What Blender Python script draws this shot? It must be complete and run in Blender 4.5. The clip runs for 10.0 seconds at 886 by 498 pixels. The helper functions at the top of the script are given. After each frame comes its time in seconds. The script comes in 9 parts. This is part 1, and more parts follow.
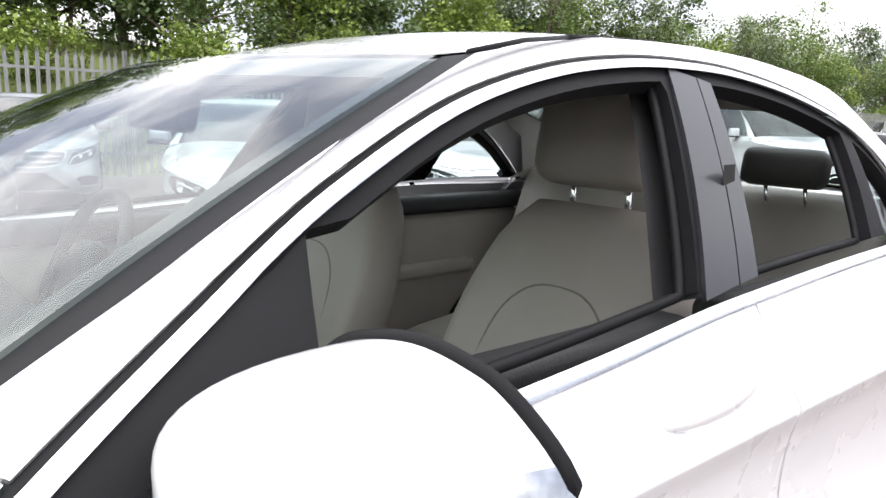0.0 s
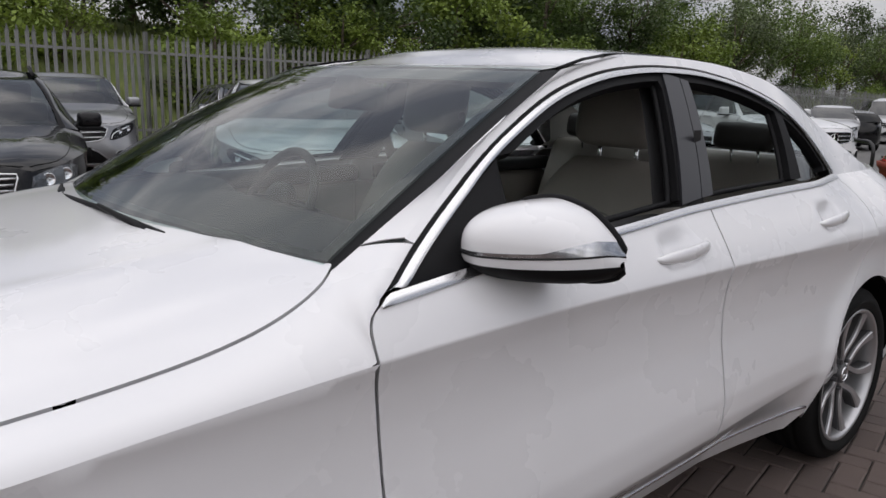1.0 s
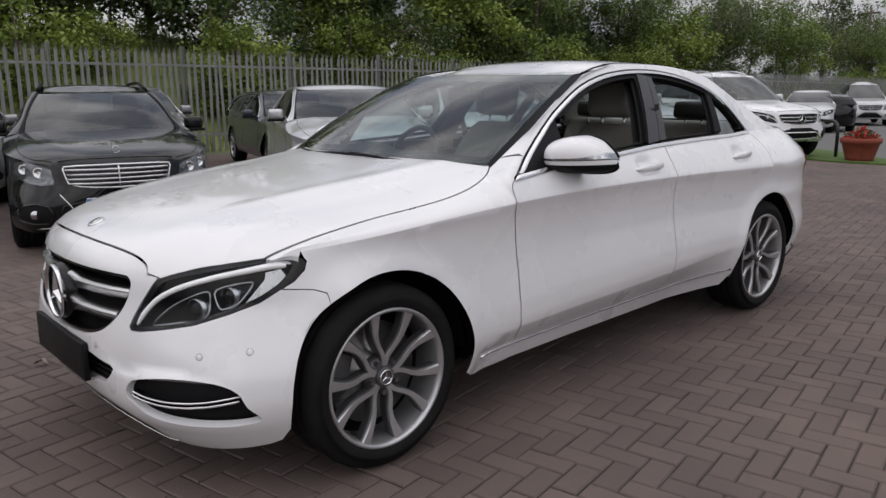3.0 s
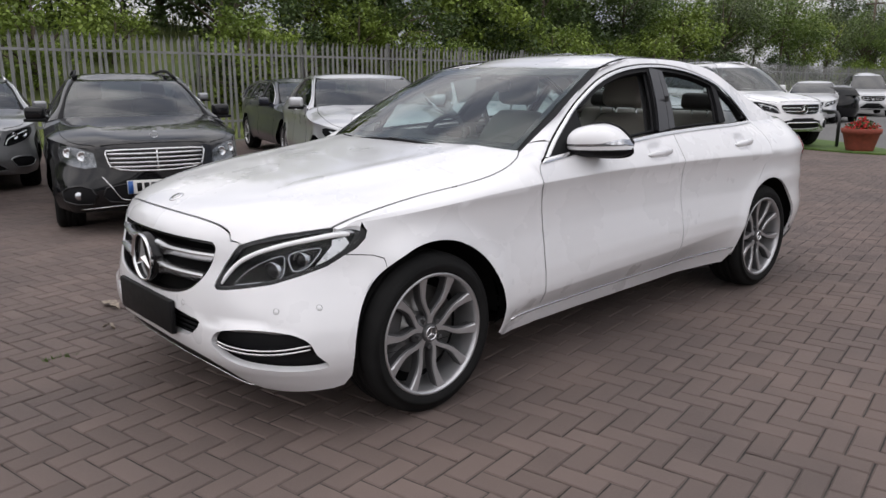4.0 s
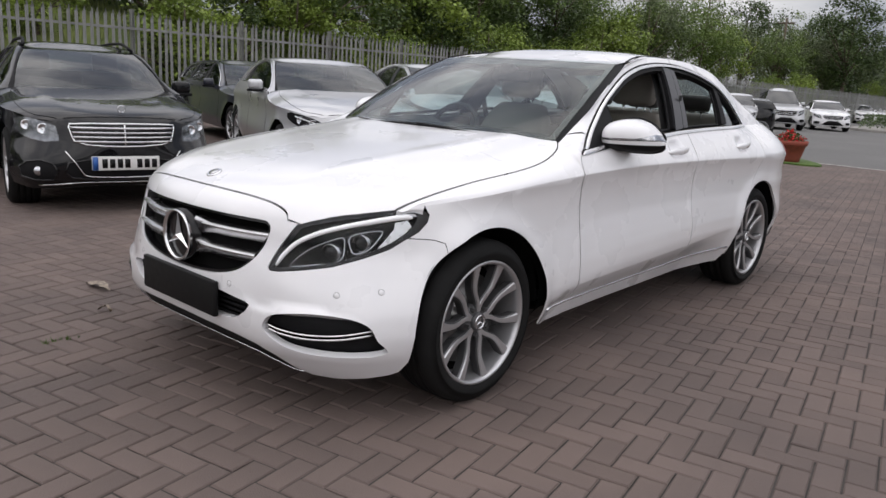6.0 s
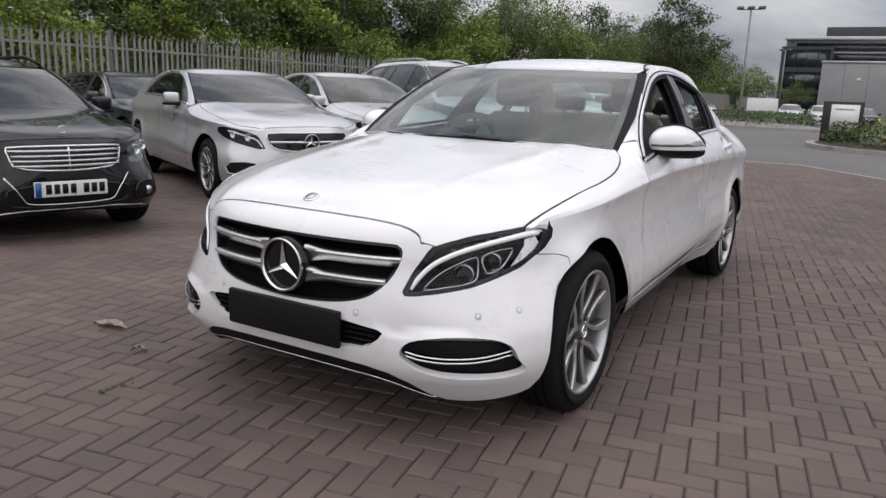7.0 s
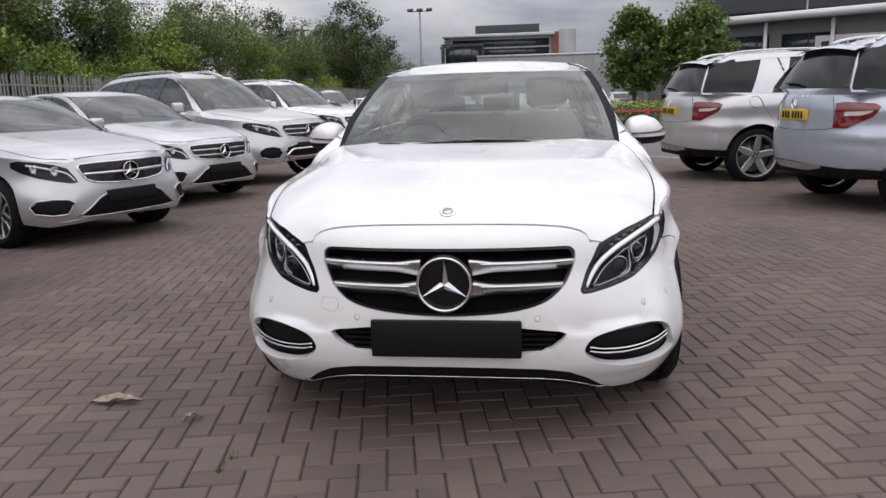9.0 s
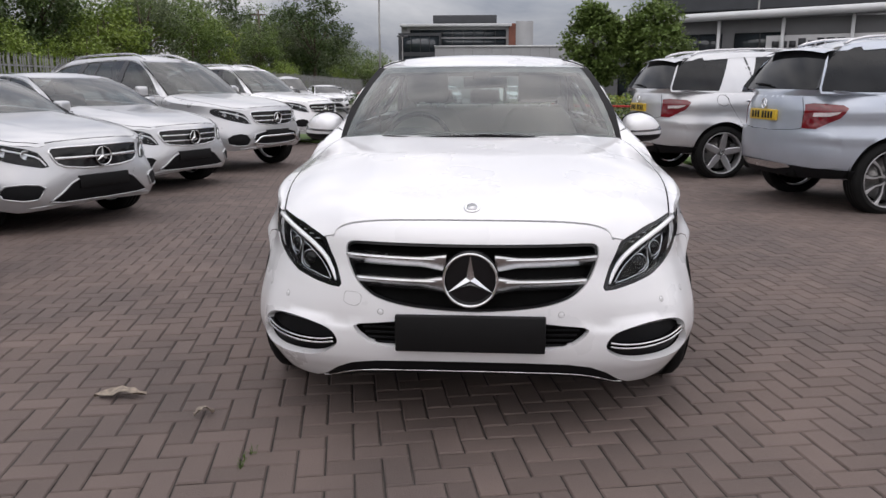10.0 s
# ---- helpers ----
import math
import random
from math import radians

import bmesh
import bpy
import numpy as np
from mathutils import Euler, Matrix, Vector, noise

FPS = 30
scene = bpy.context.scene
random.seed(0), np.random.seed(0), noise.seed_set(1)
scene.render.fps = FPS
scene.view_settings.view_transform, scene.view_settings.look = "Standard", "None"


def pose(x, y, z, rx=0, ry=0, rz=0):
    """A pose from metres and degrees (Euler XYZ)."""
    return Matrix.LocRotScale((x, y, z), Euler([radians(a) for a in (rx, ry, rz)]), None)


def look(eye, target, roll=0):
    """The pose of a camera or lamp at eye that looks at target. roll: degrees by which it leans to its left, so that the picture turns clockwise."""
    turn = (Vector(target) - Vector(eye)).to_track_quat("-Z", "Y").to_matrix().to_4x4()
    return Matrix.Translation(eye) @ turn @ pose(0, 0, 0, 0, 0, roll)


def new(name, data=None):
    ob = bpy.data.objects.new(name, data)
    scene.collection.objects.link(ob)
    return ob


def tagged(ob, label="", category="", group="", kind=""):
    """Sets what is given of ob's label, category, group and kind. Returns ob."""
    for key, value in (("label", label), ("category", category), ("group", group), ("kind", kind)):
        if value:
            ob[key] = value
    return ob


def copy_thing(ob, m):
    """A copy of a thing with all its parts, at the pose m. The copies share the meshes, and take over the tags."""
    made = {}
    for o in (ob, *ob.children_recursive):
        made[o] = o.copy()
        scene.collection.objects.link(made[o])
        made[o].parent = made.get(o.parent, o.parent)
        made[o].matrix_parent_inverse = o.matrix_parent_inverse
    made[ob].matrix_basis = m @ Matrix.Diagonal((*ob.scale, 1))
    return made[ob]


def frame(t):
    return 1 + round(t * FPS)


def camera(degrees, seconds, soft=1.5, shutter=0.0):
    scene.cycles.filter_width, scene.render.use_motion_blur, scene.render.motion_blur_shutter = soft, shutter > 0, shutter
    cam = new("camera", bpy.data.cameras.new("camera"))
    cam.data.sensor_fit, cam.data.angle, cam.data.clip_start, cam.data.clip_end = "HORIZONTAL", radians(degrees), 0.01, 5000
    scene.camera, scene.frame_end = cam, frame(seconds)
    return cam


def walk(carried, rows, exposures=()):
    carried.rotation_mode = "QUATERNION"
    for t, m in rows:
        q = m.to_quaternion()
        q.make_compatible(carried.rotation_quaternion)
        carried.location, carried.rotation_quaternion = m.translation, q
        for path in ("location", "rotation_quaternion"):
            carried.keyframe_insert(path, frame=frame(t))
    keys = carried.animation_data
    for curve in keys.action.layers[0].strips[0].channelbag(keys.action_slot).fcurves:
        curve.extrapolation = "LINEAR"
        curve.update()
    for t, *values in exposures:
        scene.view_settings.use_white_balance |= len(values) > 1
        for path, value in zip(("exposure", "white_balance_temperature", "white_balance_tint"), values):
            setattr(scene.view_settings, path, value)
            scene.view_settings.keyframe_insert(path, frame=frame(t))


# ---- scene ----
cam = camera(60.4, 10.0)
PATH = [
    (0, (1.33, 0.687, 1.289), (-0.149, 1.986, 0.934), 1.7),
    (0.5, (1.554, 0.32, 1.294), (0.091, 1.627, 0.903), 1.7),
    (1, (1.82, -0.078, 1.307), (0.362, 1.228, 0.897), 1.8),
    (1.5, (2.116, -0.454, 1.288), (0.65, 0.846, 0.884), 1.6),
    (2, (2.388, -0.886, 1.29), (0.945, 0.437, 0.882), -0.1),
    (2.5, (2.616, -1.207, 1.299), (1.168, 0.11, 0.889), -0.3),
    (3.8, (3.033, -1.873, 1.298), (1.574, -0.571, 0.876), -0.2),
    (4, (3.033, -1.892, 1.318), (1.583, -0.587, 0.878), -0.0),
    (4.5, (3.054, -1.896, 1.319), (1.596, -0.602, 0.872), -0.6),
    (5, (3.042, -1.893, 1.317), (1.58, -0.606, 0.862), 0.4),
    (5.2, (3.018, -1.912, 1.313), (1.56, -0.62, 0.857), 1.1),
    (6.3, (2.406, -2.384, 1.252), (1.189, -0.857, 0.816), 3.3),
    (6.5, (2.247, -2.48, 1.265), (1.077, -0.915, 0.838), 2.9),
    (7, (1.85, -2.777, 1.258), (0.85, -1.097, 0.839), 2.1),
    (7.5, (1.438, -2.993, 1.255), (0.615, -1.221, 0.829), 2.1),
    (8, (1.008, -3.148, 1.27), (0.352, -1.307, 0.844), 0.1),
    (8.5, (0.661, -3.296, 1.273), (0.24, -1.386, 0.851), -1.1),
    (9, (0.329, -3.31, 1.261), (0.075, -1.368, 0.857), -1.6),
    (9.5, (0.124, -3.333, 1.281), (-0.043, -1.384, 0.864), -1.0),
    (10, (0.077, -3.335, 1.285), (-0.054, -1.386, 0.853), -0.1),
]
walk(cam, [(t, look(eye, target, roll)) for t, eye, target, roll in PATH],
     exposures=[(0.0, 1.68, 6650, 12), (0.3, .80, 6650, 12), (0.6, .35, 6650, 12), (1.0, -.05, 6650, 13), (1.5, -.25, 6650, 13), (2.0, -.30, 6650, 13), (2.6, -.18, 6650, 13), (3.9, .26, 6650, 13), (5.0, .31, 6650, 13), (7.0, .27, 6650, 13), (8.5, .33, 6650, 14), (10.0, .31, 6650, 14)])

# ---- world, sun, exposure ----
scene.view_settings.exposure = 0.0
world = bpy.data.worlds.new("overcast_sky")
scene.world = world
world.use_nodes = True
wt = world.node_tree
wt.nodes.clear()


def wnode(kind, **kw):
    n = wt.nodes.new(kind)
    for k, v in kw.items():
        n.inputs[k].default_value = v
    return n


SUN_EL, SUN_ROT = radians(48), radians(200)
sky = wt.nodes.new("ShaderNodeTexSky")
sky.sky_type, sky.sun_disc, sky.sun_elevation, sky.sun_rotation = "NISHITA", False, SUN_EL, SUN_ROT
sky.air_density, sky.dust_density = 1.0, 2.5
co = wt.nodes.new("ShaderNodeTexCoord")
mp = wnode("ShaderNodeMapping", Scale=(1.0, 1.0, 2.6))
cl = wnode("ShaderNodeTexNoise", Scale=2.3, Detail=7.0, Roughness=0.55, Distortion=0.4)
rp = wt.nodes.new("ShaderNodeValToRGB")
rp.color_ramp.elements[0].position, rp.color_ramp.elements[0].color = 0.38, (3.9, 4.3, 5.2, 1)
rp.color_ramp.elements[1].position, rp.color_ramp.elements[1].color = 0.62, (11.8, 11.9, 12.1, 1)
mx = wt.nodes.new("ShaderNodeMix")
mx.data_type = "RGBA"
mx.inputs["Factor"].default_value = 0.86
bg = wnode("ShaderNodeBackground", Strength=0.10)
wo = wt.nodes.new("ShaderNodeOutputWorld")
# an overcast vault is brighter overhead than at the horizon
sx = wt.nodes.new("ShaderNodeSeparateXYZ")
el = wnode("ShaderNodeMapRange", **{"From Min": 0.0, "From Max": 0.85, "To Min": 0.50, "To Max": 1.30})
vs = wt.nodes.new("ShaderNodeVectorMath")
vs.operation = "SCALE"
for a, b in ((co.outputs["Generated"], mp.inputs["Vector"]), (mp.outputs[0], cl.inputs["Vector"]), (cl.outputs["Fac"], rp.inputs["Fac"]),
             (co.outputs["Generated"], sx.inputs[0]), (sx.outputs["Z"], el.inputs["Value"]), (el.outputs[0], vs.inputs["Scale"]), (rp.outputs["Color"], vs.inputs[0]),
             (sky.outputs[0], mx.inputs["A"]), (vs.outputs[0], mx.inputs["B"]), (mx.outputs["Result"], bg.inputs["Color"]), (bg.outputs[0], wo.inputs["Surface"])):
    wt.links.new(a, b)
sun = new("sun", bpy.data.lights.new("sun", "SUN"))
sun.data.energy, sun.data.angle, sun.data.color = 1.0, radians(140), (1.0, 0.97, 0.93)
sun.matrix_world = look((0, 0, 30), (-8.0, 9.0, 16.5))


# ---- materials ----
def mat(name, color, rough=0.5, metal=0.0, coat=0.0, vary=0.0, scale=8.0, bump=0.0, bump_scale=60.0, spec=0.5, second=None, rand=0.0, island=0.0, detail=5.0):
    """A procedural surface: colour with broad variation, a second tint in patches, fine relief."""
    m = bpy.data.materials.new(name)
    m.use_nodes = True
    nt = m.node_tree
    b = nt.nodes["Principled BSDF"]
    c = (*color, 1)
    b.inputs["Base Color"].default_value = c
    b.inputs["Roughness"].default_value, b.inputs["Metallic"].default_value = rough, metal
    b.inputs["Coat Weight"].default_value, b.inputs["Coat Roughness"].default_value = coat, 0.04
    b.inputs["Specular IOR Level"].default_value = spec
    tc = nt.nodes.new("ShaderNodeTexCoord")
    out = None
    if vary or second:
        n = nt.nodes.new("ShaderNodeTexNoise")
        n.inputs["Scale"].default_value, n.inputs["Detail"].default_value = scale, detail
        nt.links.new(tc.outputs["Object"], n.inputs["Vector"])
        r = nt.nodes.new("ShaderNodeValToRGB")
        lo = second or tuple(v * (1 - vary) for v in color)
        hi = color if second else tuple(min(1, v * (1 + vary)) for v in color)
        r.color_ramp.elements[0].position, r.color_ramp.elements[0].color = 0.35, (*lo, 1)
        r.color_ramp.elements[1].position, r.color_ramp.elements[1].color = 0.65, (*hi, 1)
        nt.links.new(n.outputs["Fac"], r.inputs["Fac"])
        out = r.outputs["Color"]
        mr = nt.nodes.new("ShaderNodeMapRange")
        mr.inputs["To Min"].default_value, mr.inputs["To Max"].default_value = max(0.02, rough * 0.85), min(1, rough * 1.15)
        nt.links.new(n.outputs["Fac"], mr.inputs["Value"])
        nt.links.new(mr.outputs[0], b.inputs["Roughness"])
    for amount, kind, sock in ((rand, "ShaderNodeObjectInfo", "Random"), (island, "ShaderNodeNewGeometry", "Random Per Island")):
        if amount:
            oi = nt.nodes.new(kind)
            mr = nt.nodes.new("ShaderNodeMapRange")
            mr.inputs["To Min"].default_value, mr.inputs["To Max"].default_value = 1 - amount, 1 + amount
            nt.links.new(oi.outputs[sock], mr.inputs["Value"])
            hs = nt.nodes.new("ShaderNodeHueSaturation")
            hs.inputs["Color"].default_value = c
            nt.links.new(mr.outputs[0], hs.inputs["Value"])
            if out:
                nt.links.new(out, hs.inputs["Color"])
            out = hs.outputs["Color"]
    if out:
        nt.links.new(out, b.inputs["Base Color"])
    if bump:
        n = nt.nodes.new("ShaderNodeTexNoise")
        n.inputs["Scale"].default_value, n.inputs["Detail"].default_value = bump_scale, 4
        nt.links.new(tc.outputs["Object"], n.inputs["Vector"])
        bp = nt.nodes.new("ShaderNodeBump")
        bp.inputs["Strength"].default_value, bp.inputs["Distance"].default_value = bump, 0.01
        nt.links.new(n.outputs["Fac"], bp.inputs["Height"])
        nt.links.new(bp.outputs[0], b.inputs["Normal"])
    return m


def glass(name, tint, rough=0.0, least=.07, power=3.6):
    """A thin pane: clear with its tint, mirroring at a slant."""
    m = bpy.data.materials.new(name)
    m.use_nodes = True
    nt = m.node_tree
    nt.nodes.clear()
    tr, gl = nt.nodes.new("ShaderNodeBsdfTransparent"), nt.nodes.new("ShaderNodeBsdfGlossy")
    tr.inputs["Color"].default_value = (*tint, 1)
    gl.inputs["Roughness"].default_value = rough
    lw, mixn, o = nt.nodes.new("ShaderNodeLayerWeight"), nt.nodes.new("ShaderNodeMixShader"), nt.nodes.new("ShaderNodeOutputMaterial")
    lw.inputs["Blend"].default_value = 0.5
    pw, mr = nt.nodes.new("ShaderNodeMath"), nt.nodes.new("ShaderNodeMapRange")
    pw.operation = "POWER"
    pw.inputs[1].default_value = power
    mr.inputs["To Min"].default_value, mr.inputs["To Max"].default_value = least, 0.95
    nt.links.new(lw.outputs["Facing"], pw.inputs[0])
    nt.links.new(pw.outputs[0], mr.inputs["Value"])
    nt.links.new(mr.outputs[0], mixn.inputs["Fac"])
    nt.links.new(tr.outputs[0], mixn.inputs[1])
    nt.links.new(gl.outputs[0], mixn.inputs[2])
    nt.links.new(mixn.outputs[0], o.inputs["Surface"])
    return m


WHITE = mat("white_paint", (0.80, 0.80, 0.815), 0.28, 0.0, 1.0, vary=0.012, scale=3.0)
BLACKPAINT = mat("black_paint", (0.005, 0.005, 0.006), 0.3, 0.0, 0.85, vary=0.1, spec=0.05)
SILVER = mat("silver_paint", (0.54, 0.545, 0.56), 0.29, 0.45, 1.0, vary=0.03, scale=4.0)
GREYPAINT = mat("grey_paint", (0.29, 0.295, 0.305), 0.34, 0.6, 1.0, vary=0.04, scale=4.0)
BLUESILVER = mat("blue_silver_paint", (0.43, 0.47, 0.535), 0.29, 0.45, 1.0, vary=0.03, scale=4.0)
REDPAINT = mat("red_paint", (0.30, 0.012, 0.02), 0.3, 0.0, 1.0, vary=0.05)
NAVY = mat("navy_paint", (0.015, 0.018, 0.03), 0.3, 0.2, 1.0, vary=0.05)
CHROME = mat("chrome", (0.78, 0.78, 0.79), 0.10, 1.0, vary=0.02)
BRIGHT = mat("bright_trim", (0.74, 0.74, 0.75), 0.22, 1.0, vary=0.02)
SATIN = mat("satin_silver", (0.62, 0.62, 0.63), 0.26, 1.0, vary=0.03)
ALLOY = mat("alloy", (0.50, 0.50, 0.51), 0.33, 0.75, vary=0.05, scale=12)
ALLOYDARK = mat("alloy_grey", (0.10, 0.10, 0.103), 0.42, 0.5, vary=0.06, scale=12)
RUBBER = mat("tyre_rubber", (0.009, 0.009, 0.009), 0.8, spec=0.2, vary=0.25, scale=14, bump=0.12, bump_scale=120)
TRIM = mat("black_trim", (0.007, 0.007, 0.008), 0.6, spec=0.16, vary=0.15, scale=20, bump=0.05, bump_scale=300)
GLOSSBLACK = mat("gloss_black", (0.008, 0.008, 0.009), 0.12, spec=0.35, vary=0.1)
PILLAR = mat("pillar_trim", (0.022, 0.022, 0.026), 0.30, vary=0.1, scale=9)
CAVITY = mat("cavity_black", (0.004, 0.004, 0.004), 0.9, spec=0.1, vary=0.3)
PLATEBLACK = mat("plate_blank", (0.005, 0.005, 0.0055), 0.55, spec=0.25, vary=0.12, scale=30)
BEIGE = mat("beige_leather", (0.26, 0.238, 0.215), 0.55, vary=0.05, scale=5, bump=0.10, bump_scale=380)
BEIGEDARK = mat("beige_seam", (0.13, 0.12, 0.11), 0.6, vary=0.08)
LINING = mat("roof_lining", (0.30, 0.285, 0.265), 0.9, vary=0.05, bump=0.1, bump_scale=500)
DASH = mat("dash_plastic", (0.016, 0.016, 0.017), 0.6, vary=0.15, bump=0.15, bump_scale=260)
BELT = mat("seat_belt", (0.012, 0.012, 0.012), 0.8, vary=0.2)
CLEAR = glass("clear_lens", (0.93, 0.95, 0.96), least=.02, power=4.6)
SCREEN = glass("windscreen_glass", (0.68, 0.79, 0.76))
TINT = glass("side_glass", (0.70, 0.80, 0.79))
DARKGLASS = mat("dark_glass", (0.012, 0.014, 0.015), 0.04, 0.0, 0.0, spec=0.9)
PRIVACY = mat("privacy_glass", (0.010, 0.011, 0.012), 0.10, spec=0.25, vary=0.3, scale=3)
PARKGLASS = glass("parked_glass", (0.34, 0.40, 0.39))
SEATGREY = mat("dark_seat", (0.035, 0.034, 0.034), 0.7, vary=0.15, bump=0.1, bump_scale=200)
SENSORGAP = mat("sensor_ring", (0.22, 0.22, 0.22), 0.5)
GREYHEAD = mat("grey_leather", (0.06, 0.057, 0.055), 0.6, vary=0.1, bump=0.1, bump_scale=300)
LAMPBRIGHT = mat("bright_reflector", (0.82, 0.82, 0.83), 0.28, 0.4, vary=0.05, scale=30)
LAMPMID = mat("lamp_inner", (0.20, 0.205, 0.215), 0.22, 0.8, vary=0.4, scale=26)
LAMPGREY = mat("lamp_reflector", (0.55, 0.56, 0.58), 0.16, 0.95, vary=0.2, scale=40)
LAMPDARK = mat("lamp_bezel", (0.008, 0.008, 0.009), 0.35, 0.0, spec=0.2, vary=0.2, scale=30)
DRL = mat("light_guide", (0.94, 0.95, 0.96), 0.18, 0.0, coat=0.5)
REDLENS = mat("red_lens", (0.16, 0.006, 0.012), 0.08, coat=1.0, vary=0.2, scale=40)
WHITELENS = mat("white_lens", (0.66, 0.62, 0.62), 0.12, coat=1.0, vary=0.12, scale=60)
DISC = mat("brake_disc", (0.24, 0.235, 0.23), 0.38, 0.9, vary=0.15, scale=30)


# ---- mesh helpers ----
def mesh_of(name, verts, faces, smooth=True):
    me = bpy.data.meshes.new(name)
    me.from_pydata([tuple(v) for v in verts], [], faces)
    me.polygons.foreach_set("use_smooth", [smooth] * len(me.polygons))
    me.update()
    return me


def put(name, me, material, parent=None, label="", m=None):
    me.materials.append(material)
    ob = new(name, me)
    if parent:
        ob.parent = parent
    if m is not None:
        ob.matrix_basis = m
    if label:
        ob["label"] = label
    return ob


def part(name, bm, material, parent=None, label="", smooth=True, m=None):
    """One bmesh as one mesh object under a thing or a part."""
    me = bpy.data.meshes.new(name)
    bm.to_mesh(me)
    bm.free()
    me.polygons.foreach_set("use_smooth", [smooth] * len(me.polygons))
    return put(name, me, material, parent, label, m)


def thing(name, label, category, group="", m=None):
    ob = new(name)
    ob.empty_display_size = 0.2
    if m is not None:
        ob.matrix_basis = m
    return tagged(ob, label, category, group)


def box_bm(x0, x1, y0, y1, z0, z1, bevel=0.0, seg=2, bm=None):
    bm = bm or bmesh.new()
    g = bmesh.ops.create_cube(bm, size=1.0, matrix=Matrix.LocRotScale(((x0 + x1) / 2, (y0 + y1) / 2, (z0 + z1) / 2), None, (x1 - x0, y1 - y0, z1 - z0)))
    if bevel:
        vs = set(g["verts"])
        bmesh.ops.bevel(bm, geom=[e for e in bm.edges if e.verts[0] in vs], offset=bevel, segments=seg, affect="EDGES", profile=0.5)
    return bm


def cyl_bm(r, h, n=24, m=None, r2=None, bevel=0.0, bm=None):
    bm = bm or bmesh.new()
    g = bmesh.ops.create_cone(bm, cap_ends=True, segments=n, radius1=r, radius2=r if r2 is None else r2, depth=h, matrix=m or Matrix())
    if bevel:
        vs = set(g["verts"])
        es = [e for e in bm.edges if e.verts[0] in vs and e.verts[1] in vs and len(e.link_faces) == 2 and any(len(f.verts) > 4 for f in e.link_faces)]
        bmesh.ops.bevel(bm, geom=es, offset=bevel, segments=2, affect="EDGES", profile=0.5)
    return bm


def tube_mesh(name, pts, r, n=8, closed=False, radii=None):
    """A round bar along a polyline."""
    P = [Vector(p) for p in pts]
    N = len(P)
    vs, fs = [], []
    ref = Vector((0, 0, 1))
    for i, p in enumerate(P):
        if closed:
            d = P[(i + 1) % N] - P[i - 1]
        else:
            d = P[min(i + 1, N - 1)] - P[max(i - 1, 0)]
        d.normalize()
        u = d.cross(ref)
        if u.length < 1e-3:
            u = d.cross(Vector((0, 1, 0)))
        u.normalize()
        w = u.cross(d)
        rr = radii[i] if radii else r
        for k in range(n):
            a = 2 * math.pi * k / n
            vs.append(p + (u * math.cos(a) + w * math.sin(a)) * rr)
    for i in range(N if closed else N - 1):
        j = (i + 1) % N
        for k in range(n):
            l = (k + 1) % n
            fs.append((i * n + k, i * n + l, j * n + l, j * n + k))
    if not closed:
        fs.append(tuple(range(n))[::-1])
        fs.append(tuple((N - 1) * n + k for k in range(n)))
    return mesh_of(name, vs, fs)


def revolve(name, prof, n=64, axis="x", a0=0.0, a1=2 * math.pi):
    """A profile of (along, radius) turned round an axis."""
    full = abs(a1 - a0) > 6.28
    cols = n if full else n + 1
    vs, fs = [], []
    for i in range(cols):
        a = a0 + (a1 - a0) * i / n
        for h, r in prof:
            c, s = r * math.cos(a), r * math.sin(a)
            vs.append((h, c, s) if axis == "x" else (c, s, h) if axis == "z" else (c, h, s))
    k = len(prof)
    for i in range(n):
        j = (i + 1) % cols
        for q in range(k - 1):
            fs.append((i * k + q, i * k + q + 1, j * k + q + 1, j * k + q))
    return mesh_of(name, vs, fs)


def curve_of(pts):
    """A smooth curve through points (t, v), with no overshoot."""
    t = np.array([p[0] for p in pts], float)
    v = np.array([p[1] for p in pts], float)
    h, d = np.diff(t), np.diff(v) / np.diff(t)
    s = np.zeros(len(t))
    for i in range(1, len(t) - 1):
        if d[i - 1] * d[i] > 0:
            w1, w2 = 2 * h[i] + h[i - 1], h[i] + 2 * h[i - 1]
            s[i] = (w1 + w2) / (w1 / d[i - 1] + w2 / d[i])
    s[0], s[-1] = d[0], d[-1]

    def f(x):
        x = np.asarray(x, float)
        i = np.clip(np.searchsorted(t, x) - 1, 0, len(h) - 1)
        u = np.clip((x - t[i]) / h[i], 0, 1)
        u2, u3 = u * u, u * u * u
        y = (2 * u3 - 3 * u2 + 1) * v[i] + (u3 - 2 * u2 + u) * h[i] * s[i] + (3 * u2 - 2 * u3) * v[i + 1] + (u3 - u2) * h[i] * s[i + 1]
        return y + s[0] * np.minimum(x - t[0], 0) + s[-1] * np.maximum(x - t[-1], 0)
    return f


def smooth_line(pts, n=8, closed=False):
    """A rounded polyline through the points."""
    P = np.array(pts, float)
    N = len(P)
    out = []
    for i in range(N if closed else N - 1):
        p0 = P[i - 1] if (closed or i > 0) else 2 * P[0] - P[1]
        p1, p2 = P[i], P[(i + 1) % N]
        p3 = P[(i + 2) % N] if (closed or i + 2 < N) else 2 * P[-1] - P[-2]
        for k in range(n):
            u = k / n
            out.append(0.5 * (2 * p1 + (p2 - p0) * u + (2 * p0 - 5 * p1 + 4 * p2 - p3) * u * u + (3 * p1 - p0 - 3 * p2 + p3) * u ** 3))
    if not closed:
        out.append(P[-1])
    return np.array(out)


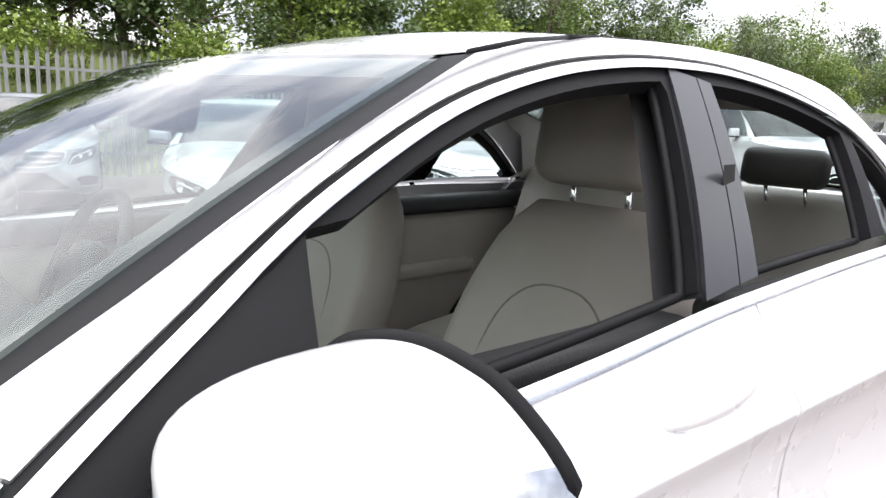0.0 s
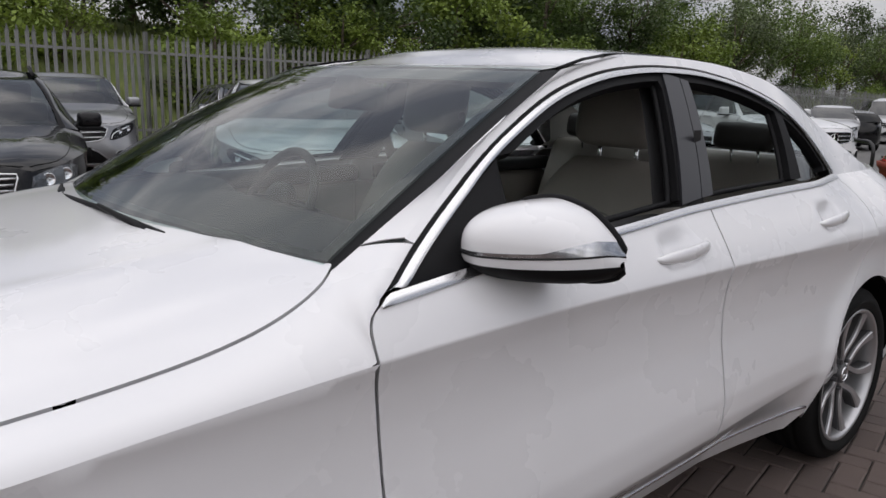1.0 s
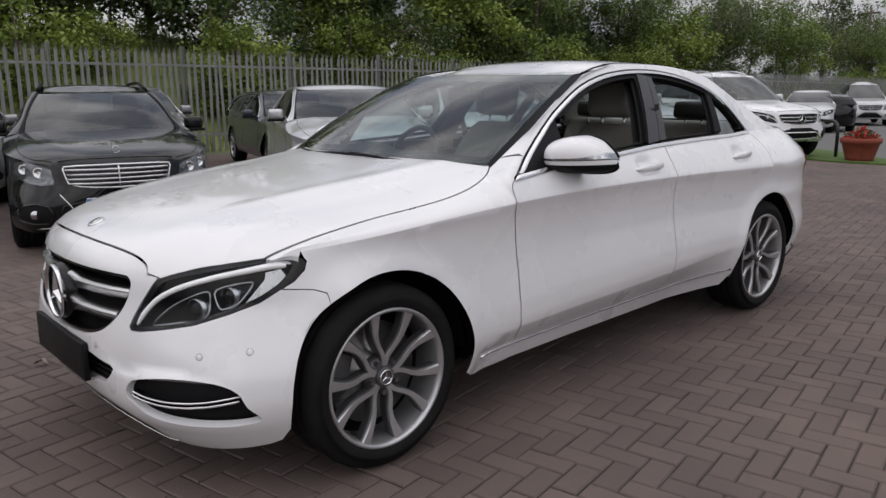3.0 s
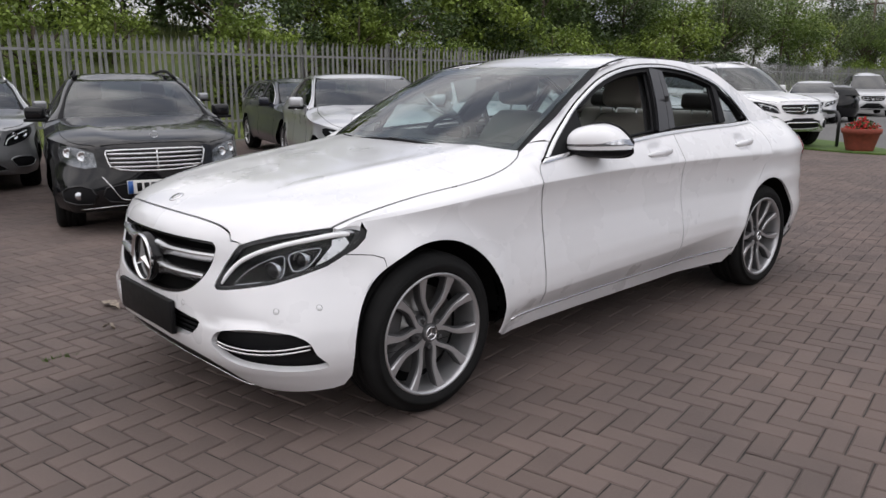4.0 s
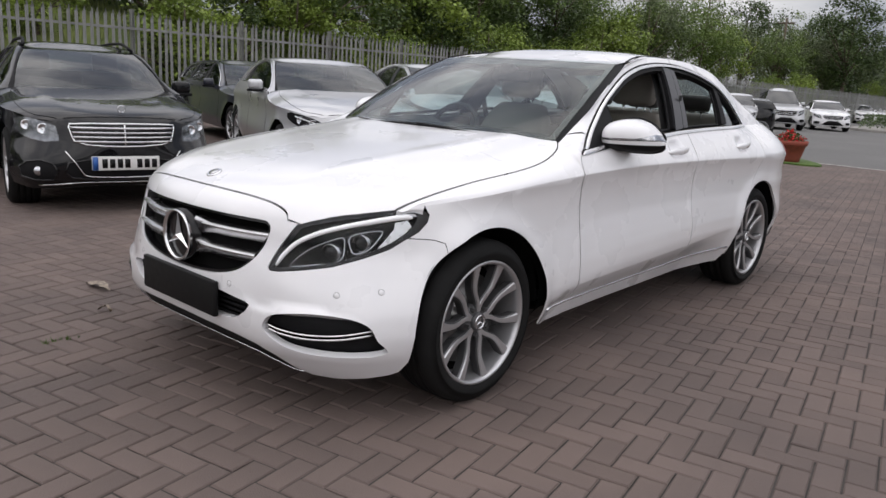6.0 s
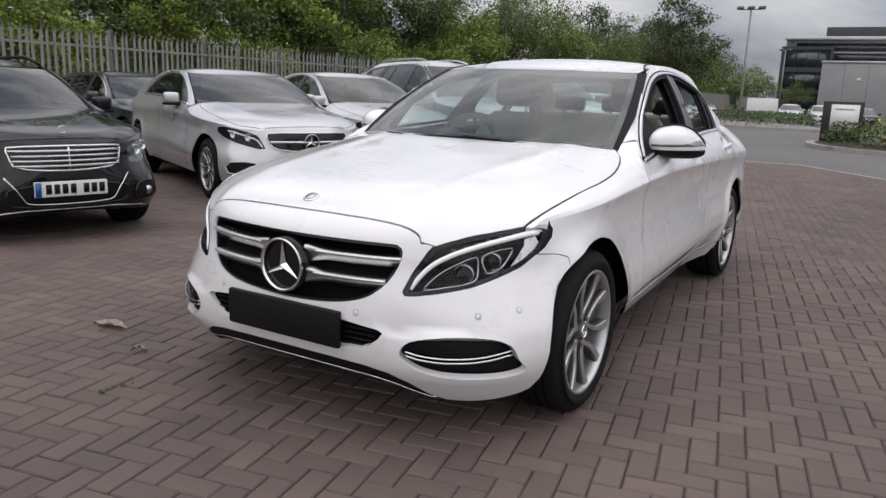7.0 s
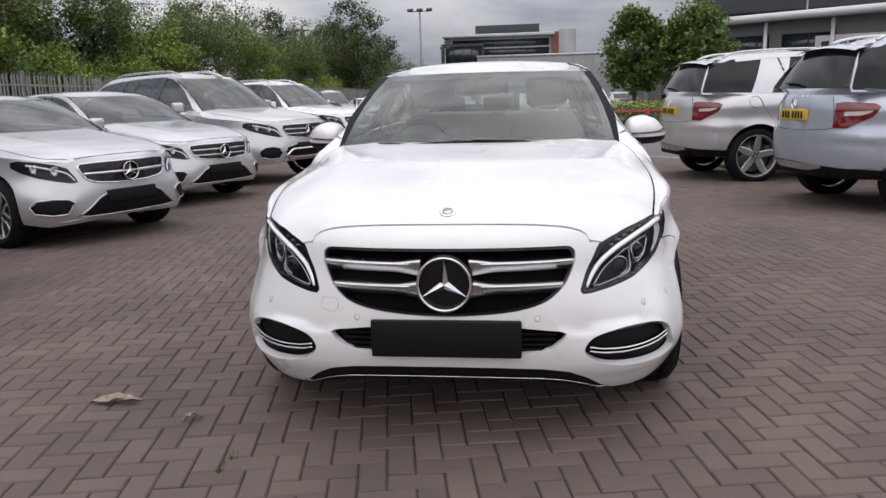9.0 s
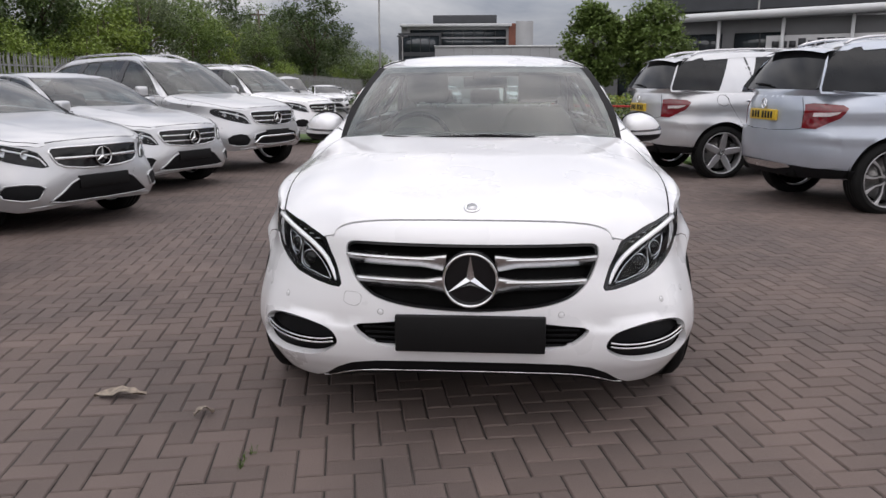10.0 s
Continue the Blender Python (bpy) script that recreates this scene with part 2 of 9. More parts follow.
def dense(poly, step):
    """A closed outline with no side longer than step."""
    out = []
    P = np.array(poly, float)
    for i in range(len(P)):
        a, b = P[i], P[(i + 1) % len(P)]
        L = np.hypot(*(b - a))
        if L < 1e-5:
            continue
        k = max(1, int(math.ceil(L / step)))
        for j in range(k):
            out.append(a + (b - a) * j / k)
    return np.array(out)


def inside(p, poly):
    x, y = p[:, 0], p[:, 1]
    r = np.zeros(len(p), bool)
    a, b = poly, np.roll(poly, -1, 0)
    for (x0, y0), (x1, y1) in zip(a, b):
        if y0 == y1:
            continue
        c = ((y0 > y) != (y1 > y)) & (x < (x1 - x0) * (y - y0) / (y1 - y0) + x0)
        r ^= c
    return r


def near(p, poly):
    a, b = poly, np.roll(poly, -1, 0)
    best = np.full(len(p), 9.0)
    for s, e in zip(a, b):
        d = e - s
        t = np.clip(((p - s) @ d) / max(d @ d, 1e-12), 0, 1)
        best = np.minimum(best, np.hypot(*(p - s - t[:, None] * d).T))
    return best


def grow(poly, d):
    """The outline moved outwards by d (inwards where negative)."""
    P = np.array(poly, float)
    area = 0.5 * np.sum(P[:, 0] * np.roll(P[:, 1], -1) - np.roll(P[:, 0], -1) * P[:, 1])
    t = np.roll(P, -1, 0) - np.roll(P, 1, 0)
    t /= np.maximum(np.hypot(*t.T), 1e-9)[:, None]
    n = np.stack([t[:, 1], -t[:, 0]], 1) * (1 if area > 0 else -1)
    return P + n * d


def surf_normal(surf, q, e=2e-3):
    du = surf(q + np.array([e, 0])) - surf(q - np.array([e, 0]))
    dv = surf(q + np.array([0, e])) - surf(q - np.array([0, e]))
    n = np.cross(du, dv)
    return n / np.maximum(np.linalg.norm(n, axis=1), 1e-9)[:, None]


from mathutils.geometry import delaunay_2d_cdt


class Skin(list):
    """Points of a panel that know the normals of the surface they were taken from."""
    normals = None


def flipx(sh):
    v = Skin(np.array((-p[0], p[1], p[2])) for p in sh[0])
    if isinstance(sh[0], Skin) and sh[0].normals:
        v.normals = [(-n[0], n[1], n[2]) for n in sh[0].normals]
    return v, [f[::-1] for f in sh[1]]


def sheet(surf, outer, holes=(), step=0.03, lip=0.012, lift=0.0, out=None, flip=False, mirror=False, edge=0.02, feats=()):
    """Verts and faces of a pressed panel: the part of a surface within an outline, with openings and turned-in edges.
    out: a point that lies on the outer side's far side, so that normals face it."""
    loops = [dense(outer, edge)] + [dense(h, edge) for h in holes]
    lo, hi = loops[0].min(0), loops[0].max(0)
    gx, gy = np.arange(lo[0] + step / 2, hi[0], step), np.arange(lo[1] + step / 2, hi[1], step)
    g = np.stack(np.meshgrid(gx, gy), -1).reshape(-1, 2)
    g = g[inside(g, loops[0])]
    for h in loops[1:]:
        g = g[~inside(g, h)]
    for l in loops:
        if len(g):
            g = g[near(g, l) > step * 0.45]
    pts, edges = [], []
    for l in loops:
        k = len(pts)
        pts += list(l)
        edges += [(k + i, k + (i + 1) % len(l)) for i in range(len(l))]
    # pressed lines: the mesh follows them
    for fl in feats:
        fl = np.array(fl, float)
        ok = inside(fl, loops[0])
        for l in loops:
            ok &= near(fl, l) > step * .3
        for h in loops[1:]:
            ok &= ~inside(fl, h)
        last = None
        for f, o in zip(fl, ok):
            if o:
                pts.append(f)
                if last is not None:
                    edges.append((last, len(pts) - 1))
            last = len(pts) - 1 if o else None
        if ok.any() and len(g):
            g = g[np.min(np.linalg.norm(g[:, None] - fl[ok][None], axis=2), axis=1) > step * .5]
    pts += list(g)
    vo, eo, fo, _, _, _ = delaunay_2d_cdt([Vector(p) for p in pts], edges, [], 0, 1e-6)
    q = np.array([tuple(v) for v in vo])
    F = np.array([tuple(f) for f in fo])
    c = q[F].mean(1)
    ok = inside(c, loops[0])
    for h in loops[1:]:
        ok &= ~inside(c, h)
    F = F[ok]
    V = surf(q)
    N = surf_normal(surf, q)
    if flip:
        N = -N
    V = V + N * lift
    tri = V[F]
    fn = np.cross(tri[:, 1] - tri[:, 0], tri[:, 2] - tri[:, 0])
    bad = (fn * N[F].mean(1)).sum(1) < 0
    F[bad] = F[bad][:, ::-1]
    faces = [tuple(int(i) for i in f) for f in F]
    verts = Skin(V)
    verts.normals = [tuple(n) for n in N]
    if lip:
        cnt = {}
        for f in faces:
            for i in range(3):
                a, b = f[i], f[(i + 1) % 3]
                cnt[(a, b)] = 1
        new_id = {}
        for a, b in [e for e in cnt if (e[1], e[0]) not in cnt]:
            for i in (a, b):
                if i not in new_id:
                    new_id[i] = len(verts)
                    verts.append(V[i].copy())
                    verts.append(V[i] - N[i] * lip)
                    verts.normals += [(0, 0, 0)] * 2
            i, j = new_id[a], new_id[b]
            faces.append((i, i + 1, j + 1, j))
    return flipx((verts, faces)) if mirror else (verts, faces)


def merge_sheets(*sheets):
    V, F, N = Skin(), [], []
    for v, f in sheets:
        k = len(V)
        V += list(v)
        N += v.normals if isinstance(v, Skin) and v.normals else [(0, 0, 0)] * len(v)
        F += [tuple(i + k for i in q) for q in f]
    V.normals = N
    return V, F


def panel(name, material, parent, *sheets, label="", weld=0.0):
    V, F = merge_sheets(*sheets)
    me = mesh_of(name, V, F)
    if weld:
        bm = bmesh.new()
        bm.from_mesh(me)
        bmesh.ops.remove_doubles(bm, verts=bm.verts, dist=weld)
        bm.to_mesh(me)
        bm.free()
        me.polygons.foreach_set("use_smooth", [True] * len(me.polygons))
    elif any(n != (0, 0, 0) for n in V.normals):
        me.normals_split_custom_set_from_vertices(V.normals)
    return put(name, me, material, parent, label)


def strip(A, B, bulge=0.0, k=4, out=None):
    """A ruled, slightly rounded band between two lines of as many points."""
    A, B = np.array(A, float), np.array(B, float)
    V, F = [], []
    for i in range(len(A)):
        for j in range(k + 1):
            u = j / k
            p = A[i] * (1 - u) + B[i] * u
            if bulge:
                p = p + np.array(out) * bulge * 4 * u * (1 - u)
            V.append(p)
    for i in range(len(A) - 1):
        for j in range(k):
            a = i * (k + 1) + j
            F.append((a, a + 1, a + k + 2, a + k + 1))
    return V, F


# ---- car bodies ----
C_SALOON = dict(
    y1=0.15, y2=2.95, n=[(.17, 3.7), (.26, 3.65), (.36, 3.40), (.46, 3.08), (.56, 2.70), (.66, 2.42), (.80, 2.36)], nt=2.35, zref=0.45,
    nose=[(.15, -.640), (.20, -.690), (.245, -.725), (.27, -.745), (.31, -.766), (.38, -.782), (.47, -.787), (.6, -.779), (.70, -.770), (.735, -.763), (.77, -.744), (.79, -.724), (.806, -.698), (.83, -.64), (.87, -.5)],
    tail=[(.2, 3.78), (.3, 3.85), (.5, 3.895), (.7, 3.89), (.85, 3.875), (1.0, 3.84), (1.06, 3.80)],
    crease_x=[(-.8, .880), (.15, .886), (.7, .893), (1.7, .899), (2.6, .893), (3.1, .880), (3.6, .86)],
    crease_z=[(-.7, .76), (-.3, .80), (0., .830), (.3, .853), (.7, .874), (1.2, .886), (1.7, .884), (2.4, .870), (3.3, .845)],
    under=[(0, 0), (.025, -.0085), (.05, -.0150), (.09, -.0205), (.14, -.0235), (.20, -.0225), (.27, -.0145), (.34, -.004), (.40, .003), (.45, .003), (.52, -.010), (.58, -.030), (.64, -.055), (.70, -.085)],
    low_crease=.40, roll=(2.0, 2.40, 2.95), fender=.024, wing=.017, bulge=(.034, -.20, .17, .635, .085), lean=0.45, round=1.2, dents=((1.535, .947), (2.443, .946)),
    deck=[(-.72, .785), (-.70, .806), (-.635, .838), (-.5, .874), (-.3, .909), (0., .950), (.3, .986), (.5, 1.012), (.7, 1.03)],
    shoulder=[(-.72, .790), (-.66, .742), (-.5, .766), (-.36, .792), (-.1, .822), (.2, .847), (.45, .878), (.6, .934), (.66, .966)],
    deck_p=4.6,
    belt=[(.3, .93), (.655, .972), (1.0, .992), (1.36, 1.010), (1.7, 1.030), (2.2, 1.042), (2.7, 1.046), (3.1, 1.046), (3.5, 1.045)],
    gh=(.45, .50), front_bow=.21,
    rail=[(0.574, 0.924), (0.641, 0.968), (0.898, 1.11), (1.097, 1.238), (1.301, 1.33), (1.515, 1.388), (1.723, 1.412), (1.93, 1.418), (2.13, 1.413), (2.327, 1.394), (2.519, 1.358), (2.707, 1.29), (2.788, 1.25), (2.889, 1.202), (3.074, 1.116), (3.186, 1.072), (3.26, 1.049)],
    dlo=[(0.682, 0.969), (0.814, 1.046), (0.946, 1.124), (1.092, 1.214), (1.294, 1.304), (1.507, 1.358), (1.715, 1.384), (1.902, 1.39), (2.071, 1.383), (2.265, 1.354), (2.453, 1.298), (2.618, 1.218), (2.734, 1.136), (2.818, 1.064), (2.811, 1.048)],
    crown=0.033,
    screen=dict(base=(.700, .640, .993), top=(.572, 1.340, 1.362), bow=(.135, .10), rise=(.022, .004), swell=.018),
    back=dict(base=(.62, 3.24, 1.052), top=(.555, 2.58, 1.318), bow=(.12, .08), rise=(.012, .025)),
    boot=[(3.25, 1.062), (3.45, 1.066), (3.65, 1.063), (3.80, 1.05), (3.88, 1.03)],
    axles=(0.0, 2.815), wz=0.325, wr=0.328, arch=0.381, flare=.014, sill=(.235, .27), track=.795,
)


class Body:
    """The skin of a car: side and front by (q, z), bonnet by (x, y), greenhouse by (y, z). q runs round the plan from the nose."""

    def __init__(self, s):
        self.s = s
        self.nose = curve_of(s["nose"])
        self.tail = curve_of(s["tail"])
        self.crease_x = curve_of(s["crease_x"])
        self.crease_z = curve_of(s["crease_z"])
        self.under = curve_of(s["under"])
        self.deck = curve_of(s["deck"])
        self.shoulder = curve_of(s["shoulder"])
        self.belt = curve_of(s["belt"])
        self.rail = curve_of(s["rail"])
        self.boot = curve_of(s["boot"])
        self.y1, self.y2, self.n, self.nt = s["y1"], s["y2"], curve_of(s["n"]), s["nt"]
        self.front = self._quarter(float(self.half(self.y1, s["zref"])), self.y1 - float(self.nose(s["zref"])), 3.0)
        self.rear = self._quarter(float(self.half(self.y2, s["zref"])), float(self.tail(s["zref"])) - self.y2, self.nt)
        self.q1 = self.front[1][-1]
        self.q2 = self.q1 + self.y2 - self.y1
        self.q3 = self.q2 + self.rear[1][-1]
        zz = np.linspace(0, 1, 40)

    def _quarter(self, W, L, n):
        ph = np.linspace(0, math.pi / 2, 1500)
        x, y = W * np.sin(ph) ** (2 / n), -L * np.cos(ph) ** (2 / n)
        return ph, np.concatenate([[0], np.cumsum(np.hypot(np.diff(x), np.diff(y)))])

    def half(self, y, z):
        """Half the width at a place along the side and a height."""
        y, z = np.asarray(y, float), np.asarray(z, float)
        t = z - self.crease_z(y)
        soft = 6e-6 + 6e-4 * np.clip((y - 2.1) / .9, 0, 1) ** 2 + 3e-4 * np.clip((.1 - y) / .5, 0, 1)
        up = 0.5 * (t + np.sqrt(t * t + soft)) - .5 * np.sqrt(soft)
        d = np.maximum(-t, 0)
        d = d + np.clip((d - .2) / .25, 0, 1) * .05 * np.clip((y - .9) / 1.2, -.6, 1)
        x = self.crease_x(y) - self.s["lean"] * up - self.s["round"] * up * up + self.under(d)
        if "low_crease" in self.s:
            # the door's foot turns under below a rising crease
            zl = np.interp(y, [.42, .65, 1.77, 2.5], [.335, .372, .412, .455])
            u = zl - z
            u = .5 * (u + np.sqrt(u * u + 8e-6)) - .0014
            u = np.minimum(u, np.maximum(zl - .292, 0))
            x = x - self.s["low_crease"] * np.maximum(u, 0) * np.clip((y - .40) / .12, 0, 1) * np.clip((2.45 - y) / .5, 0, 1)
        x = x - .003 * np.exp(-((d - .14) / .085) ** 2) * np.clip((y - .15) / .5, 0, 1)
        for yw in self.s["axles"]:
            r = np.hypot(y - yw, z - self.s["wz"])
            x = x + self.s["flare"] * np.exp(-((r - self.s["arch"]) / .055) ** 2)
        if "roll" in self.s:
            # the rear shoulder rolls inwards to the boot
            k, ya, yb = self.s["roll"]
            w = np.clip((y - ya) / (yb - ya), 0, 1)
            v = np.maximum(z - .845, 0)
            x = x - k * v * v * w * w * (3 - 2 * w)
        if "fender" in self.s:
            x = x + self.s["fender"] * np.exp(-((y - .02) / .36) ** 2 - ((z - .50) / .27) ** 4)
        for yh, zh in self.s.get("dents", ()):
            x = x - .019 * np.exp(-((y - yh) / .062) ** 4 - ((z - zh) / .036) ** 4)
        return x

    def side(self, p):
        q, z = p[:, 0], p[:, 1]
        s, a = np.where(q < 0, -1.0, 1.0), np.abs(q)
        y = np.clip(a - self.q1, 0, self.y2 - self.y1) + self.y1
        x = self.half(y, z)
        f = a < self.q1
        ph = np.interp(a, self.front[1], self.front[0])
        W, L, n = self.half(self.y1, z), self.y1 - self.nose(z), np.clip(self.n(z), 2.2, 4.0)
        x = np.where(f, W * np.maximum(np.sin(ph), 0) ** (2 / n), x)
        y = np.where(f, self.y1 - L * np.maximum(np.cos(ph), 0) ** (2 / n), y)
        yw, zw = self.s["axles"][0], self.s["wz"]
        fl = lambda v: self.s["flare"] * np.exp(-((np.hypot(v - yw, z - zw) - self.s["arch"]) / .055) ** 2)
        x = np.where(f, x + (fl(y) - fl(self.y1 + 0 * z)) * np.maximum(np.sin(ph), 0) ** 4, x)
        if "bulge" in self.s:
            h_, y_, wy, z_, wz = self.s["bulge"]
            x = x + h_ * np.exp(-((y - y_) / wy) ** 2 - ((z - z_) / wz) ** 2) * np.clip((y + .29) / .14, 0, 1) * np.clip((.6 - y) / .2, 0, 1)
        if "wing" in self.s:
            # the bumper is hollow above a lip that sweeps over the side intakes
            zr = np.interp(x, [.36, .46, .56, .66, .74, .80, .84], [.452, .444, .448, .450, .440, .405, .35])
            u = z - zr
            d = np.where(u > 0, np.exp(-(u / .085) ** 1.5), np.clip(1 + u / .03, 0, 1) ** 1.5)
            wx = np.clip((x - .34) / .16, 0, 1)
            d = np.where(f, self.s["wing"] * d * wx * wx * (3 - 2 * wx) * np.clip((-.33 - y) / .16, 0, 1) * np.clip((.80 - x) / .10, 0, 1), 0)
            x, y = x - d * np.maximum(np.sin(ph), 0) ** 3, y + d * np.maximum(np.cos(ph), 0) ** .5
        r = a > self.q2
        ph = np.interp(self.q3 - a, self.rear[1], self.rear[0])
        W, L = self.half(self.y2, z), self.tail(z) - self.y2
        x = np.where(r, W * np.maximum(np.sin(ph), 0) ** (2 / self.nt), x)
        y = np.where(r, self.y2 + L * np.maximum(np.cos(ph), 0) ** (2 / self.nt), y)
        return np.stack([s * x, y, z], 1)

    def qy(self, y, z=None):
        """q at a place along the side."""
        y = float(y)
        if y >= self.y1:
            return self.q1 + y - self.y1
        z = self.s["zref"] if z is None else z
        L = self.y1 - float(self.nose(z))
        c = min(1.0, (self.y1 - y) / L) ** (float(np.clip(self.n(z), 2.2, 4.0)) / 2)
        return float(np.interp(math.acos(c), self.front[0], self.front[1]))

    def qx(self, x, z):
        """q on the front at a distance from the middle."""
        W = float(self.half(self.y1, z))
        ph = math.asin(min(1.0, abs(x) / W) ** (float(np.clip(self.n(z), 2.2, 4.0)) / 2))
        return math.copysign(float(np.interp(ph, self.front[0], self.front[1])), x)

    def qxr(self, x, z):
        """q on the tail at a distance from the middle."""
        W = float(self.half(self.y2, z))
        ph = math.asin(min(1.0, abs(x) / W) ** (self.nt / 2))
        return self.q3 - float(np.interp(ph, self.rear[0], self.rear[1]))

    def at_side(self, y, z):
        return self.side(np.array([[self.qy(y, z), z]]))[0]

    def edge_x(self, y):
        """x of the shoulder line."""
        z = self.shoulder(y)
        f = y < self.y1
        W, L = self.half(self.y1, z), self.y1 - self.nose(z)
        t = np.clip((self.y1 - y) / L, 0, 1)
        n = np.clip(self.n(z), 2.2, 4.0)
        return np.where(f, W * np.maximum(1 - t ** n, 1e-6) ** (1 / n), self.half(np.maximum(y, self.y1), z))

    def top(self, p):
        """Bonnet and wing tops by (x, y)."""
        x, y = p[:, 0], p[:, 1]
        zs, zt, xe = self.shoulder(y), self.deck(y), self.edge_x(y)
        t = np.clip(np.abs(x) / np.maximum(xe, 1e-3), 0, 1.06)
        h = np.maximum(zt - zs, 0)
        z = zs + h * (1 - t ** self.s["deck_p"])
        bul = .004 * np.exp(-((np.abs(x) - .40 - .10 * (y + .6)) / .05) ** 2) * np.clip((y + .62) / .3, 0, 1)
        return np.stack([x, y, z + bul], 1)

    def glass_side(self, p):
        y, z = p[:, 0], p[:, 1]
        zb = self.belt(y)
        a, b = self.s["gh"]
        d = np.maximum(z - zb, -.02)
        xb = self.half(np.clip(y, self.y1, self.y2 + (0 if "roll" in self.s else .3)), np.minimum(zb, 2.0)) - .005
        if "roll" in self.s:
            k = np.clip((y - self.y2) / (float(self.tail(1.0)) - self.y2), 0, .98)
            xb = xb * (1 - k ** self.nt) ** (1 / self.nt)
        # the side glass bows inwards towards the windscreen
        xb = xb - self.s.get("front_bow", 0) * np.maximum(1.4 - y, 0) ** 2 * np.clip(d / .15, 0, 1)
        return np.stack([xb - a * d - b * d * d, y, z], 1)

    def roof(self, p):
        x, y = p[:, 0], p[:, 1]
        zr = self.rail(y)
        xr = self.glass_side(np.stack([y, zr], 1))[:, 0]
        t = np.clip(np.abs(x) / xr, 0, 1)
        return np.stack([x, y, zr + self.s["crown"] * (1 - t ** 2.4)], 1)

    def pane(self, which):
        """The windscreen's or back window's surface by (across -1..1, up 0..1)."""
        w = self.s[which]
        b, t = np.array(w["base"]), np.array(w["top"])
        sg = -1 if which == "screen" else 1

        def f(p):
            u, v = p[:, 0], np.clip(p[:, 1], -.1, 1.1)
            e = b + (t - b) * v[:, None]
            # the pane swells a little between base and top
            e[:, 1] += sg * .020 * 4 * v * (1 - v) * .5
            e[:, 2] += .030 * 4 * v * (1 - v) * .5
            e[:, 0] += w.get("swell", .0) * 4 * v * (1 - v)
            bow = w["bow"][0] + (w["bow"][1] - w["bow"][0]) * v
            rise = w["rise"][0] + (w["rise"][1] - w["rise"][0]) * v
            k = 1 - np.abs(u) ** 2.3
            return np.stack([u * e[:, 0], e[:, 1] + sg * bow * k, e[:, 2] + rise * k], 1)
        return f


def arch_line(B, i, r, z0, rev=False):
    """Round a wheel, from low in front to low behind, in (q, z)."""
    yw, zw = B.s["axles"][i], B.s["wz"]
    a0 = math.asin((z0 - zw) / r)
    th = np.linspace(math.pi - a0, a0, 40)
    pts = [(yw + r * math.cos(t), zw + r * math.sin(t)) for t in th]
    pts = [(B.qy(y, z) if y < B.y1 else B.q1 + y - B.y1, z) for y, z in pts]
    return pts[::-1] if rev else pts


def far_wheel(parent, x, y, z, r, rim_r, width, side):
    """A plain wheel for cars far off: tyre, rim and spokes."""
    wh = new("wheel")
    wh.parent, wh.matrix_basis = parent, pose(x, y, z, 0, 0, 0 if side > 0 else 180)
    w2 = width / 2
    key = (round(r, 3), round(rim_r, 3))
    if key not in FAR_WHEELS:
        sp = [(w2 - .012, s * .022 * k, rr) for rr, k in ((.03, 1), (rim_r - .02, 1.3)) for s in (-1, 1)] + [(w2 - .05, s * .022, rr) for rr in (.03, rim_r - .02) for s in (-1, 1)]
        FAR_WHEELS[key] = (revolve("tyre", [(-w2, rim_r), (-w2, r - .03), (-w2 + .03, r), (w2 - .03, r), (w2, r - .03), (w2, rim_r)], 24),
                           revolve("rim", [(-.02, 0), (-.02, rim_r - .02), (w2 - .03, rim_r - .02), (w2, rim_r)], 24),
                           mesh_of("spoke", sp, [(0, 2, 3, 1), (0, 4, 6, 2), (1, 3, 7, 5)], False))
    tyre, rim, sp = FAR_WHEELS[key]
    put("tyre", tyre, RUBBER, wh)
    put("rim", rim, ALLOYDARK, wh)
    for i in range(5):
        put("spoke", sp, ALLOY, wh, m=pose(0, 0, 0, 72 * i))
    return wh


FAR_WHEELS = {}


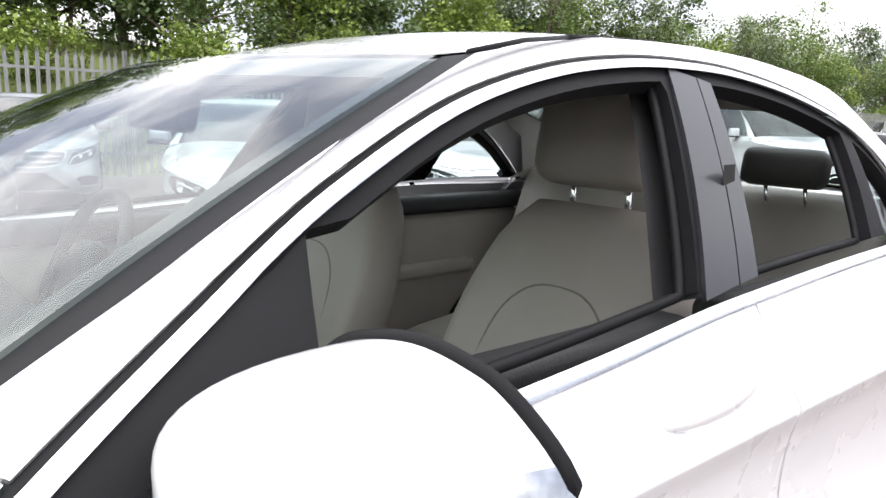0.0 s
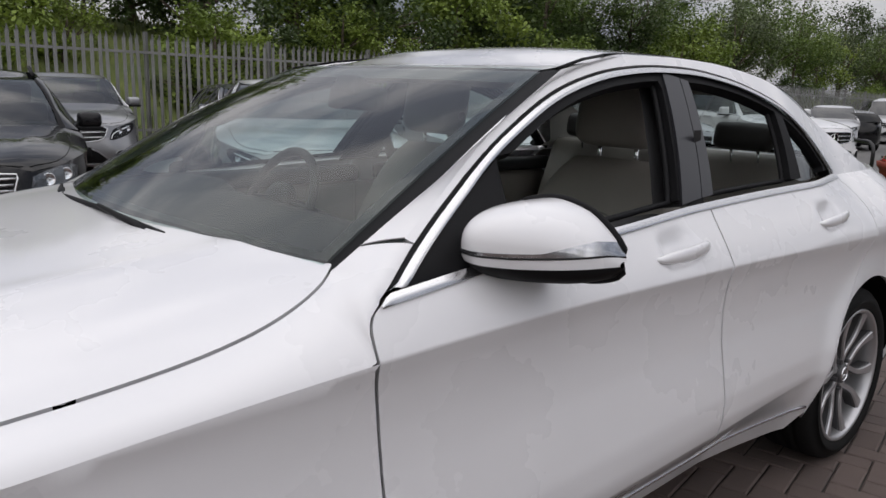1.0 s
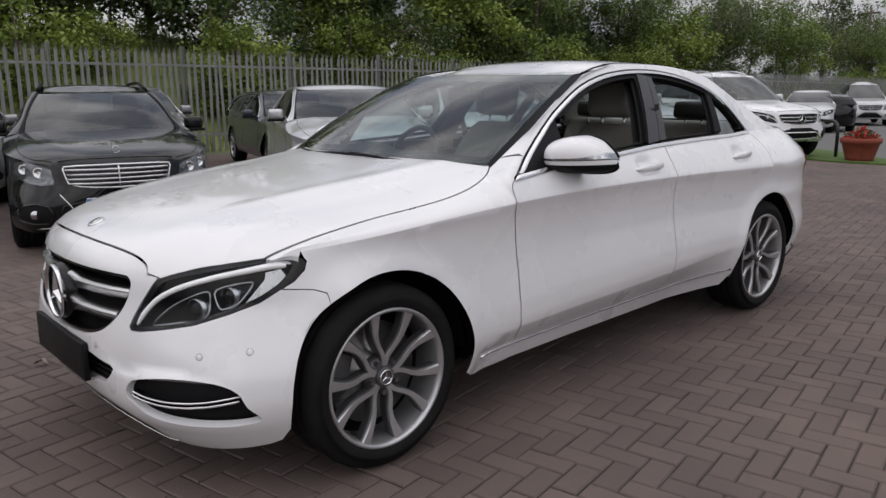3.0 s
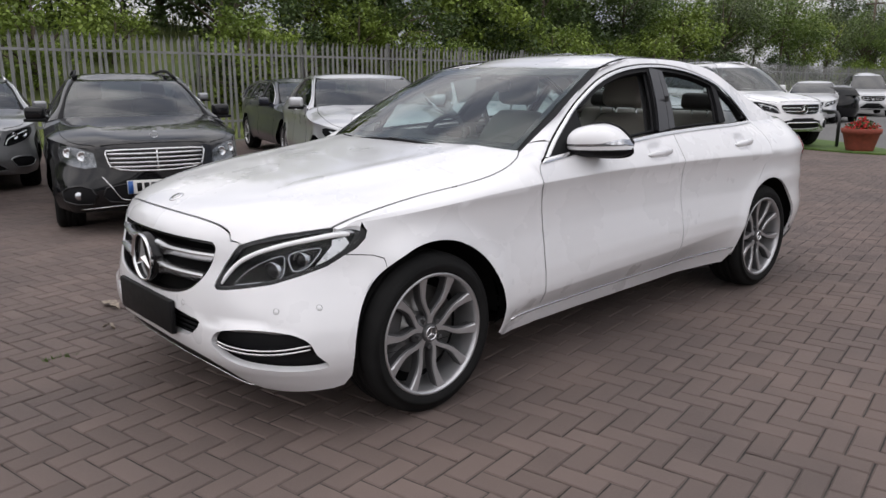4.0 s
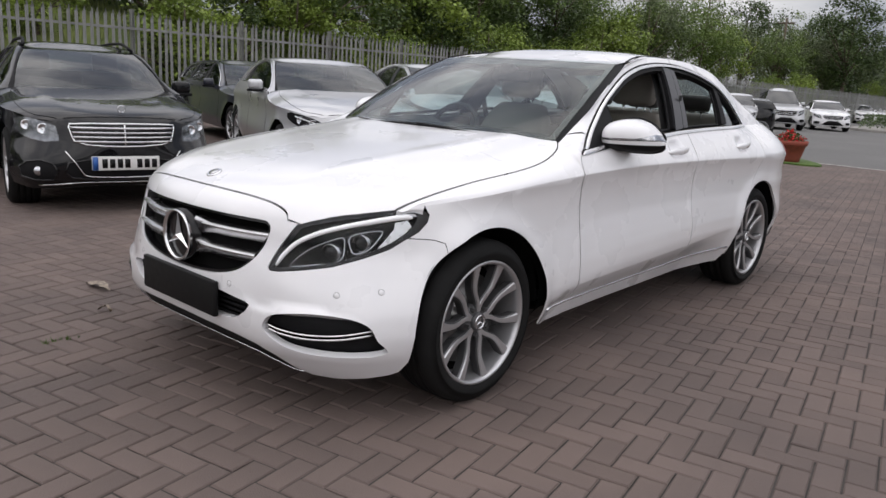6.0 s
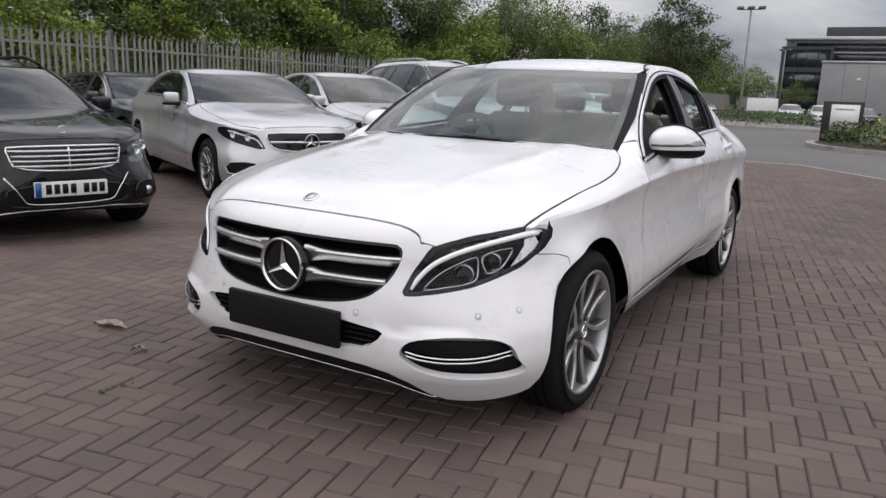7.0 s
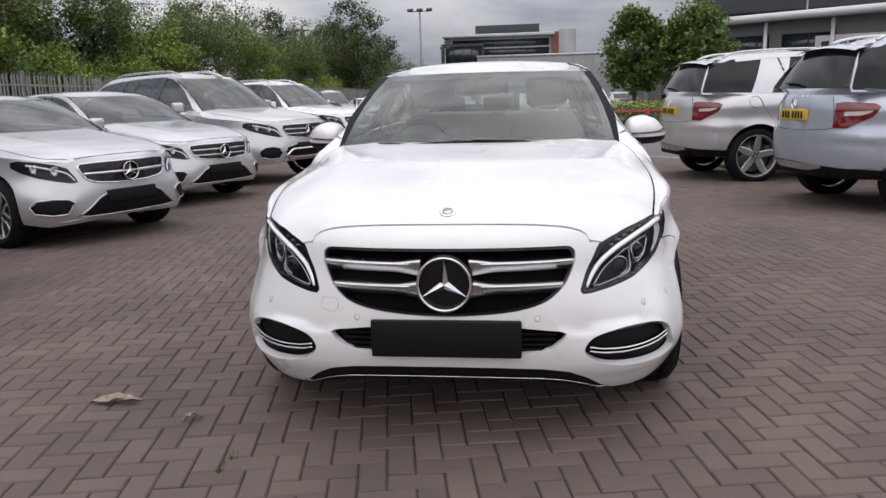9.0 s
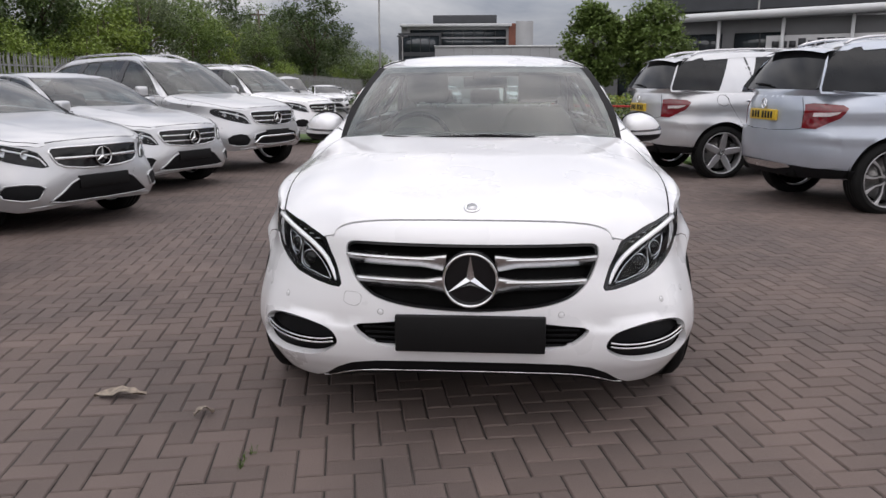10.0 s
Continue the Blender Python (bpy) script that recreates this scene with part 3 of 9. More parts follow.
def wheel(parent, x, y, z, r, rim_r, width, side, spokes=5, twin=True, dark=True, steer=0.0, style=0):
    """Tyre, alloy rim with spokes, hub cap, bolts and brake disc."""
    m = pose(x, y, z, 0, 0, (0 if side > 0 else 180) + steer)
    w2 = width / 2
    wh = new("wheel")
    wh.parent, wh.matrix_basis = parent, m
    # x points outwards
    bulge = .008
    prof = [(-w2 + .02, rim_r - .005), (-w2, rim_r + .02), (-w2 - bulge * .6, (r + rim_r) / 2), (-w2 + .006, r - .02), (-w2 + .022, r - .005), (-w2 + .05, r)]
    for k in (-.045, 0, .045):
        prof += [(k - .006, r), (k - .004, r - .006), (k + .004, r - .006), (k + .006, r)]
    prof += [(w2 - .05, r), (w2 - .022, r - .005), (w2 - .006, r - .02), (w2 + bulge * .5, r - .045), (w2 + bulge, (r + rim_r) / 2), (w2 + bulge * .6, rim_r + .03), (w2 + .004, rim_r + .012), (w2 - .006, rim_r + .002), (w2 - .02, rim_r - .005)]
    put("tyre", revolve("tyre", prof, 72), RUBBER, wh)
    ro = rim_r
    rim = revolve("rim", [(-w2 + .02, ro - .012), (w2 - .05, ro - .020), (w2 - .022, ro - .015), (w2 - .006, ro - .011), (w2 + .001, ro - .004), (w2 - .002, ro + .003), (w2 - .012, ro + .004)], 72)
    rm = put("rim", rim, ALLOY, wh, "machined alloy rim")
    # spokes
    out_r = ro - .009
    swing = curve_of([(.10, .10), (.24, .15), (.32, .27), (.42, .45), (.52, .555), (.62, .585), (.78, .545), (1.0, .48)])

    def spoke(name, a_mid, sg, w_in, w_out, material, d_face, depth):
        """One arm, leaving the hub beside its twin, bowing out and running straight to a broad foot on the rim."""
        V, F = [], []
        K = 12
        for i in range(K + 1):
            t = i / K
            rr = .038 + (out_r - .038) * t
            # twins part close to the hub, are widest apart half way out and close in again towards the rim
            a = a_mid + sg * math.pi / spokes * float(swing(rr / ro))
            ww = w_in + (w_out - w_in) * max(0, (t - .45) / .55) ** 1.7
            face = w2 - .036 + .026 * t ** 1.3 + d_face
            c, s = math.cos(a), math.sin(a)
            for sx, dx in ((-ww, -.005), (-ww * .78, 0), (ww * .78, 0), (ww, -.005)):
                V.append((face + dx, rr * c - sx * s, rr * s + sx * c))
            for sx in (ww * .9, -ww * .9):
                V.append((face - depth, rr * c - sx * s, rr * s + sx * c))
        for i in range(K):
            for j in range(6):
                k = (j + 1) % 6
                F.append((i * 6 + j, i * 6 + k, (i + 1) * 6 + k, (i + 1) * 6 + j))
        F.append(tuple(range(6))[::-1])
        F.append(tuple(K * 6 + j for j in range(6)))
        return put(name, mesh_of(name, V, F, False), material, wh)
    for i in range(spokes):
        a = 2 * math.pi * i / spokes + math.pi / 2 - .12
        for sg in ((-1, 1) if twin else (0,)):
            wi, wo = (.0095, .021) if twin else (.046, .030)
            spoke("spoke", a, sg, wi, wo, ALLOY, 0, .010)
            if dark:
                spoke("spoke_flank", a, sg, wi + .004, wo + .0035, ALLOYDARK, -.006, .040)
    put("hub", revolve("hub", [(w2 - .10, .072), (w2 - .055, .070), (w2 - .046, .060), (w2 - .040, .044), (w2 - .036, .0)], 40), ALLOYDARK, wh)
    cap = put("hub_cap", revolve("hub_cap", [(w2 - .040, .036), (w2 - .026, .036), (w2 - .022, .031), (w2 - .024, .026), (w2 - .023, .0)], 32), ALLOYDARK, wh, "grey hub cap with a bright emblem ring")
    put("emblem_ring", revolve("emblem_ring", [(w2 - .024, .028), (w2 - .019, .0275), (w2 - .019, .0245), (w2 - .024, .024)], 32), CHROME, cap)
    for i in range(3):
        a = math.pi / 2 + i * 2 * math.pi / 3
        put("emblem_blade", mesh_of("emblem_blade", [(w2 - .0215, .026 * math.cos(a), .026 * math.sin(a)), (w2 - .0215, .004 * math.cos(a + 1.05), .004 * math.sin(a + 1.05)), (w2 - .0185, 0, 0), (w2 - .0215, .004 * math.cos(a - 1.05), .004 * math.sin(a - 1.05))], [(0, 1, 2), (0, 2, 3)], False), CHROME, cap)
    for i in range(5):
        a = 2 * math.pi * (i + .5) / 5 + math.pi / 2 - .12
        put("wheel_bolt", cyl_mesh_x("wheel_bolt", .0095, w2 - .052, w2 - .026, .056 * math.cos(a), .056 * math.sin(a)), ALLOYDARK, wh)
    put("brake_disc", revolve("brake_disc", [(-.01, .07), (-.01, ro - .065), (.012, ro - .065), (.012, .085), (.03, .08), (.03, 0)], 48), DISC, wh)
    bm = box_bm(-.03, .045, -.075, .075, ro - .125, ro - .035, .012)
    part("brake_calliper", bm, ALLOYDARK, wh, m=pose(0, 0, 0, 75 if side > 0 else -75))
    put("wheel_back", revolve("wheel_back", [(-.02, .0), (-.02, ro - .02)], 32), CAVITY, wh)
    return wh


def cyl_mesh_x(name, r, x0, x1, cy, cz, n=6):
    V = [(x, cy + r * math.cos(2 * math.pi * k / n), cz + r * math.sin(2 * math.pi * k / n)) for x in (x0, x1) for k in range(n)]
    F = [(k, (k + 1) % n, n + (k + 1) % n, n + k) for k in range(n)] + [tuple(n + k for k in range(n))]
    return mesh_of(name, V, F, False)


def star(parent, cx, cy, cz, r, tilt=0.0, name="emblem", label="chrome ring emblem with three blades", depth=.012, yaw=0.0):
    """A ring with three ridged blades, facing -y."""
    m = pose(cx, cy, cz, tilt, 0, yaw)
    e = put(name, revolve(name, [(-depth, r * .97), (-depth * 1.6, r * .985), (-depth * 1.9, r * .95), (-depth * 1.6, r * .90), (-depth, r * .875), (0, r * .875), (0, r * .97), (-depth, r * .97)], 56, "y"), CHROME, parent, label, m)
    for i in range(3):
        a = math.pi / 2 + i * 2 * math.pi / 3
        tip = (r * .9 * math.cos(a), -depth * .9, r * .9 * math.sin(a))
        w = r * .17
        l = (w * math.cos(a + 1.05), -depth * .5, w * math.sin(a + 1.05))
        q = (w * math.cos(a - 1.05), -depth * .5, w * math.sin(a - 1.05))
        put("emblem_blade", mesh_of("emblem_blade", [tip, l, (0, -depth * 1.9, 0), q, (0, -depth * .3, 0)], [(0, 1, 2), (0, 2, 3), (0, 4, 1), (0, 3, 4)], False), CHROME, e)
    return e


# ---- the white saloon ----
B = Body(C_SALOON)
car = thing("saloon_car", "white four-door saloon car with silver trim parked on block paving", "car")
GAP = .0034

# outlines on the front, in (x, z)
def front(pts, close=True):
    return [(B.qx(x, z), z) for x, z in pts]


def both(half_pts):
    """A closed outline symmetrical about the middle, from points of its left half, top middle to bottom middle."""
    return half_pts + [(-x, z) for x, z in half_pts[::-1] if x > 1e-6]


bonnet_front = [(0, .805), (.15, .804), (.30, .799), (.40, .789), (.455, .776), (.487, .758), (.500, .735)]
bonnet_front = [tuple(p) for p in smooth_line(bonnet_front, 4)]
grille_half = [(0, .732), (.20, .732), (.40, .729), (.437, .722), (.450, .704), (.448, .675), (.437, .640), (.415, .600), (.385, .568), (.345, .541), (.28, .520), (.20, .506), (.10, .497), (0, .494)]
grille_hole = [tuple(p) for p in smooth_line(both(grille_half), 3, True)]
intake_half = [(0, .470), (.10, .468), (.26, .455), (.40, .438), (.42, .428), (.405, .405), (.37, .378), (.33, .362), (.25, .352), (.12, .346), (0, .345)]
intake_hole = both(intake_half)
fog = [(.482, .366), (.515, .410), (.60, .430), (.68, .434), (.755, .424), (.800, .395), (.818, .345), (.828, .300), (.790, .284), (.68, .286), (.58, .298), (.512, .330)]
fog = [tuple(p) for p in smooth_line(fog, 3, True)]
lamp = [(.472, .572), (.485, .612), (.507, .660), (.530, .705), (.545, .726), (.60, .748), (.68, .770), (.745, .784), (.782, .788), (.798, .783), (.808, .768), (.811, .742), (.807, .712), (.795, .684), (.772, .655), (.725, .625), (.66, .594), (.58, .575), (.51, .563), (.482, .562)]
lamp = [tuple(p) for p in smooth_line(lamp, 6, True)]


def to_q(pts, sgn=1):
    return [(sgn * B.qx(x, z) if x >= 0 else -sgn * B.qx(-x, z), z) for x, z in pts]


# bumper and nose skin: from wheel arch to wheel arch
low = [(0, .302), (.20, .301), (.34, .296), (.43, .281), (.49, .250), (.545, .203), (.59, .178), (.66, .172), (.74, .177)]
half = [(B.qx(x, z), z) for x, z in low] + [(B.qy(-.415, .186), .186), (B.qy(-.385, .200), .200)]
arch_f = arch_line(B, 0, B.s["arch"], .245)
arch_yz = [(B.s["axles"][0] + B.s["arch"] * math.cos(t), B.s["wz"] + B.s["arch"] * math.sin(t)) for t in np.linspace(math.pi - math.asin((.245 - B.s["wz"]) / B.s["arch"]), math.asin((.245 - B.s["wz"]) / B.s["arch"]), 60)]
arch_yz = sorted(arch_yz + [(-.2255, B.s["wz"] + math.sqrt(B.s["arch"] ** 2 - .2255 ** 2)), (-.2245, B.s["wz"] + math.sqrt(B.s["arch"] ** 2 - .2245 ** 2))], key=lambda p: -math.atan2(p[1] - B.s["wz"], p[0]) if p[1] > B.s["wz"] or p[0] > 0 else -math.atan2(p[1] - B.s["wz"], p[0]) - 2 * math.pi)
arch_f = [(B.qy(y, z), z) for y, z in arch_yz]
up = [p for p, (y, z) in zip(arch_f, arch_yz) if y < -.225]
half += up
half += [(B.qy(-.2295, .6665), .6665), (B.qy(-.262, .6790), .6790), (B.qx(.799, .6875), .6875)]
# round under the lamp, then up to the bonnet line
lamp_low = [(.772, .651), (.725, .621), (.66, .590), (.58, .572), (.51, .560), (.476, .559), (.466, .572), (.480, .616), (.502, .664), (.523, .706), (.536, .728), (.515, .733)]
half += [(B.qx(x, z), z) for x, z in lamp_low]
half += [(B.qx(x, z - .002), z - .002) for x, z in bonnet_front[::-1]]
outer = half[:-1] + [(0, half[-1][1])] + [(-q, z) for q, z in half[:-1][::-1]]
outer = outer[:-1]
bumper = panel("front_bumper", WHITE, car, sheet(B.side, outer, [to_q(grille_hole), to_q(intake_hole), to_q(fog), to_q(fog, -1)], step=.022, lip=.028, edge=.012))

# bonnet
bl = []
for x, z in bonnet_front:
    p = B.side(np.array([[B.qx(x, z), z]]))[0]
    bl.append((p[0], p[1]))
lamp_edge = [(.545, .7285), (.60, .7505), (.68, .7725), (.72, .7815), (.752, .7880)]
lamp_edge_out = [(.782, .7905), (.800, .7860)]
lamp_top = [tuple(B.side(np.array([[B.qx(x, z), z]]))[0][:2]) for x, z in lamp_edge]
lamp_out = [tuple(B.side(np.array([[B.qx(x, z), z]]))[0][:2]) for x, z in lamp_edge_out]
edge_all = bl + lamp_top + lamp_out
corr_x = np.array([p[0] for p in edge_all] + [.83])
corr_y = np.array([p[1] for p in edge_all] + [-.24])
corr_z = np.concatenate([np.array([z for x, z in bonnet_front + lamp_edge + lamp_edge_out]) - B.top(np.array(edge_all))[:, 2], [0]])


def bonnet_surf(p):
    v = B.top(p)
    ax = np.abs(p[:, 0])
    yl = np.interp(ax, corr_x, corr_y)
    dz = np.interp(ax, corr_x, corr_z)
    v[:, 2] += dz * np.exp(-np.maximum(p[:, 1] - yl, 0) / .09)
    return v


V_JOINT = .082


def screen_edge(v):
    """Edge of the body beside the windscreen, v from the screen's foot up."""
    p = B.pane("screen")(np.array([[1.0, v]]))[0]
    return p + np.array([np.interp(v, [-.08, .352, 1], [.022, .046, .046]), np.interp(v, [-.08, .352, 1], [.004, .014, .016]), 0])


# wings: side and top in one pressing
PRESS = [[(B.qy(y), float(B.crease_z(y)) + dz) for y in np.linspace(-.2, 2.9, 220)] for dz in (.004, -.004)]
PRESS += [[(B.qy(y), float(np.interp(y, [.42, .65, 1.77, 2.5], [.335, .372, .412, .455])) + dz) for y in np.linspace(.45, 2.5, 150)] for dz in (.004, -.004)]
for sg in (1, -1):
    door_gap = [(.676, .210), (.668, .262), (.655, .36), (.648, .50), (.650, .62), (.642, .75), (.622, .86), (.612, .915), (.628, .95), (.648, .972)]
    door_gap = smooth_line(door_gap, 4)
    arch_b = [p for p, (y, z) in zip(arch_f, arch_yz) if y >= -.225]
    pl = [(B.qx(.802, .6905), .6905), (B.qy(-.260, .6820), .6820), (B.qy(-.2270, .6695), .6695)] + arch_b + [(B.qy(.388, .24), .240), (B.qy(.41, .22), .222), (B.qy(.45, .21), .211), (B.qy(.655, .208), .208)]
    pl += [(B.qy(y - GAP, z), z) for y, z in door_gap]
    ys = np.linspace(.625, -.28, 84)
    pl += [(B.qy(y, float(B.crease_z(y))), float(B.crease_z(y))) for y in ys]
    pl += [(B.qx(.813, .770), .770), (B.qx(.816, .742), .742), (B.qx(.812, .710), .710)]
    a = sheet(B.side, [p for p in pl if p[1] < .8765], step=.022, lip=0.0, edge=.014, mirror=sg < 0)
    panel("front_wing", WHITE, car, a)
    shut = smooth_line([(lamp_top[-1][0] + .001, lamp_top[-1][1]), (.774, -.25), (.792, -.1), (.804, .1), (.806, .25), (.799, .40), (.780, .52), (.752, .60), (.712, .655)], 5)
    # inner rim: lamp, bonnet shut line, then the windscreen edge up to the pillar joint
    flat_in = np.array([tuple(q) for q in lamp_out[::-1]] + [(x + GAP, y) for x, y in shut[:-1]])
    rim_in = np.concatenate([bonnet_surf(flat_in), [screen_edge(v) for v in np.linspace(.012, V_JOINT, 8)]])
    n_shut = len(flat_in)
    # outer rim: crease, then the door gap and the window line
    yc = np.linspace(-.28, .6235 - GAP, 60)
    out_c = [B.side(np.array([[B.qy(y, float(B.crease_z(y))), float(B.crease_z(y))]]))[0] for y in yc]
    up_gap = smooth_line([(.6235, .900), (.6245, .920), (.636, .940), (.656, .9535)], 3)
    out_g = [B.side(np.array([[B.qy(y - GAP, z), z]]))[0] for y, z in up_gap]
    out_w = [B.glass_side(np.array([[y, z]]))[0] for y, z in smooth_line([(.664, .960), (.682, .972), (.735, 1.003), (.782, 1.0315)], 3)]
    rim_out = np.array(out_c + out_g + out_w)
    run_i = np.concatenate([[0], np.cumsum(np.linalg.norm(np.diff(rim_in, axis=0), axis=1))])
    run_o = np.concatenate([[0], np.cumsum(np.linalg.norm(np.diff(rim_out, axis=0), axis=1))])
    at_i = lambda y: float(np.interp(y, rim_in[3:n_shut, 1], run_i[3:n_shut]))
    nodes_i = [run_i[2], at_i(.50), at_i(.60), run_i[n_shut], run_i[-1]]
    nodes_o = [0, float(np.interp(.50, yc, run_o[:60])), run_o[60], run_o[60 + len(out_g)], run_o[-1]]
    V, F = [], []
    nu, nt_ = 110, 18
    for iu in range(nu + 1):
        si = run_i[-1] * iu / nu
        so = float(np.interp(si, nodes_i, nodes_o))
        p0 = np.array([np.interp(si, run_i, rim_in[:, k]) for k in range(3)])
        p3 = np.array([np.interp(so, run_o, rim_out[:, k]) for k in range(3)])
        pe = bonnet_surf(np.array([[p0[0] - .012, p0[1]]]))[0]
        p_on = bonnet_surf(p0[None, :2])[0]
        ch = p3 - p0
        L = np.linalg.norm(ch)
        ch = ch / L
        t0 = (p_on - pe) * (1, 0, 1)
        t0 /= np.linalg.norm(t0)
        k0 = float(np.clip((si - nodes_i[3] + .03) / .08, 0, 1))
        k0 = k0 * k0 * (3 - 2 * k0)
        tp = ch + np.array([.04, -.06, .10])
        t0 = t0 * (1 - k0) + tp / np.linalg.norm(tp) * k0
        k3 = float(np.clip((so - nodes_o[2] + .05) / .09, 0, 1))
        tq_ = ch - np.array([.867, 0, .498]) * (ch @ np.array([.867, 0, .498]))
        t3 = np.array([.50, 0, -.87]) * (1 - k3) + tq_ / np.linalg.norm(tq_) * k3
        for it_ in range(nt_ + 1):
            t = it_ / nt_
            V.append(p0 * (1 - t) ** 3 + (p0 + t0 * L * .36) * 3 * t * (1 - t) ** 2 + (p3 - t3 * L * .36) * 3 * t * t * (1 - t) + p3 * t ** 3)
    for iu in range(nu):
        for it_ in range(nt_):
            k = iu * (nt_ + 1) + it_
            F.append((k, k + nt_ + 1, k + nt_ + 2, k + 1))
    # turned-in edge along the bonnet
    k0 = len(V)
    for iu in range(nu + 1):
        V += [V[iu * (nt_ + 1)] * 1.0, V[iu * (nt_ + 1)] - np.array([0, 0, .026])]
    F += [(k0 + 2 * iu, k0 + 2 * iu + 1, k0 + 2 * iu + 3, k0 + 2 * iu + 2) for iu in range(nu)]
    # and along the door gap
    k0, first = len(V), next(iu for iu in range(nu + 1) if run_i[-1] * iu / nu > nodes_i[2])
    for iu in range(first, nu + 1):
        V += [V[iu * (nt_ + 1) + nt_] * 1.0, V[iu * (nt_ + 1) + nt_] - np.array([.014, 0, .003])]
    F += [(k0 + 2 * i_ + 2, k0 + 2 * i_ + 3, k0 + 2 * i_ + 1, k0 + 2 * i_) for i_ in range(nu - first)]
    lo = ([np.array(v) for v in V], [f[::-1] for f in F])
    panel("wing_top", WHITE, car, lo if sg > 0 else flipx(lo))

for sg in (1, -1):
    # dark strip added below the bonnet gap, standing in for its shade
    sl_in, sl_out = (bonnet_surf(np.array([(x + d, y) for x, y in shut[4:]])) - (0, 0, .010) for d in (-.010, .010))
    sl_ = strip(sl_in, sl_out, 0, 1)
    panel("shut_seal", TRIM, car, sl_ if sg < 0 else flipx(sl_))
    cc = sheet(bonnet_surf, [(.690, .640), (.730, .600), (.790, .560), (.810, .575), (.800, .640), (.760, .680), (.715, .675)], step=.02, lip=0, lift=-.026, edge=.02, mirror=sg < 0)
    panel("cowl_corner", TRIM, car, cc)
rb = [(x, y + .004) for x, y in bl] + lamp_top + [(x - GAP, y) for x, y in smooth_line([(lamp_top[-1][0] + .001, lamp_top[-1][1]), (.774, -.25), (.792, -.1), (.804, .1), (.806, .25), (.799, .40), (.780, .52), (.752, .60), (.712, .655)], 5)]
rb += [(.66, .628), (.55, .585), (.40, .545), (.20, .522), (0, .515)]
outl = rb + [(-x, y) for x, y in rb[::-1] if x > 1e-6]
panel("bonnet", WHITE, car, sheet(bonnet_surf, outl, step=.03, lip=.014, edge=.015), label="white bonnet with two soft creases")

# doors, rocker and rear quarter
z_bot = .300
for sg in (1, -1):
    gapA = [(.674, z_bot), (.655, .36), (.648, .50), (.650, .62), (.642, .75), (.624, .86), (.624, .915), (.636, .940), (.656, .9535)]
    gapA = smooth_line(gapA, 4)
    gapB = smooth_line([(1.772, 0.318), (1.775, 0.5), (1.772, 0.7), (1.762, 0.82), (1.752, 0.92), (1.751, 0.985), (1.758, 1.024)], 4)
    arch_r = [p for p in arch_line(B, 1, B.s["arch"] + .012, .345)]
    gapC_low = [p for p in arch_r if p[0] < B.qy(2.60)]
    gapC = [(2.602, .655), (2.66, .72), (2.74, .82), (2.80, .92), (2.815, 1.00), (2.808, 1.040)]
    trim_lo = lambda y: np.interp(y, [.656, .80, .98], [.950, .965, float(B.belt(.98)) - .007]) if y < .98 else float(B.belt(y)) - .007
    trim_hi = lambda y: np.interp(y, [.656, .676, .80, .98], [.954, .9695, .982, float(B.belt(.98)) + .008]) if y < .98 else float(B.belt(y)) + .008
    belt_z = lambda y: min(float(B.belt(y)) - .006, float(trim_lo(y)) + .005)
    d1 = [(B.qy(y + GAP), z) for y, z in gapA] + [(B.qy(y), belt_z(y)) for y in np.linspace(.67, 1.70, 24)] + [(B.qy(y - GAP), z) for y, z in gapB[::-1]] + [(B.qy(y), z_bot + .018 * (y - .67) / 1.1) for y in np.linspace(1.76, .69, 12)]
    panel("front_door", WHITE, car, sheet(B.side, d1, step=.02, lip=.014, edge=.014, mirror=sg < 0, feats=PRESS))
    d2 = [(B.qy(y + GAP), z) for y, z in gapB] + [(B.qy(y), belt_z(y)) for y in np.linspace(1.73, 2.79, 24)] + [(B.qy(y), z) for y, z in smooth_line(gapC[::-1], 3)] + [p for p in gapC_low[::-1]] + [(B.qy(y), z_bot + .018 * (y - .67) / 1.1) for y in np.linspace(2.44, 1.79, 8)]
    panel("rear_door", WHITE, car, sheet(B.side, d2, step=.02, lip=.014, edge=.014, mirror=sg < 0, feats=PRESS))
    # rear quarter and tail side
    ar = [p for p in arch_line(B, 1, B.s["arch"], .26)]
    qtr = [(B.qy(y + .005), z) for y, z in smooth_line(gapC, 3)]
    top_q = [(B.qy(2.82) + t, float(B.belt(min(2.82 + t, 3.5)))) for t in np.linspace(0, B.q3 - B.qy(2.82), 26)]
    lower = [(B.q3, .24), (B.q3 - .5, .24), (B.qy(3.28), .25)]
    up_r = [p for p in ar[::-1] if p[0] > B.qy(2.602)]
    # strip of quarter panel between door edge and arch
    low_r = [p for p in ar[::-1] if p[0] <= B.qy(2.602)]
    pl = qtr + top_q + lower + up_r + low_r + [(p[0] + .004, p[1]) for p in gapC_low if p[1] > .34]
    panel("rear_quarter", WHITE, car, sheet(B.side, pl, step=.03, lip=.014, edge=.015, mirror=sg < 0))
    # rocker with a bright line
    zt = lambda y: z_bot - .004 + .018 * (y - .67) / 1.1
    rk = [(B.qy(y), zt(y) + .014) for y in np.linspace(.60, 2.43, 36)] + [(B.qy(y), z) for y, z in ((2.437, .285), (2.42, .262))] + [(B.qy(y), .206 + .010 * (y - .4) / 2) for y in np.linspace(2.40, .60, 30)]
    rocker = panel("rocker_panel", WHITE, car, sheet(B.side, rk, step=.02, lip=.014, lift=-.0035, edge=.02, mirror=sg < 0))
    A = [B.at_side(y, zt(y) - .010) for y in np.linspace(.46, 2.41, 60)]
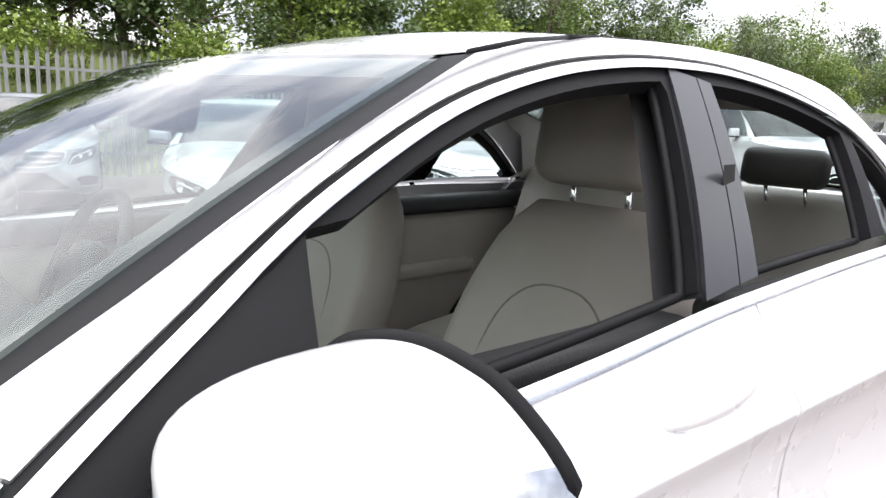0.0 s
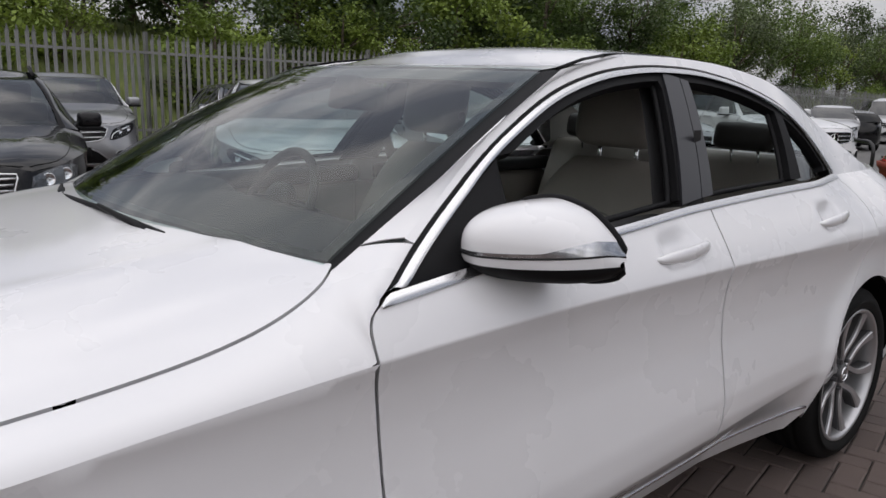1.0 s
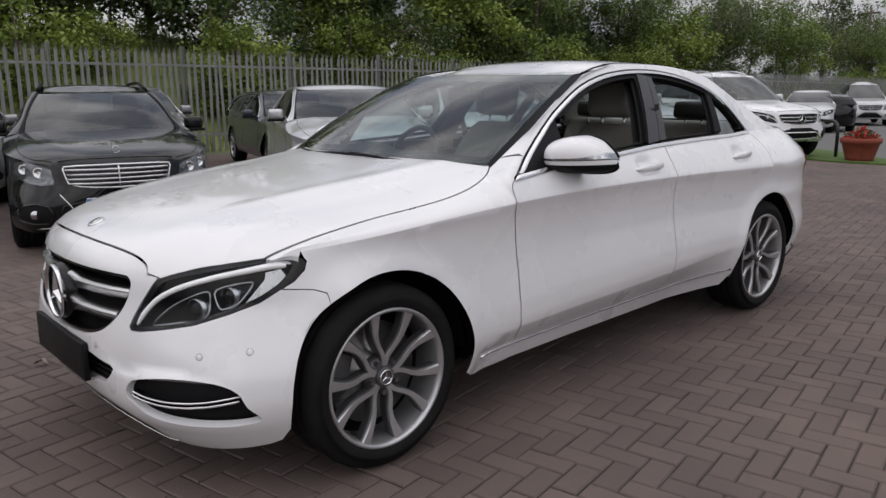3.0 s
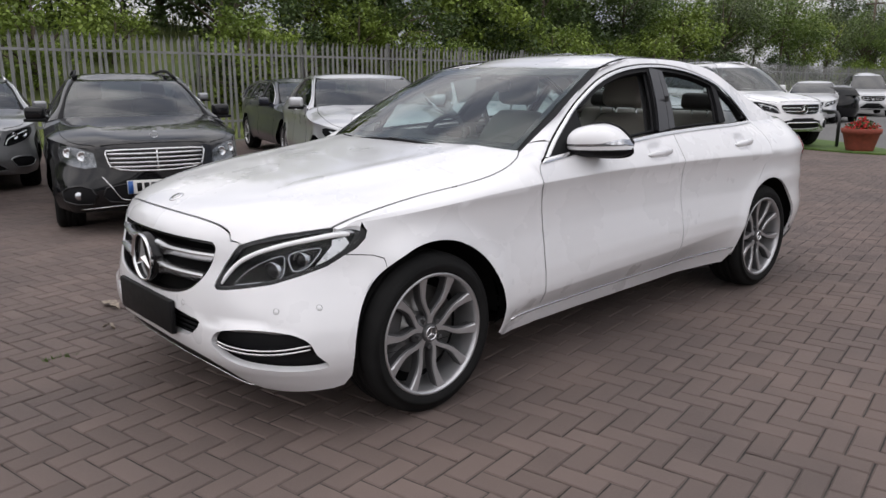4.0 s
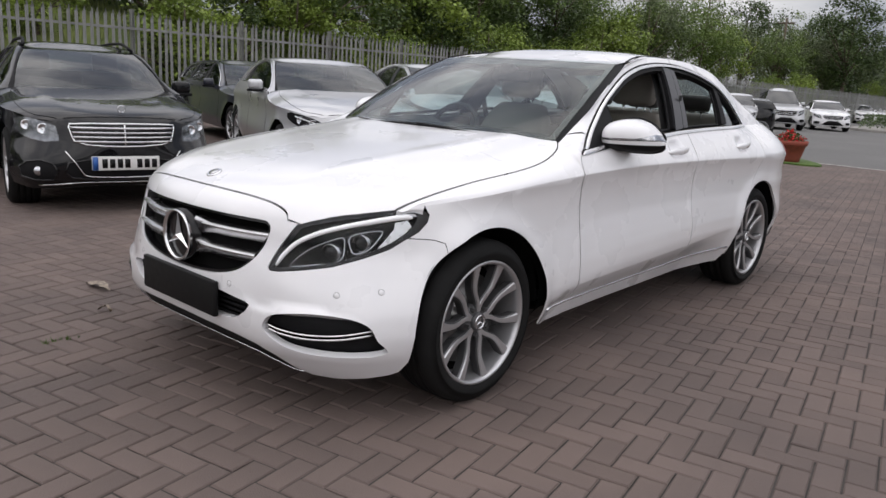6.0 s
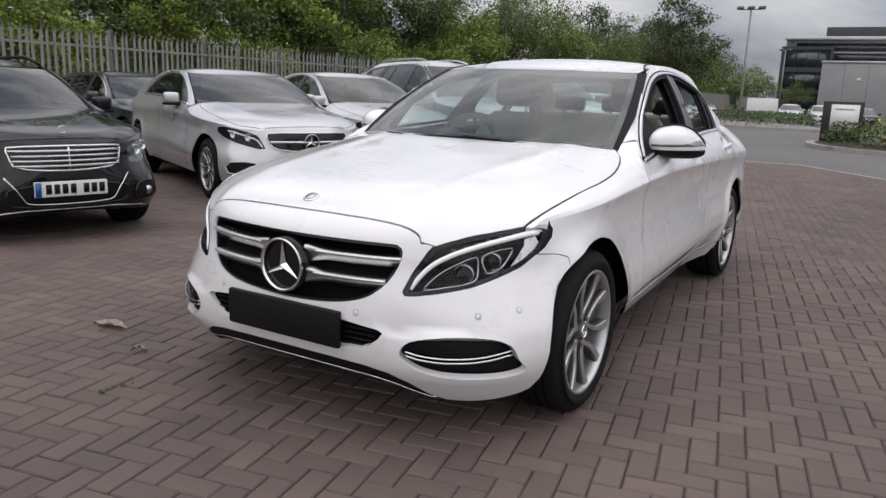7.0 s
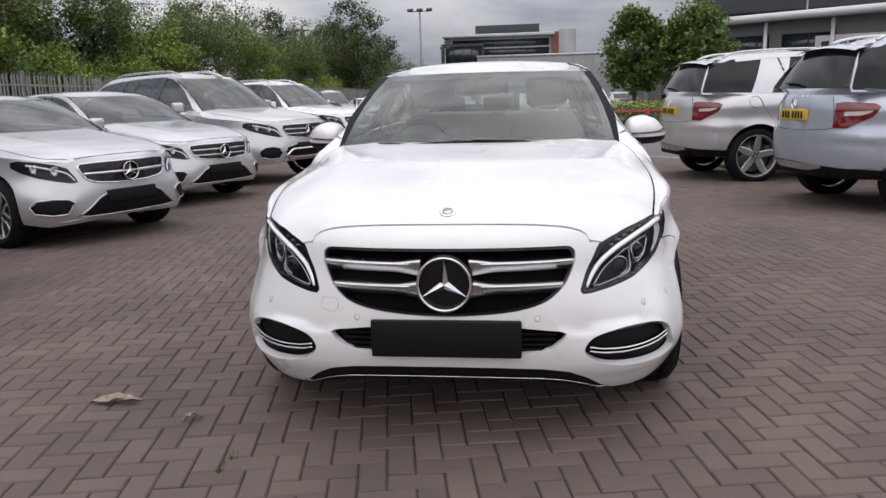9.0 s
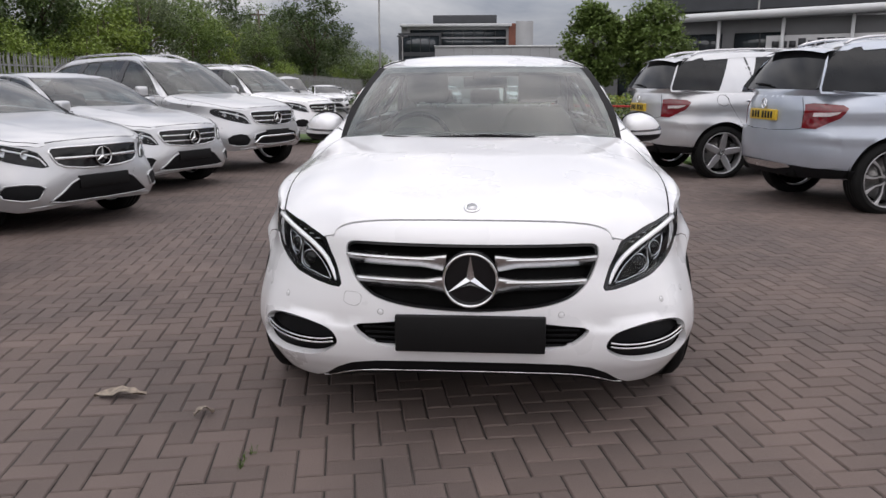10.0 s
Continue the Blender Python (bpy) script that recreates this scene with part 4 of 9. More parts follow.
    put("rocker_trim", tube_mesh("rocker_trim", [(sg * (p[0] + .0012), p[1], p[2]) for p in A], .0055, 8), BRIGHT, rocker, "thin bright trim line")
    # belt trim, bright
    yb = np.concatenate([np.linspace(.656, .96, 24), np.linspace(.99, 2.816, 52)])
    proud = lambda y, z: max((f(np.array([[q, z]]))[0] for f, q in ((B.glass_side, y), (B.side, B.qy(y, z)))), key=lambda p: p[0])
    A = [proud(y, trim_lo(y)) for y in yb]
    Cc = [proud(y, trim_hi(y)) for y in yb]
    st = strip([p + (.006, 0, 0) for p in A], [p + (.005, 0, 0) for p in Cc], .003, 3, (1, 0, .2))
    panel("belt_trim", BRIGHT, car, st if sg > 0 else flipx(st), label="polished bright belt trim")

# greenhouse: body frame, door frames, trims and glass
dlo = [tuple(p) for p in smooth_line(C_SALOON["dlo"], 5)]
belt_back = [(y, float(B.belt(y)) + .004) for y in np.linspace(2.796, 0.711, 40)]
dlo_loop = dlo + belt_back
rail_pts = [(y, float(B.rail(y))) for y in np.linspace(.772, 3.26, 60)]
frame_foot = [(3.26, 1.044), (3.1, 1.042), (2.9, 1.042), (2.83, 1.042)]
gl_side = lambda pts, dx=0.0: [B.glass_side(np.array([[y, z]]))[0] + (dx, 0, 0) for y, z in pts]
outer_frame = rail_pts + frame_foot + [(y, z) for y, z in grow(dlo, .003)[::-1] if y > .778]
for sg in (1, -1):
    mir = sg < 0
    fr = sheet(B.glass_side, outer_frame, step=.03, lip=.010, edge=.015, mirror=mir)
    panel("side_frame", WHITE, car, fr, label="white pillar and roof frame")
    # rubber line, bright surround, black door frames
    dl = np.array(dlo)
    ring_a, ring_b, ring_c = dl, grow(np.array(dlo_loop), -.004)[:len(dl)], grow(np.array(dlo_loop), -.017)[:len(dl)]
    st = strip(gl_side(ring_a, -.004), gl_side(ring_b, .002), 0, 1)
    st2 = strip(gl_side(ring_b, .002), gl_side(ring_c, .004), .003, 3, (1, 0, .3))
    panel("window_seal", TRIM, car, st if sg > 0 else flipx(st))
    panel("window_surround", BRIGHT, car, st2 if sg > 0 else flipx(st2), label="polished bright window surround")
    inner = grow(np.array(dlo_loop), -.017)
    # openings of the two doors and the quarter light, in (y, z)
    top = np.array(sorted([(float(p[0]), float(p[1])) for p in grow(np.array(dlo_loop), -.040)[:len(dl)]]))
    def top_z(y):
        return float(np.interp(y, top[:, 0], top[:, 1]))
    bz = lambda y: float(B.belt(y)) + .013
    f_open = [(y, bz(y)) for y in np.linspace(1.018, 1.638, 12)] + [(1.732, 1.22), (1.794, 1.33)] + [(y, top_z(y)) for y in np.linspace(1.794, 1.116, 16)] + [(1.059, 1.172)]
    r_open = [(y, bz(y)) for y in np.linspace(1.813, 2.325, 10)] + [(2.372, 1.16), (2.416, top_z(2.416))] + [(y, top_z(y)) for y in np.linspace(2.378, 1.943, 10)] + [(1.875, 1.20)]
    q_open = [(y, bz(y)) for y in np.linspace(2.401, 2.716, 8)] + [(2.733, 1.082)] + [(y, top_z(y)) for y in np.linspace(2.672, 2.462, 8)]
    panel("window_frame", TRIM, car, sheet(lambda p: B.glass_side(p) - (.010, 0, 0), [tuple(p) for p in inner], [f_open, r_open, q_open], step=.03, lip=.032, edge=.015, mirror=mir), label="black rubber-edged door frames")
    # inner seal of the front opening
    for nm, op in (("door_seal", f_open), ("door_seal", r_open)):
        pts = [B.glass_side(np.array([[y, z]]))[0] - (.040, 0, 0) for y, z in dense(op, .03)]
        put(nm, tube_mesh(nm, [(sg * p[0], p[1], p[2]) for p in pts], .008, 6, True), TRIM, car)
    # pillar between the doors: two gloss panels
    pa = [(1.646, 1.04), (1.747, 1.05), (1.903, 1.36), (1.828, 1.372)]
    pb = [(1.751, 1.05), (1.81, 1.054), (1.944, 1.352), (1.907, 1.36)]
    for q in (pa, pb):
        panel("pillar_cover", PILLAR, car, sheet(lambda p: B.glass_side(p) - (.002, 0, 0), q, step=.05, lip=.008, edge=.03, mirror=mir), label="dark satin pillar cover")
    # mirror foot triangle
    tri = [(.700, .968), (.80, .977), (1.016, .996), (1.06, 1.17), (1.019, 1.142), (.739, .995)]
    panel("mirror_triangle", TRIM, car, sheet(lambda p: B.glass_side(p) - (.003, 0, 0), tri, step=.05, lip=.006, edge=.03, mirror=mir))
    panel("quarter_window", TINT, car, sheet(lambda p: B.glass_side(p) - (.030, 0, 0), [tuple(p) for p in grow(np.array(q_open), .008)], step=.06, lip=0, mirror=mir))
    if sg < 0:
        for op in (f_open, r_open):
            panel("side_window", TINT, car, sheet(lambda p: B.glass_side(p) - (.034, 0, 0), [tuple(p) for p in grow(np.array(op), .008)], step=.06, lip=0, mirror=mir))

# windscreen, its black band, pillars beside it, roof, back window
def pane_panel(which, name, material, us, vs, lift, label="", nu=28, nv=16):
    f = B.pane(which)
    u0, u1, v0, v1 = us[0], us[1], vs[0], vs[1]
    return panel(name, material, car, sheet(f, [(u0, v0), (u1, v0), (u1, v1), (u0, v1)], step=.06, lip=0, lift=lift, edge=.06, flip=which != "screen"), label=label)


def rail_x(y):
    return float(B.glass_side(np.array([[y, float(B.rail(y))]]))[0][0])


scr, bck = B.pane("screen"), B.pane("back")
ws = pane_panel("screen", "windscreen", SCREEN, (-1, 1), (-.06, 1.0), .002, "curved windscreen reflecting clouds")
ws.visible_shadow = False
bw = pane_panel("back", "back_window", TINT, (-1, 1), (0, 1), .002)
bw.visible_shadow = False
band = lambda f, u0, u1, v0, v1: sheet(f, [(u0, v0), (u1, v0), (u1, v1), (u0, v1)], step=.05, lip=0, lift=-.004, edge=.05)
panel("screen_band", GLOSSBLACK, car, band(scr, -1, -.955, -.02, 1), band(scr, .955, 1, -.02, 1), band(scr, -.955, .955, .90, 1), band(scr, -.955, .955, -.06, .045), label="black printed band round the windscreen")
panel("screen_band", GLOSSBLACK, car, *[(v, [q[::-1] for q in fc]) for v, fc in (band(bck, -1, -.93, 0, 1), band(bck, .93, 1, 0, 1), band(bck, -.93, .93, .90, 1), band(bck, -.93, .93, 0, .07))])
vv = np.linspace(-.08, 1, 26)
for sg in (1, -1):
    # windscreen pillar: from the glass edge out to the side frame's edge
    A = scr(np.stack([np.full(26, 1.0), vv], 1))
    A2 = np.array([screen_edge(v) for v in vv])
    vp = np.linspace(V_JOINT, 1, 24)
    P2 = np.array([screen_edge(v) for v in vp])
    yr = np.interp(vp, [V_JOINT, .4, 1], [.772, 1.06, 1.66])
    R = np.array(gl_side([(y, float(B.rail(y))) for y in yr]))
    st = strip(P2, R, .005, 5, (.25, -.35, .6))
    # corner between header, pillar and roof
    c1 = [scr(np.array([[u, 1.0]]))[0] for u in np.linspace(.45, 1, 10)] + [tuple(p) for p in A[-1] + (R[-1] - A[-1]) * np.linspace(.1, 1, 10)[:, None]]
    c2 = []
    for u in np.linspace(.45, 1, 20):
        f0 = scr(np.array([[u, 1.0]]))[0]
        k = u ** 6
        xr_ = rail_x(1.66) - .004
        y0_ = f0[1] * (1 - k) + 1.66 * k
        xr_ = rail_x(min(max(y0_, 1.4), 2.66)) - .004
        c2.append((u * (abs(f0[0] / u) * (1 - k) + xr_ * k), y0_, f0[2] * (1 - k) + (float(B.rail(min(max(y0_, 1.5), 2.55))) + C_SALOON["crown"] * (1 - u ** 2.4)) * k))
    cs_ = strip([tuple(np.array(p) - (0, 0, .001)) for p in c1], c2, 0, 2)
    panel("roof_corner", WHITE, car, cs_ if sg > 0 else flipx(cs_))
    sl = strip(A + np.array([0, 0, -.004]), A2, 0, 1)
    st = (st[0], [f[::-1] for f in st[1]])
    panel("windscreen_pillar", WHITE, car, st if sg > 0 else flipx(st))
    jl = [P2[0] * (1 - t) + R[0] * t + np.array((.25, -.35, .6)) * .016 * t * (1 - t) + (0, 0, .001) for t in np.linspace(0, 1, 8)]
    put("pillar_joint", tube_mesh("pillar_joint", [tuple(p * (sg, 1, 1)) for p in jl], .0016, 4), SENSORGAP, car)
    panel("screen_rubber", TRIM, car, (sl[0], [f[::-1] for f in sl[1]]) if sg > 0 else flipx((sl[0], [f[::-1] for f in sl[1]])))
    # rear pillar beside the back window
    A = bck(np.stack([np.full(26, 1.0), np.linspace(0, 1, 26)], 1))
    yr = np.interp(np.linspace(0, 1, 26), [0, 1], [3.26, 2.52])
    R = np.array(gl_side([(y, float(B.rail(y))) for y in yr]))
    st = strip(A, R, .010, 5, (.25, .35, .6))
    panel("rear_pillar", WHITE, car, st if sg > 0 else flipx(st))

# roof: from header to back window, ditch lines along both sides
nx, ny = 40, 40
V, F = [], []
for j in range(ny + 1):
    v = j / ny
    for i in range(nx + 1):
        u = -1 + 2 * i / nx
        f0 = scr(np.array([[u, 1.0]]))[0]
        f1 = bck(np.array([[u, 1.0]]))[0]
        k = abs(u) ** 6
        y0, y1 = f0[1] * (1 - k) + 1.66 * k, f1[1] * (1 - k) + 2.52 * k
        y = y0 + (y1 - y0) * v
        xr = rail_x(min(max(y, 1.4), 2.66)) - .004
        e0, e1 = f0[0] / max(abs(u), 1e-6) if abs(u) > 1e-6 else .57, f1[0] / max(abs(u), 1e-6) if abs(u) > 1e-6 else .555
        blend = np.clip((v - .0) / .22, 0, 1)
        blend = blend * blend * (3 - 2 * blend)
        bl2 = np.clip((1 - v) / .22, 0, 1)
        bl2 = bl2 * bl2 * (3 - 2 * bl2)
        xe = (abs(e0) * (1 - k) + xr * k) * (1 - blend) + xr * blend
        xe = (abs(e1) * (1 - k) + xr * k) * (1 - bl2) + xe * bl2
        x = u * xe
        z = float(B.rail(min(max(y, 1.5), 2.55))) + C_SALOON["crown"] * (1 - abs(u) ** 2.4)
        z = f0[2] * (1 - blend) * (1 - k) + z * (1 - (1 - blend) * (1 - k))
        z = f1[2] * (1 - bl2) * (1 - k) + z * (1 - (1 - bl2) * (1 - k))
        V.append((x, y, z))
for j in range(ny):
    for i in range(nx):
        a = j * (nx + 1) + i
        F.append((a, a + 1, a + nx + 2, a + nx + 1))
panel("roof", WHITE, car, (V, F), label="white roof skin")
for sg in (1, -1):
    put("roof_ditch", tube_mesh("roof_ditch", [(sg * (rail_x(y) - .055), y, float(B.rail(y)) + C_SALOON["crown"] * (1 - ((rail_x(y) - .055) / rail_x(y)) ** 2.4) - .003) for y in np.linspace(1.66, 2.52, 30)], .0052, 6), TRIM, car, "dark roof ditch strip")
    e0_ = scr(np.array([[1.0, 1.0]]))[0]
    e1_ = np.array([rail_x(1.66) - .055, 1.66, float(B.rail(1.66)) + C_SALOON["crown"] * (1 - ((rail_x(1.66) - .055) / rail_x(1.66)) ** 2.4) - .001])
    put("roof_ditch", tube_mesh("roof_ditch", [tuple((e0_ + (.034, .016, .002)) * (sg, 1, 1)), tuple(((e0_ + (.034, .016, .002)) * .5 + e1_ * .5 + (0, 0, .004)) * (sg, 1, 1)), tuple((e1_ - (0, 0, .002)) * (sg, 1, 1))], .0042, 6), TRIM, car)

# boot lid and tail closing
def boot_edge(y):
    """Half the boot's width along the car."""
    k = np.clip((y - B.y2) / (float(B.tail(1.04)) - B.y2), 0, 1)
    return float(B.half(B.y2, 1.045)) * np.maximum(1 - k ** B.nt, 1e-6) ** (1 / B.nt)


def boot_surf(p):
    e = np.clip(np.abs(p[:, 0]) / np.maximum(boot_edge(p[:, 1]), .02), 0, 1)
    return np.stack([p[:, 0], p[:, 1], (B.boot(p[:, 1]) - .008) * (1 - e ** 6) + 1.044 * e ** 6], 1)


be = [tuple(bck(np.array([[u, 0.0]]))[0][:2]) for u in np.linspace(0, 1, 12)]
be += [(float(boot_edge(y)), y) for y in 3.27 + (float(B.tail(1.04)) - 3.272) * np.sin(np.linspace(0, math.pi / 2, 22))]
panel("boot_lid", WHITE, car, sheet(boot_surf, be + [(-x, y) for x, y in be[::-1] if x > 1e-3], step=.04, lip=.01, edge=.03))
for sg in (1, -1):
    # low dark line and bright strip of the rear bumper
    bl_ = [(B.qy(y, .3), z) for y, z in smooth_line([(3.20, .262), (3.30, .292), (3.42, .305)], 4)] + [(B.q3 - q, .305) for q in (.9, .6, .3, .0)]
    put("bumper_groove", tube_mesh("bumper_groove", [tuple((B.side(np.array([q]))[0] + (.001, 0, 0)) * (sg, 1, 1)) for q in bl_], .006, 6), TRIM, car)
    qa = B.q2 + .42
    tail_lamp = [(qa, .885), (qa + .05, .925), (qa + .45, .935), (qa + .50, .79), (qa + .12, .765), (qa + .01, .82)]
    panel("tail_lamp", REDLENS, car, sheet(B.side, tail_lamp, step=.04, lip=.006, lift=.004, mirror=sg < 0), label="red tail lamp")

# dark shell within, wheel housings, floor
shell_out = [(-B.q3 + .01, .26), (B.q3 - .01, .26), (B.q3 - .01, .92), (B.qy(2.6), .92), (B.qy(.7), .86), (B.qy(-.1), .70), (B.qx(.5, .66), .66), (0, .70), (-B.qx(.5, .66), .66), (-B.qy(-.1), .70), (-B.qy(.7), .86), (-B.qy(2.6), .92), (-B.q3 + .01, .92)]
holes = []
for i in (0, 1):
    ln = arch_line(B, i, B.s["arch"] + .012, .262)
    holes += [ln, [(-q, z) for q, z in ln]]
panel("inner_shell", CAVITY, car, sheet(B.side, shell_out, holes, step=.06, lip=0, lift=-.045, edge=.04))
for i, yw in enumerate(B.s["axles"]):
    for sg in (1, -1):
        me = revolve("wheel_housing", [(.52, .05), (.52, B.s["arch"] + .004), (.855, B.s["arch"] + .004)], 40, "x", .02, math.pi - .02)
        ob = put("wheel_housing", me, CAVITY, car, m=pose(0, yw, B.s["wz"], 0, 0, 0 if sg > 0 else 180))
part("floor_pan", box_bm(-.48, .48, -.60, 3.60, .20, .26, .03), CAVITY, car)
part("floor_pan", box_bm(-.72, .72, .44, 2.38, .225, .275, .02), CAVITY, car)
for i, yw in enumerate(B.s["axles"]):
    for sg in (1, -1):
        wheel(car, sg * (.772 if i == 0 else .742), yw, B.s["wz"], .327, .247, .225, sg)

# front fittings of the saloon
def on(x, z, d=0.0):
    """A place on the front skin, moved outwards by d."""
    q = np.array([[B.qx(x, z), z]])
    return B.side(q)[0] + surf_normal(B.side, q)[0] * d


def tq(poly, sgn):
    return [(sgn * B.qx(x, z), z) for x, z in poly]


panel("grille_back", CAVITY, car, sheet(B.side, to_q([tuple(p) for p in grow(np.array(grille_hole), .02)]), step=.06, lip=0, lift=-.075))
ring = [tuple(p) for p in grow(np.array(grille_hole), -.001)]
panel("grille_frame", GLOSSBLACK, car, sheet(B.side, to_q(ring), [to_q([tuple(p) for p in grow(np.array(grille_hole), -.010)])], step=.03, lip=.06, lift=-.008, edge=.015), label="black grille frame")
for z0 in (.668, .590):
    for sg in (1, -1):
        V, F = [], []
        prof = [(-.014, -.020), (-.004, .006), (-.001, .0105), (-.004, .015), (-.030, .019), (-.050, .017), (-.055, -.018), (-.030, -.026)]
        xs = np.linspace(.085, .447 if z0 > .6 else .408, 20)
        for i, x in enumerate(xs):
            o, n = on(x, z0), surf_normal(B.side, np.array([[B.qx(x, z0), z0]]))[0]
            k = 1.0 + .6 * max(0, (.17 - x) / .085)
            for d, h in prof:
                V.append((sg * (o[0] + n[0] * d), o[1] + n[1] * d, o[2] + h * k))
        m = len(prof)
        for i in range(len(xs) - 1):
            for j in range(m):
                l = (j + 1) % m
                F.append((i * m + j, i * m + l, (i + 1) * m + l, (i + 1) * m + j) if sg < 0 else (i * m + j, (i + 1) * m + j, (i + 1) * m + l, i * m + l))
        sl = put("grille_slat", mesh_of("grille_slat", V, F), SATIN, car, "satin silver grille slat")
        put("slat_edge", tube_mesh("slat_edge", [(sg * on(x, z0 + .010, .001)[0], on(x, z0 + .010, .001)[1], z0 + .010) for x in xs[2:]], .0030, 6), CHROME, sl)
yst = float(B.nose(.612))
put("emblem_plate", revolve("emblem_plate", [(0.03, .100), (-.006, .098), (-.008, .088), (-.008, 0)], 48, "y"), GLOSSBLACK, car, m=pose(0, yst + .002, .612))
star(car, 0, yst - .004, .612, .099, depth=.011, label="large chrome ring emblem with three blades")
bz = B.top(np.array([[0, -.634]]))[0]
put("bonnet_badge", revolve("bonnet_badge", [(0, .030), (.004, .030), (.007, .026), (.005, .021), (.006, 0)], 32, "z"), CHROME, car, "small round metal bonnet badge", m=pose(bz[0], bz[1], bz[2] - .001, 24))
part("badge_disc", cyl_bm(.019, .004, 24), SATIN, car, m=pose(bz[0], bz[1] - .002, bz[2] + .005, 24))
# number plate carrier, blank
part("number_plate_blank", box_bm(-.264, .264, -.803, -.781, .350, .484, .006), PLATEBLACK, car, "blank black plate carrier")
for z in (.365, .385, .405, .425, .445):
    put("intake_bar", tube_mesh("intake_bar", [tuple(on(x, z, -.022)) if x >= 0 else tuple(on(-x, z, -.022) * (-1, 1, 1)) for x in np.linspace(-.40 + (.445 - z) * .5, .40 - (.445 - z) * .5, 24)], .004, 6), TRIM, car)
panel("intake_back", CAVITY, car, sheet(B.side, to_q(both([(0, .49), (.44, .46), (.40, .34), (0, .33)])), step=.08, lip=0, lift=-.05))
lipc = [(.565, .190), (.535, .194), (.48, .218), (.42, .238), (.34, .250), (.20, .2552), (0, .2562)]
lipl = smooth_line(lipc + [(-x, z) for x, z in lipc[-2::-1]], 4)
put("lip_trim", tube_mesh("lip_trim", [tuple(on(x, z, .001)) if x >= 0 else tuple(on(-x, z, .001) * (-1, 1, 1)) for x, z in lipl], .0027, 6), CHROME, car, "thin chrome strip along the bumper lip")
panel("lip_back", TRIM, car, sheet(B.side, to_q(both([(0, .318), (.36, .312), (.46, .288), (.565, .218), (.545, .178), (.50, .182), (.42, .212), (.34, .226), (0, .234)])), step=.06, lip=0, lift=-.008))
for sg in (1, -1):
    panel("fog_back", TRIM, car, sheet(B.side, tq([tuple(p) for p in grow(np.array(fog), .006)], sg), step=.05, lip=-.03, lift=-.034))
    for dz in (0, -.0145):
        ln = smooth_line([(.502, .374 + dz), (.55, .364 + dz), (.62, .359 + dz), (.69, .361 + dz), (.75, .368 + dz), (.806, .382 + dz)], 5)
        put("fog_blade", tube_mesh("fog_blade", [tuple(on(x, z, -.006) * (sg, 1, 1)) for x, z in ln], .0036, 6), CHROME, car, "thin chrome blade")
        st = strip([on(x, z - .003, -.008) * (sg, 1, 1) for x, z in ln], [on(x, z - .002, -.032) * (sg, 1, 1) for x, z in ln], 0, 1)
        panel("fog_vane", GLOSSBLACK, car, st)
    for x, z in ((.318, .487), (.700, .500), (.792, .512)):
        p = on(x, z, .0005) * (sg, 1, 1)
        n = surf_normal(B.side, np.array([[sg * B.qx(x, z), z]]))[0]
        me = revolve("parking_sensor", [(0, .0095), (.0004, .009), (.0006, 0)], 20, "z")
        put("parking_sensor", me, WHITE, car, m=Matrix.Translation(p) @ Vector(n).to_track_quat("Z", "Y").to_matrix().to_4x4())
        put("sensor_gap", revolve("sensor_gap", [(.0005, .0112), (.0008, .0096)], 20, "z"), SENSORGAP, car, m=Matrix.Translation(p) @ Vector(n).to_track_quat("Z", "Y").to_matrix().to_4x4())
cov = smooth_line([(.395, .545), (.445, .548), (.455, .53), (.452, .508), (.415, .50), (.392, .515)], 4, True)
put("tow_cover_gap", tube_mesh("tow_cover_gap", [tuple(on(x, z, -.0006) * (-1, 1, 1)) for x, z in cov], .0011, 4, True), SENSORGAP, car)

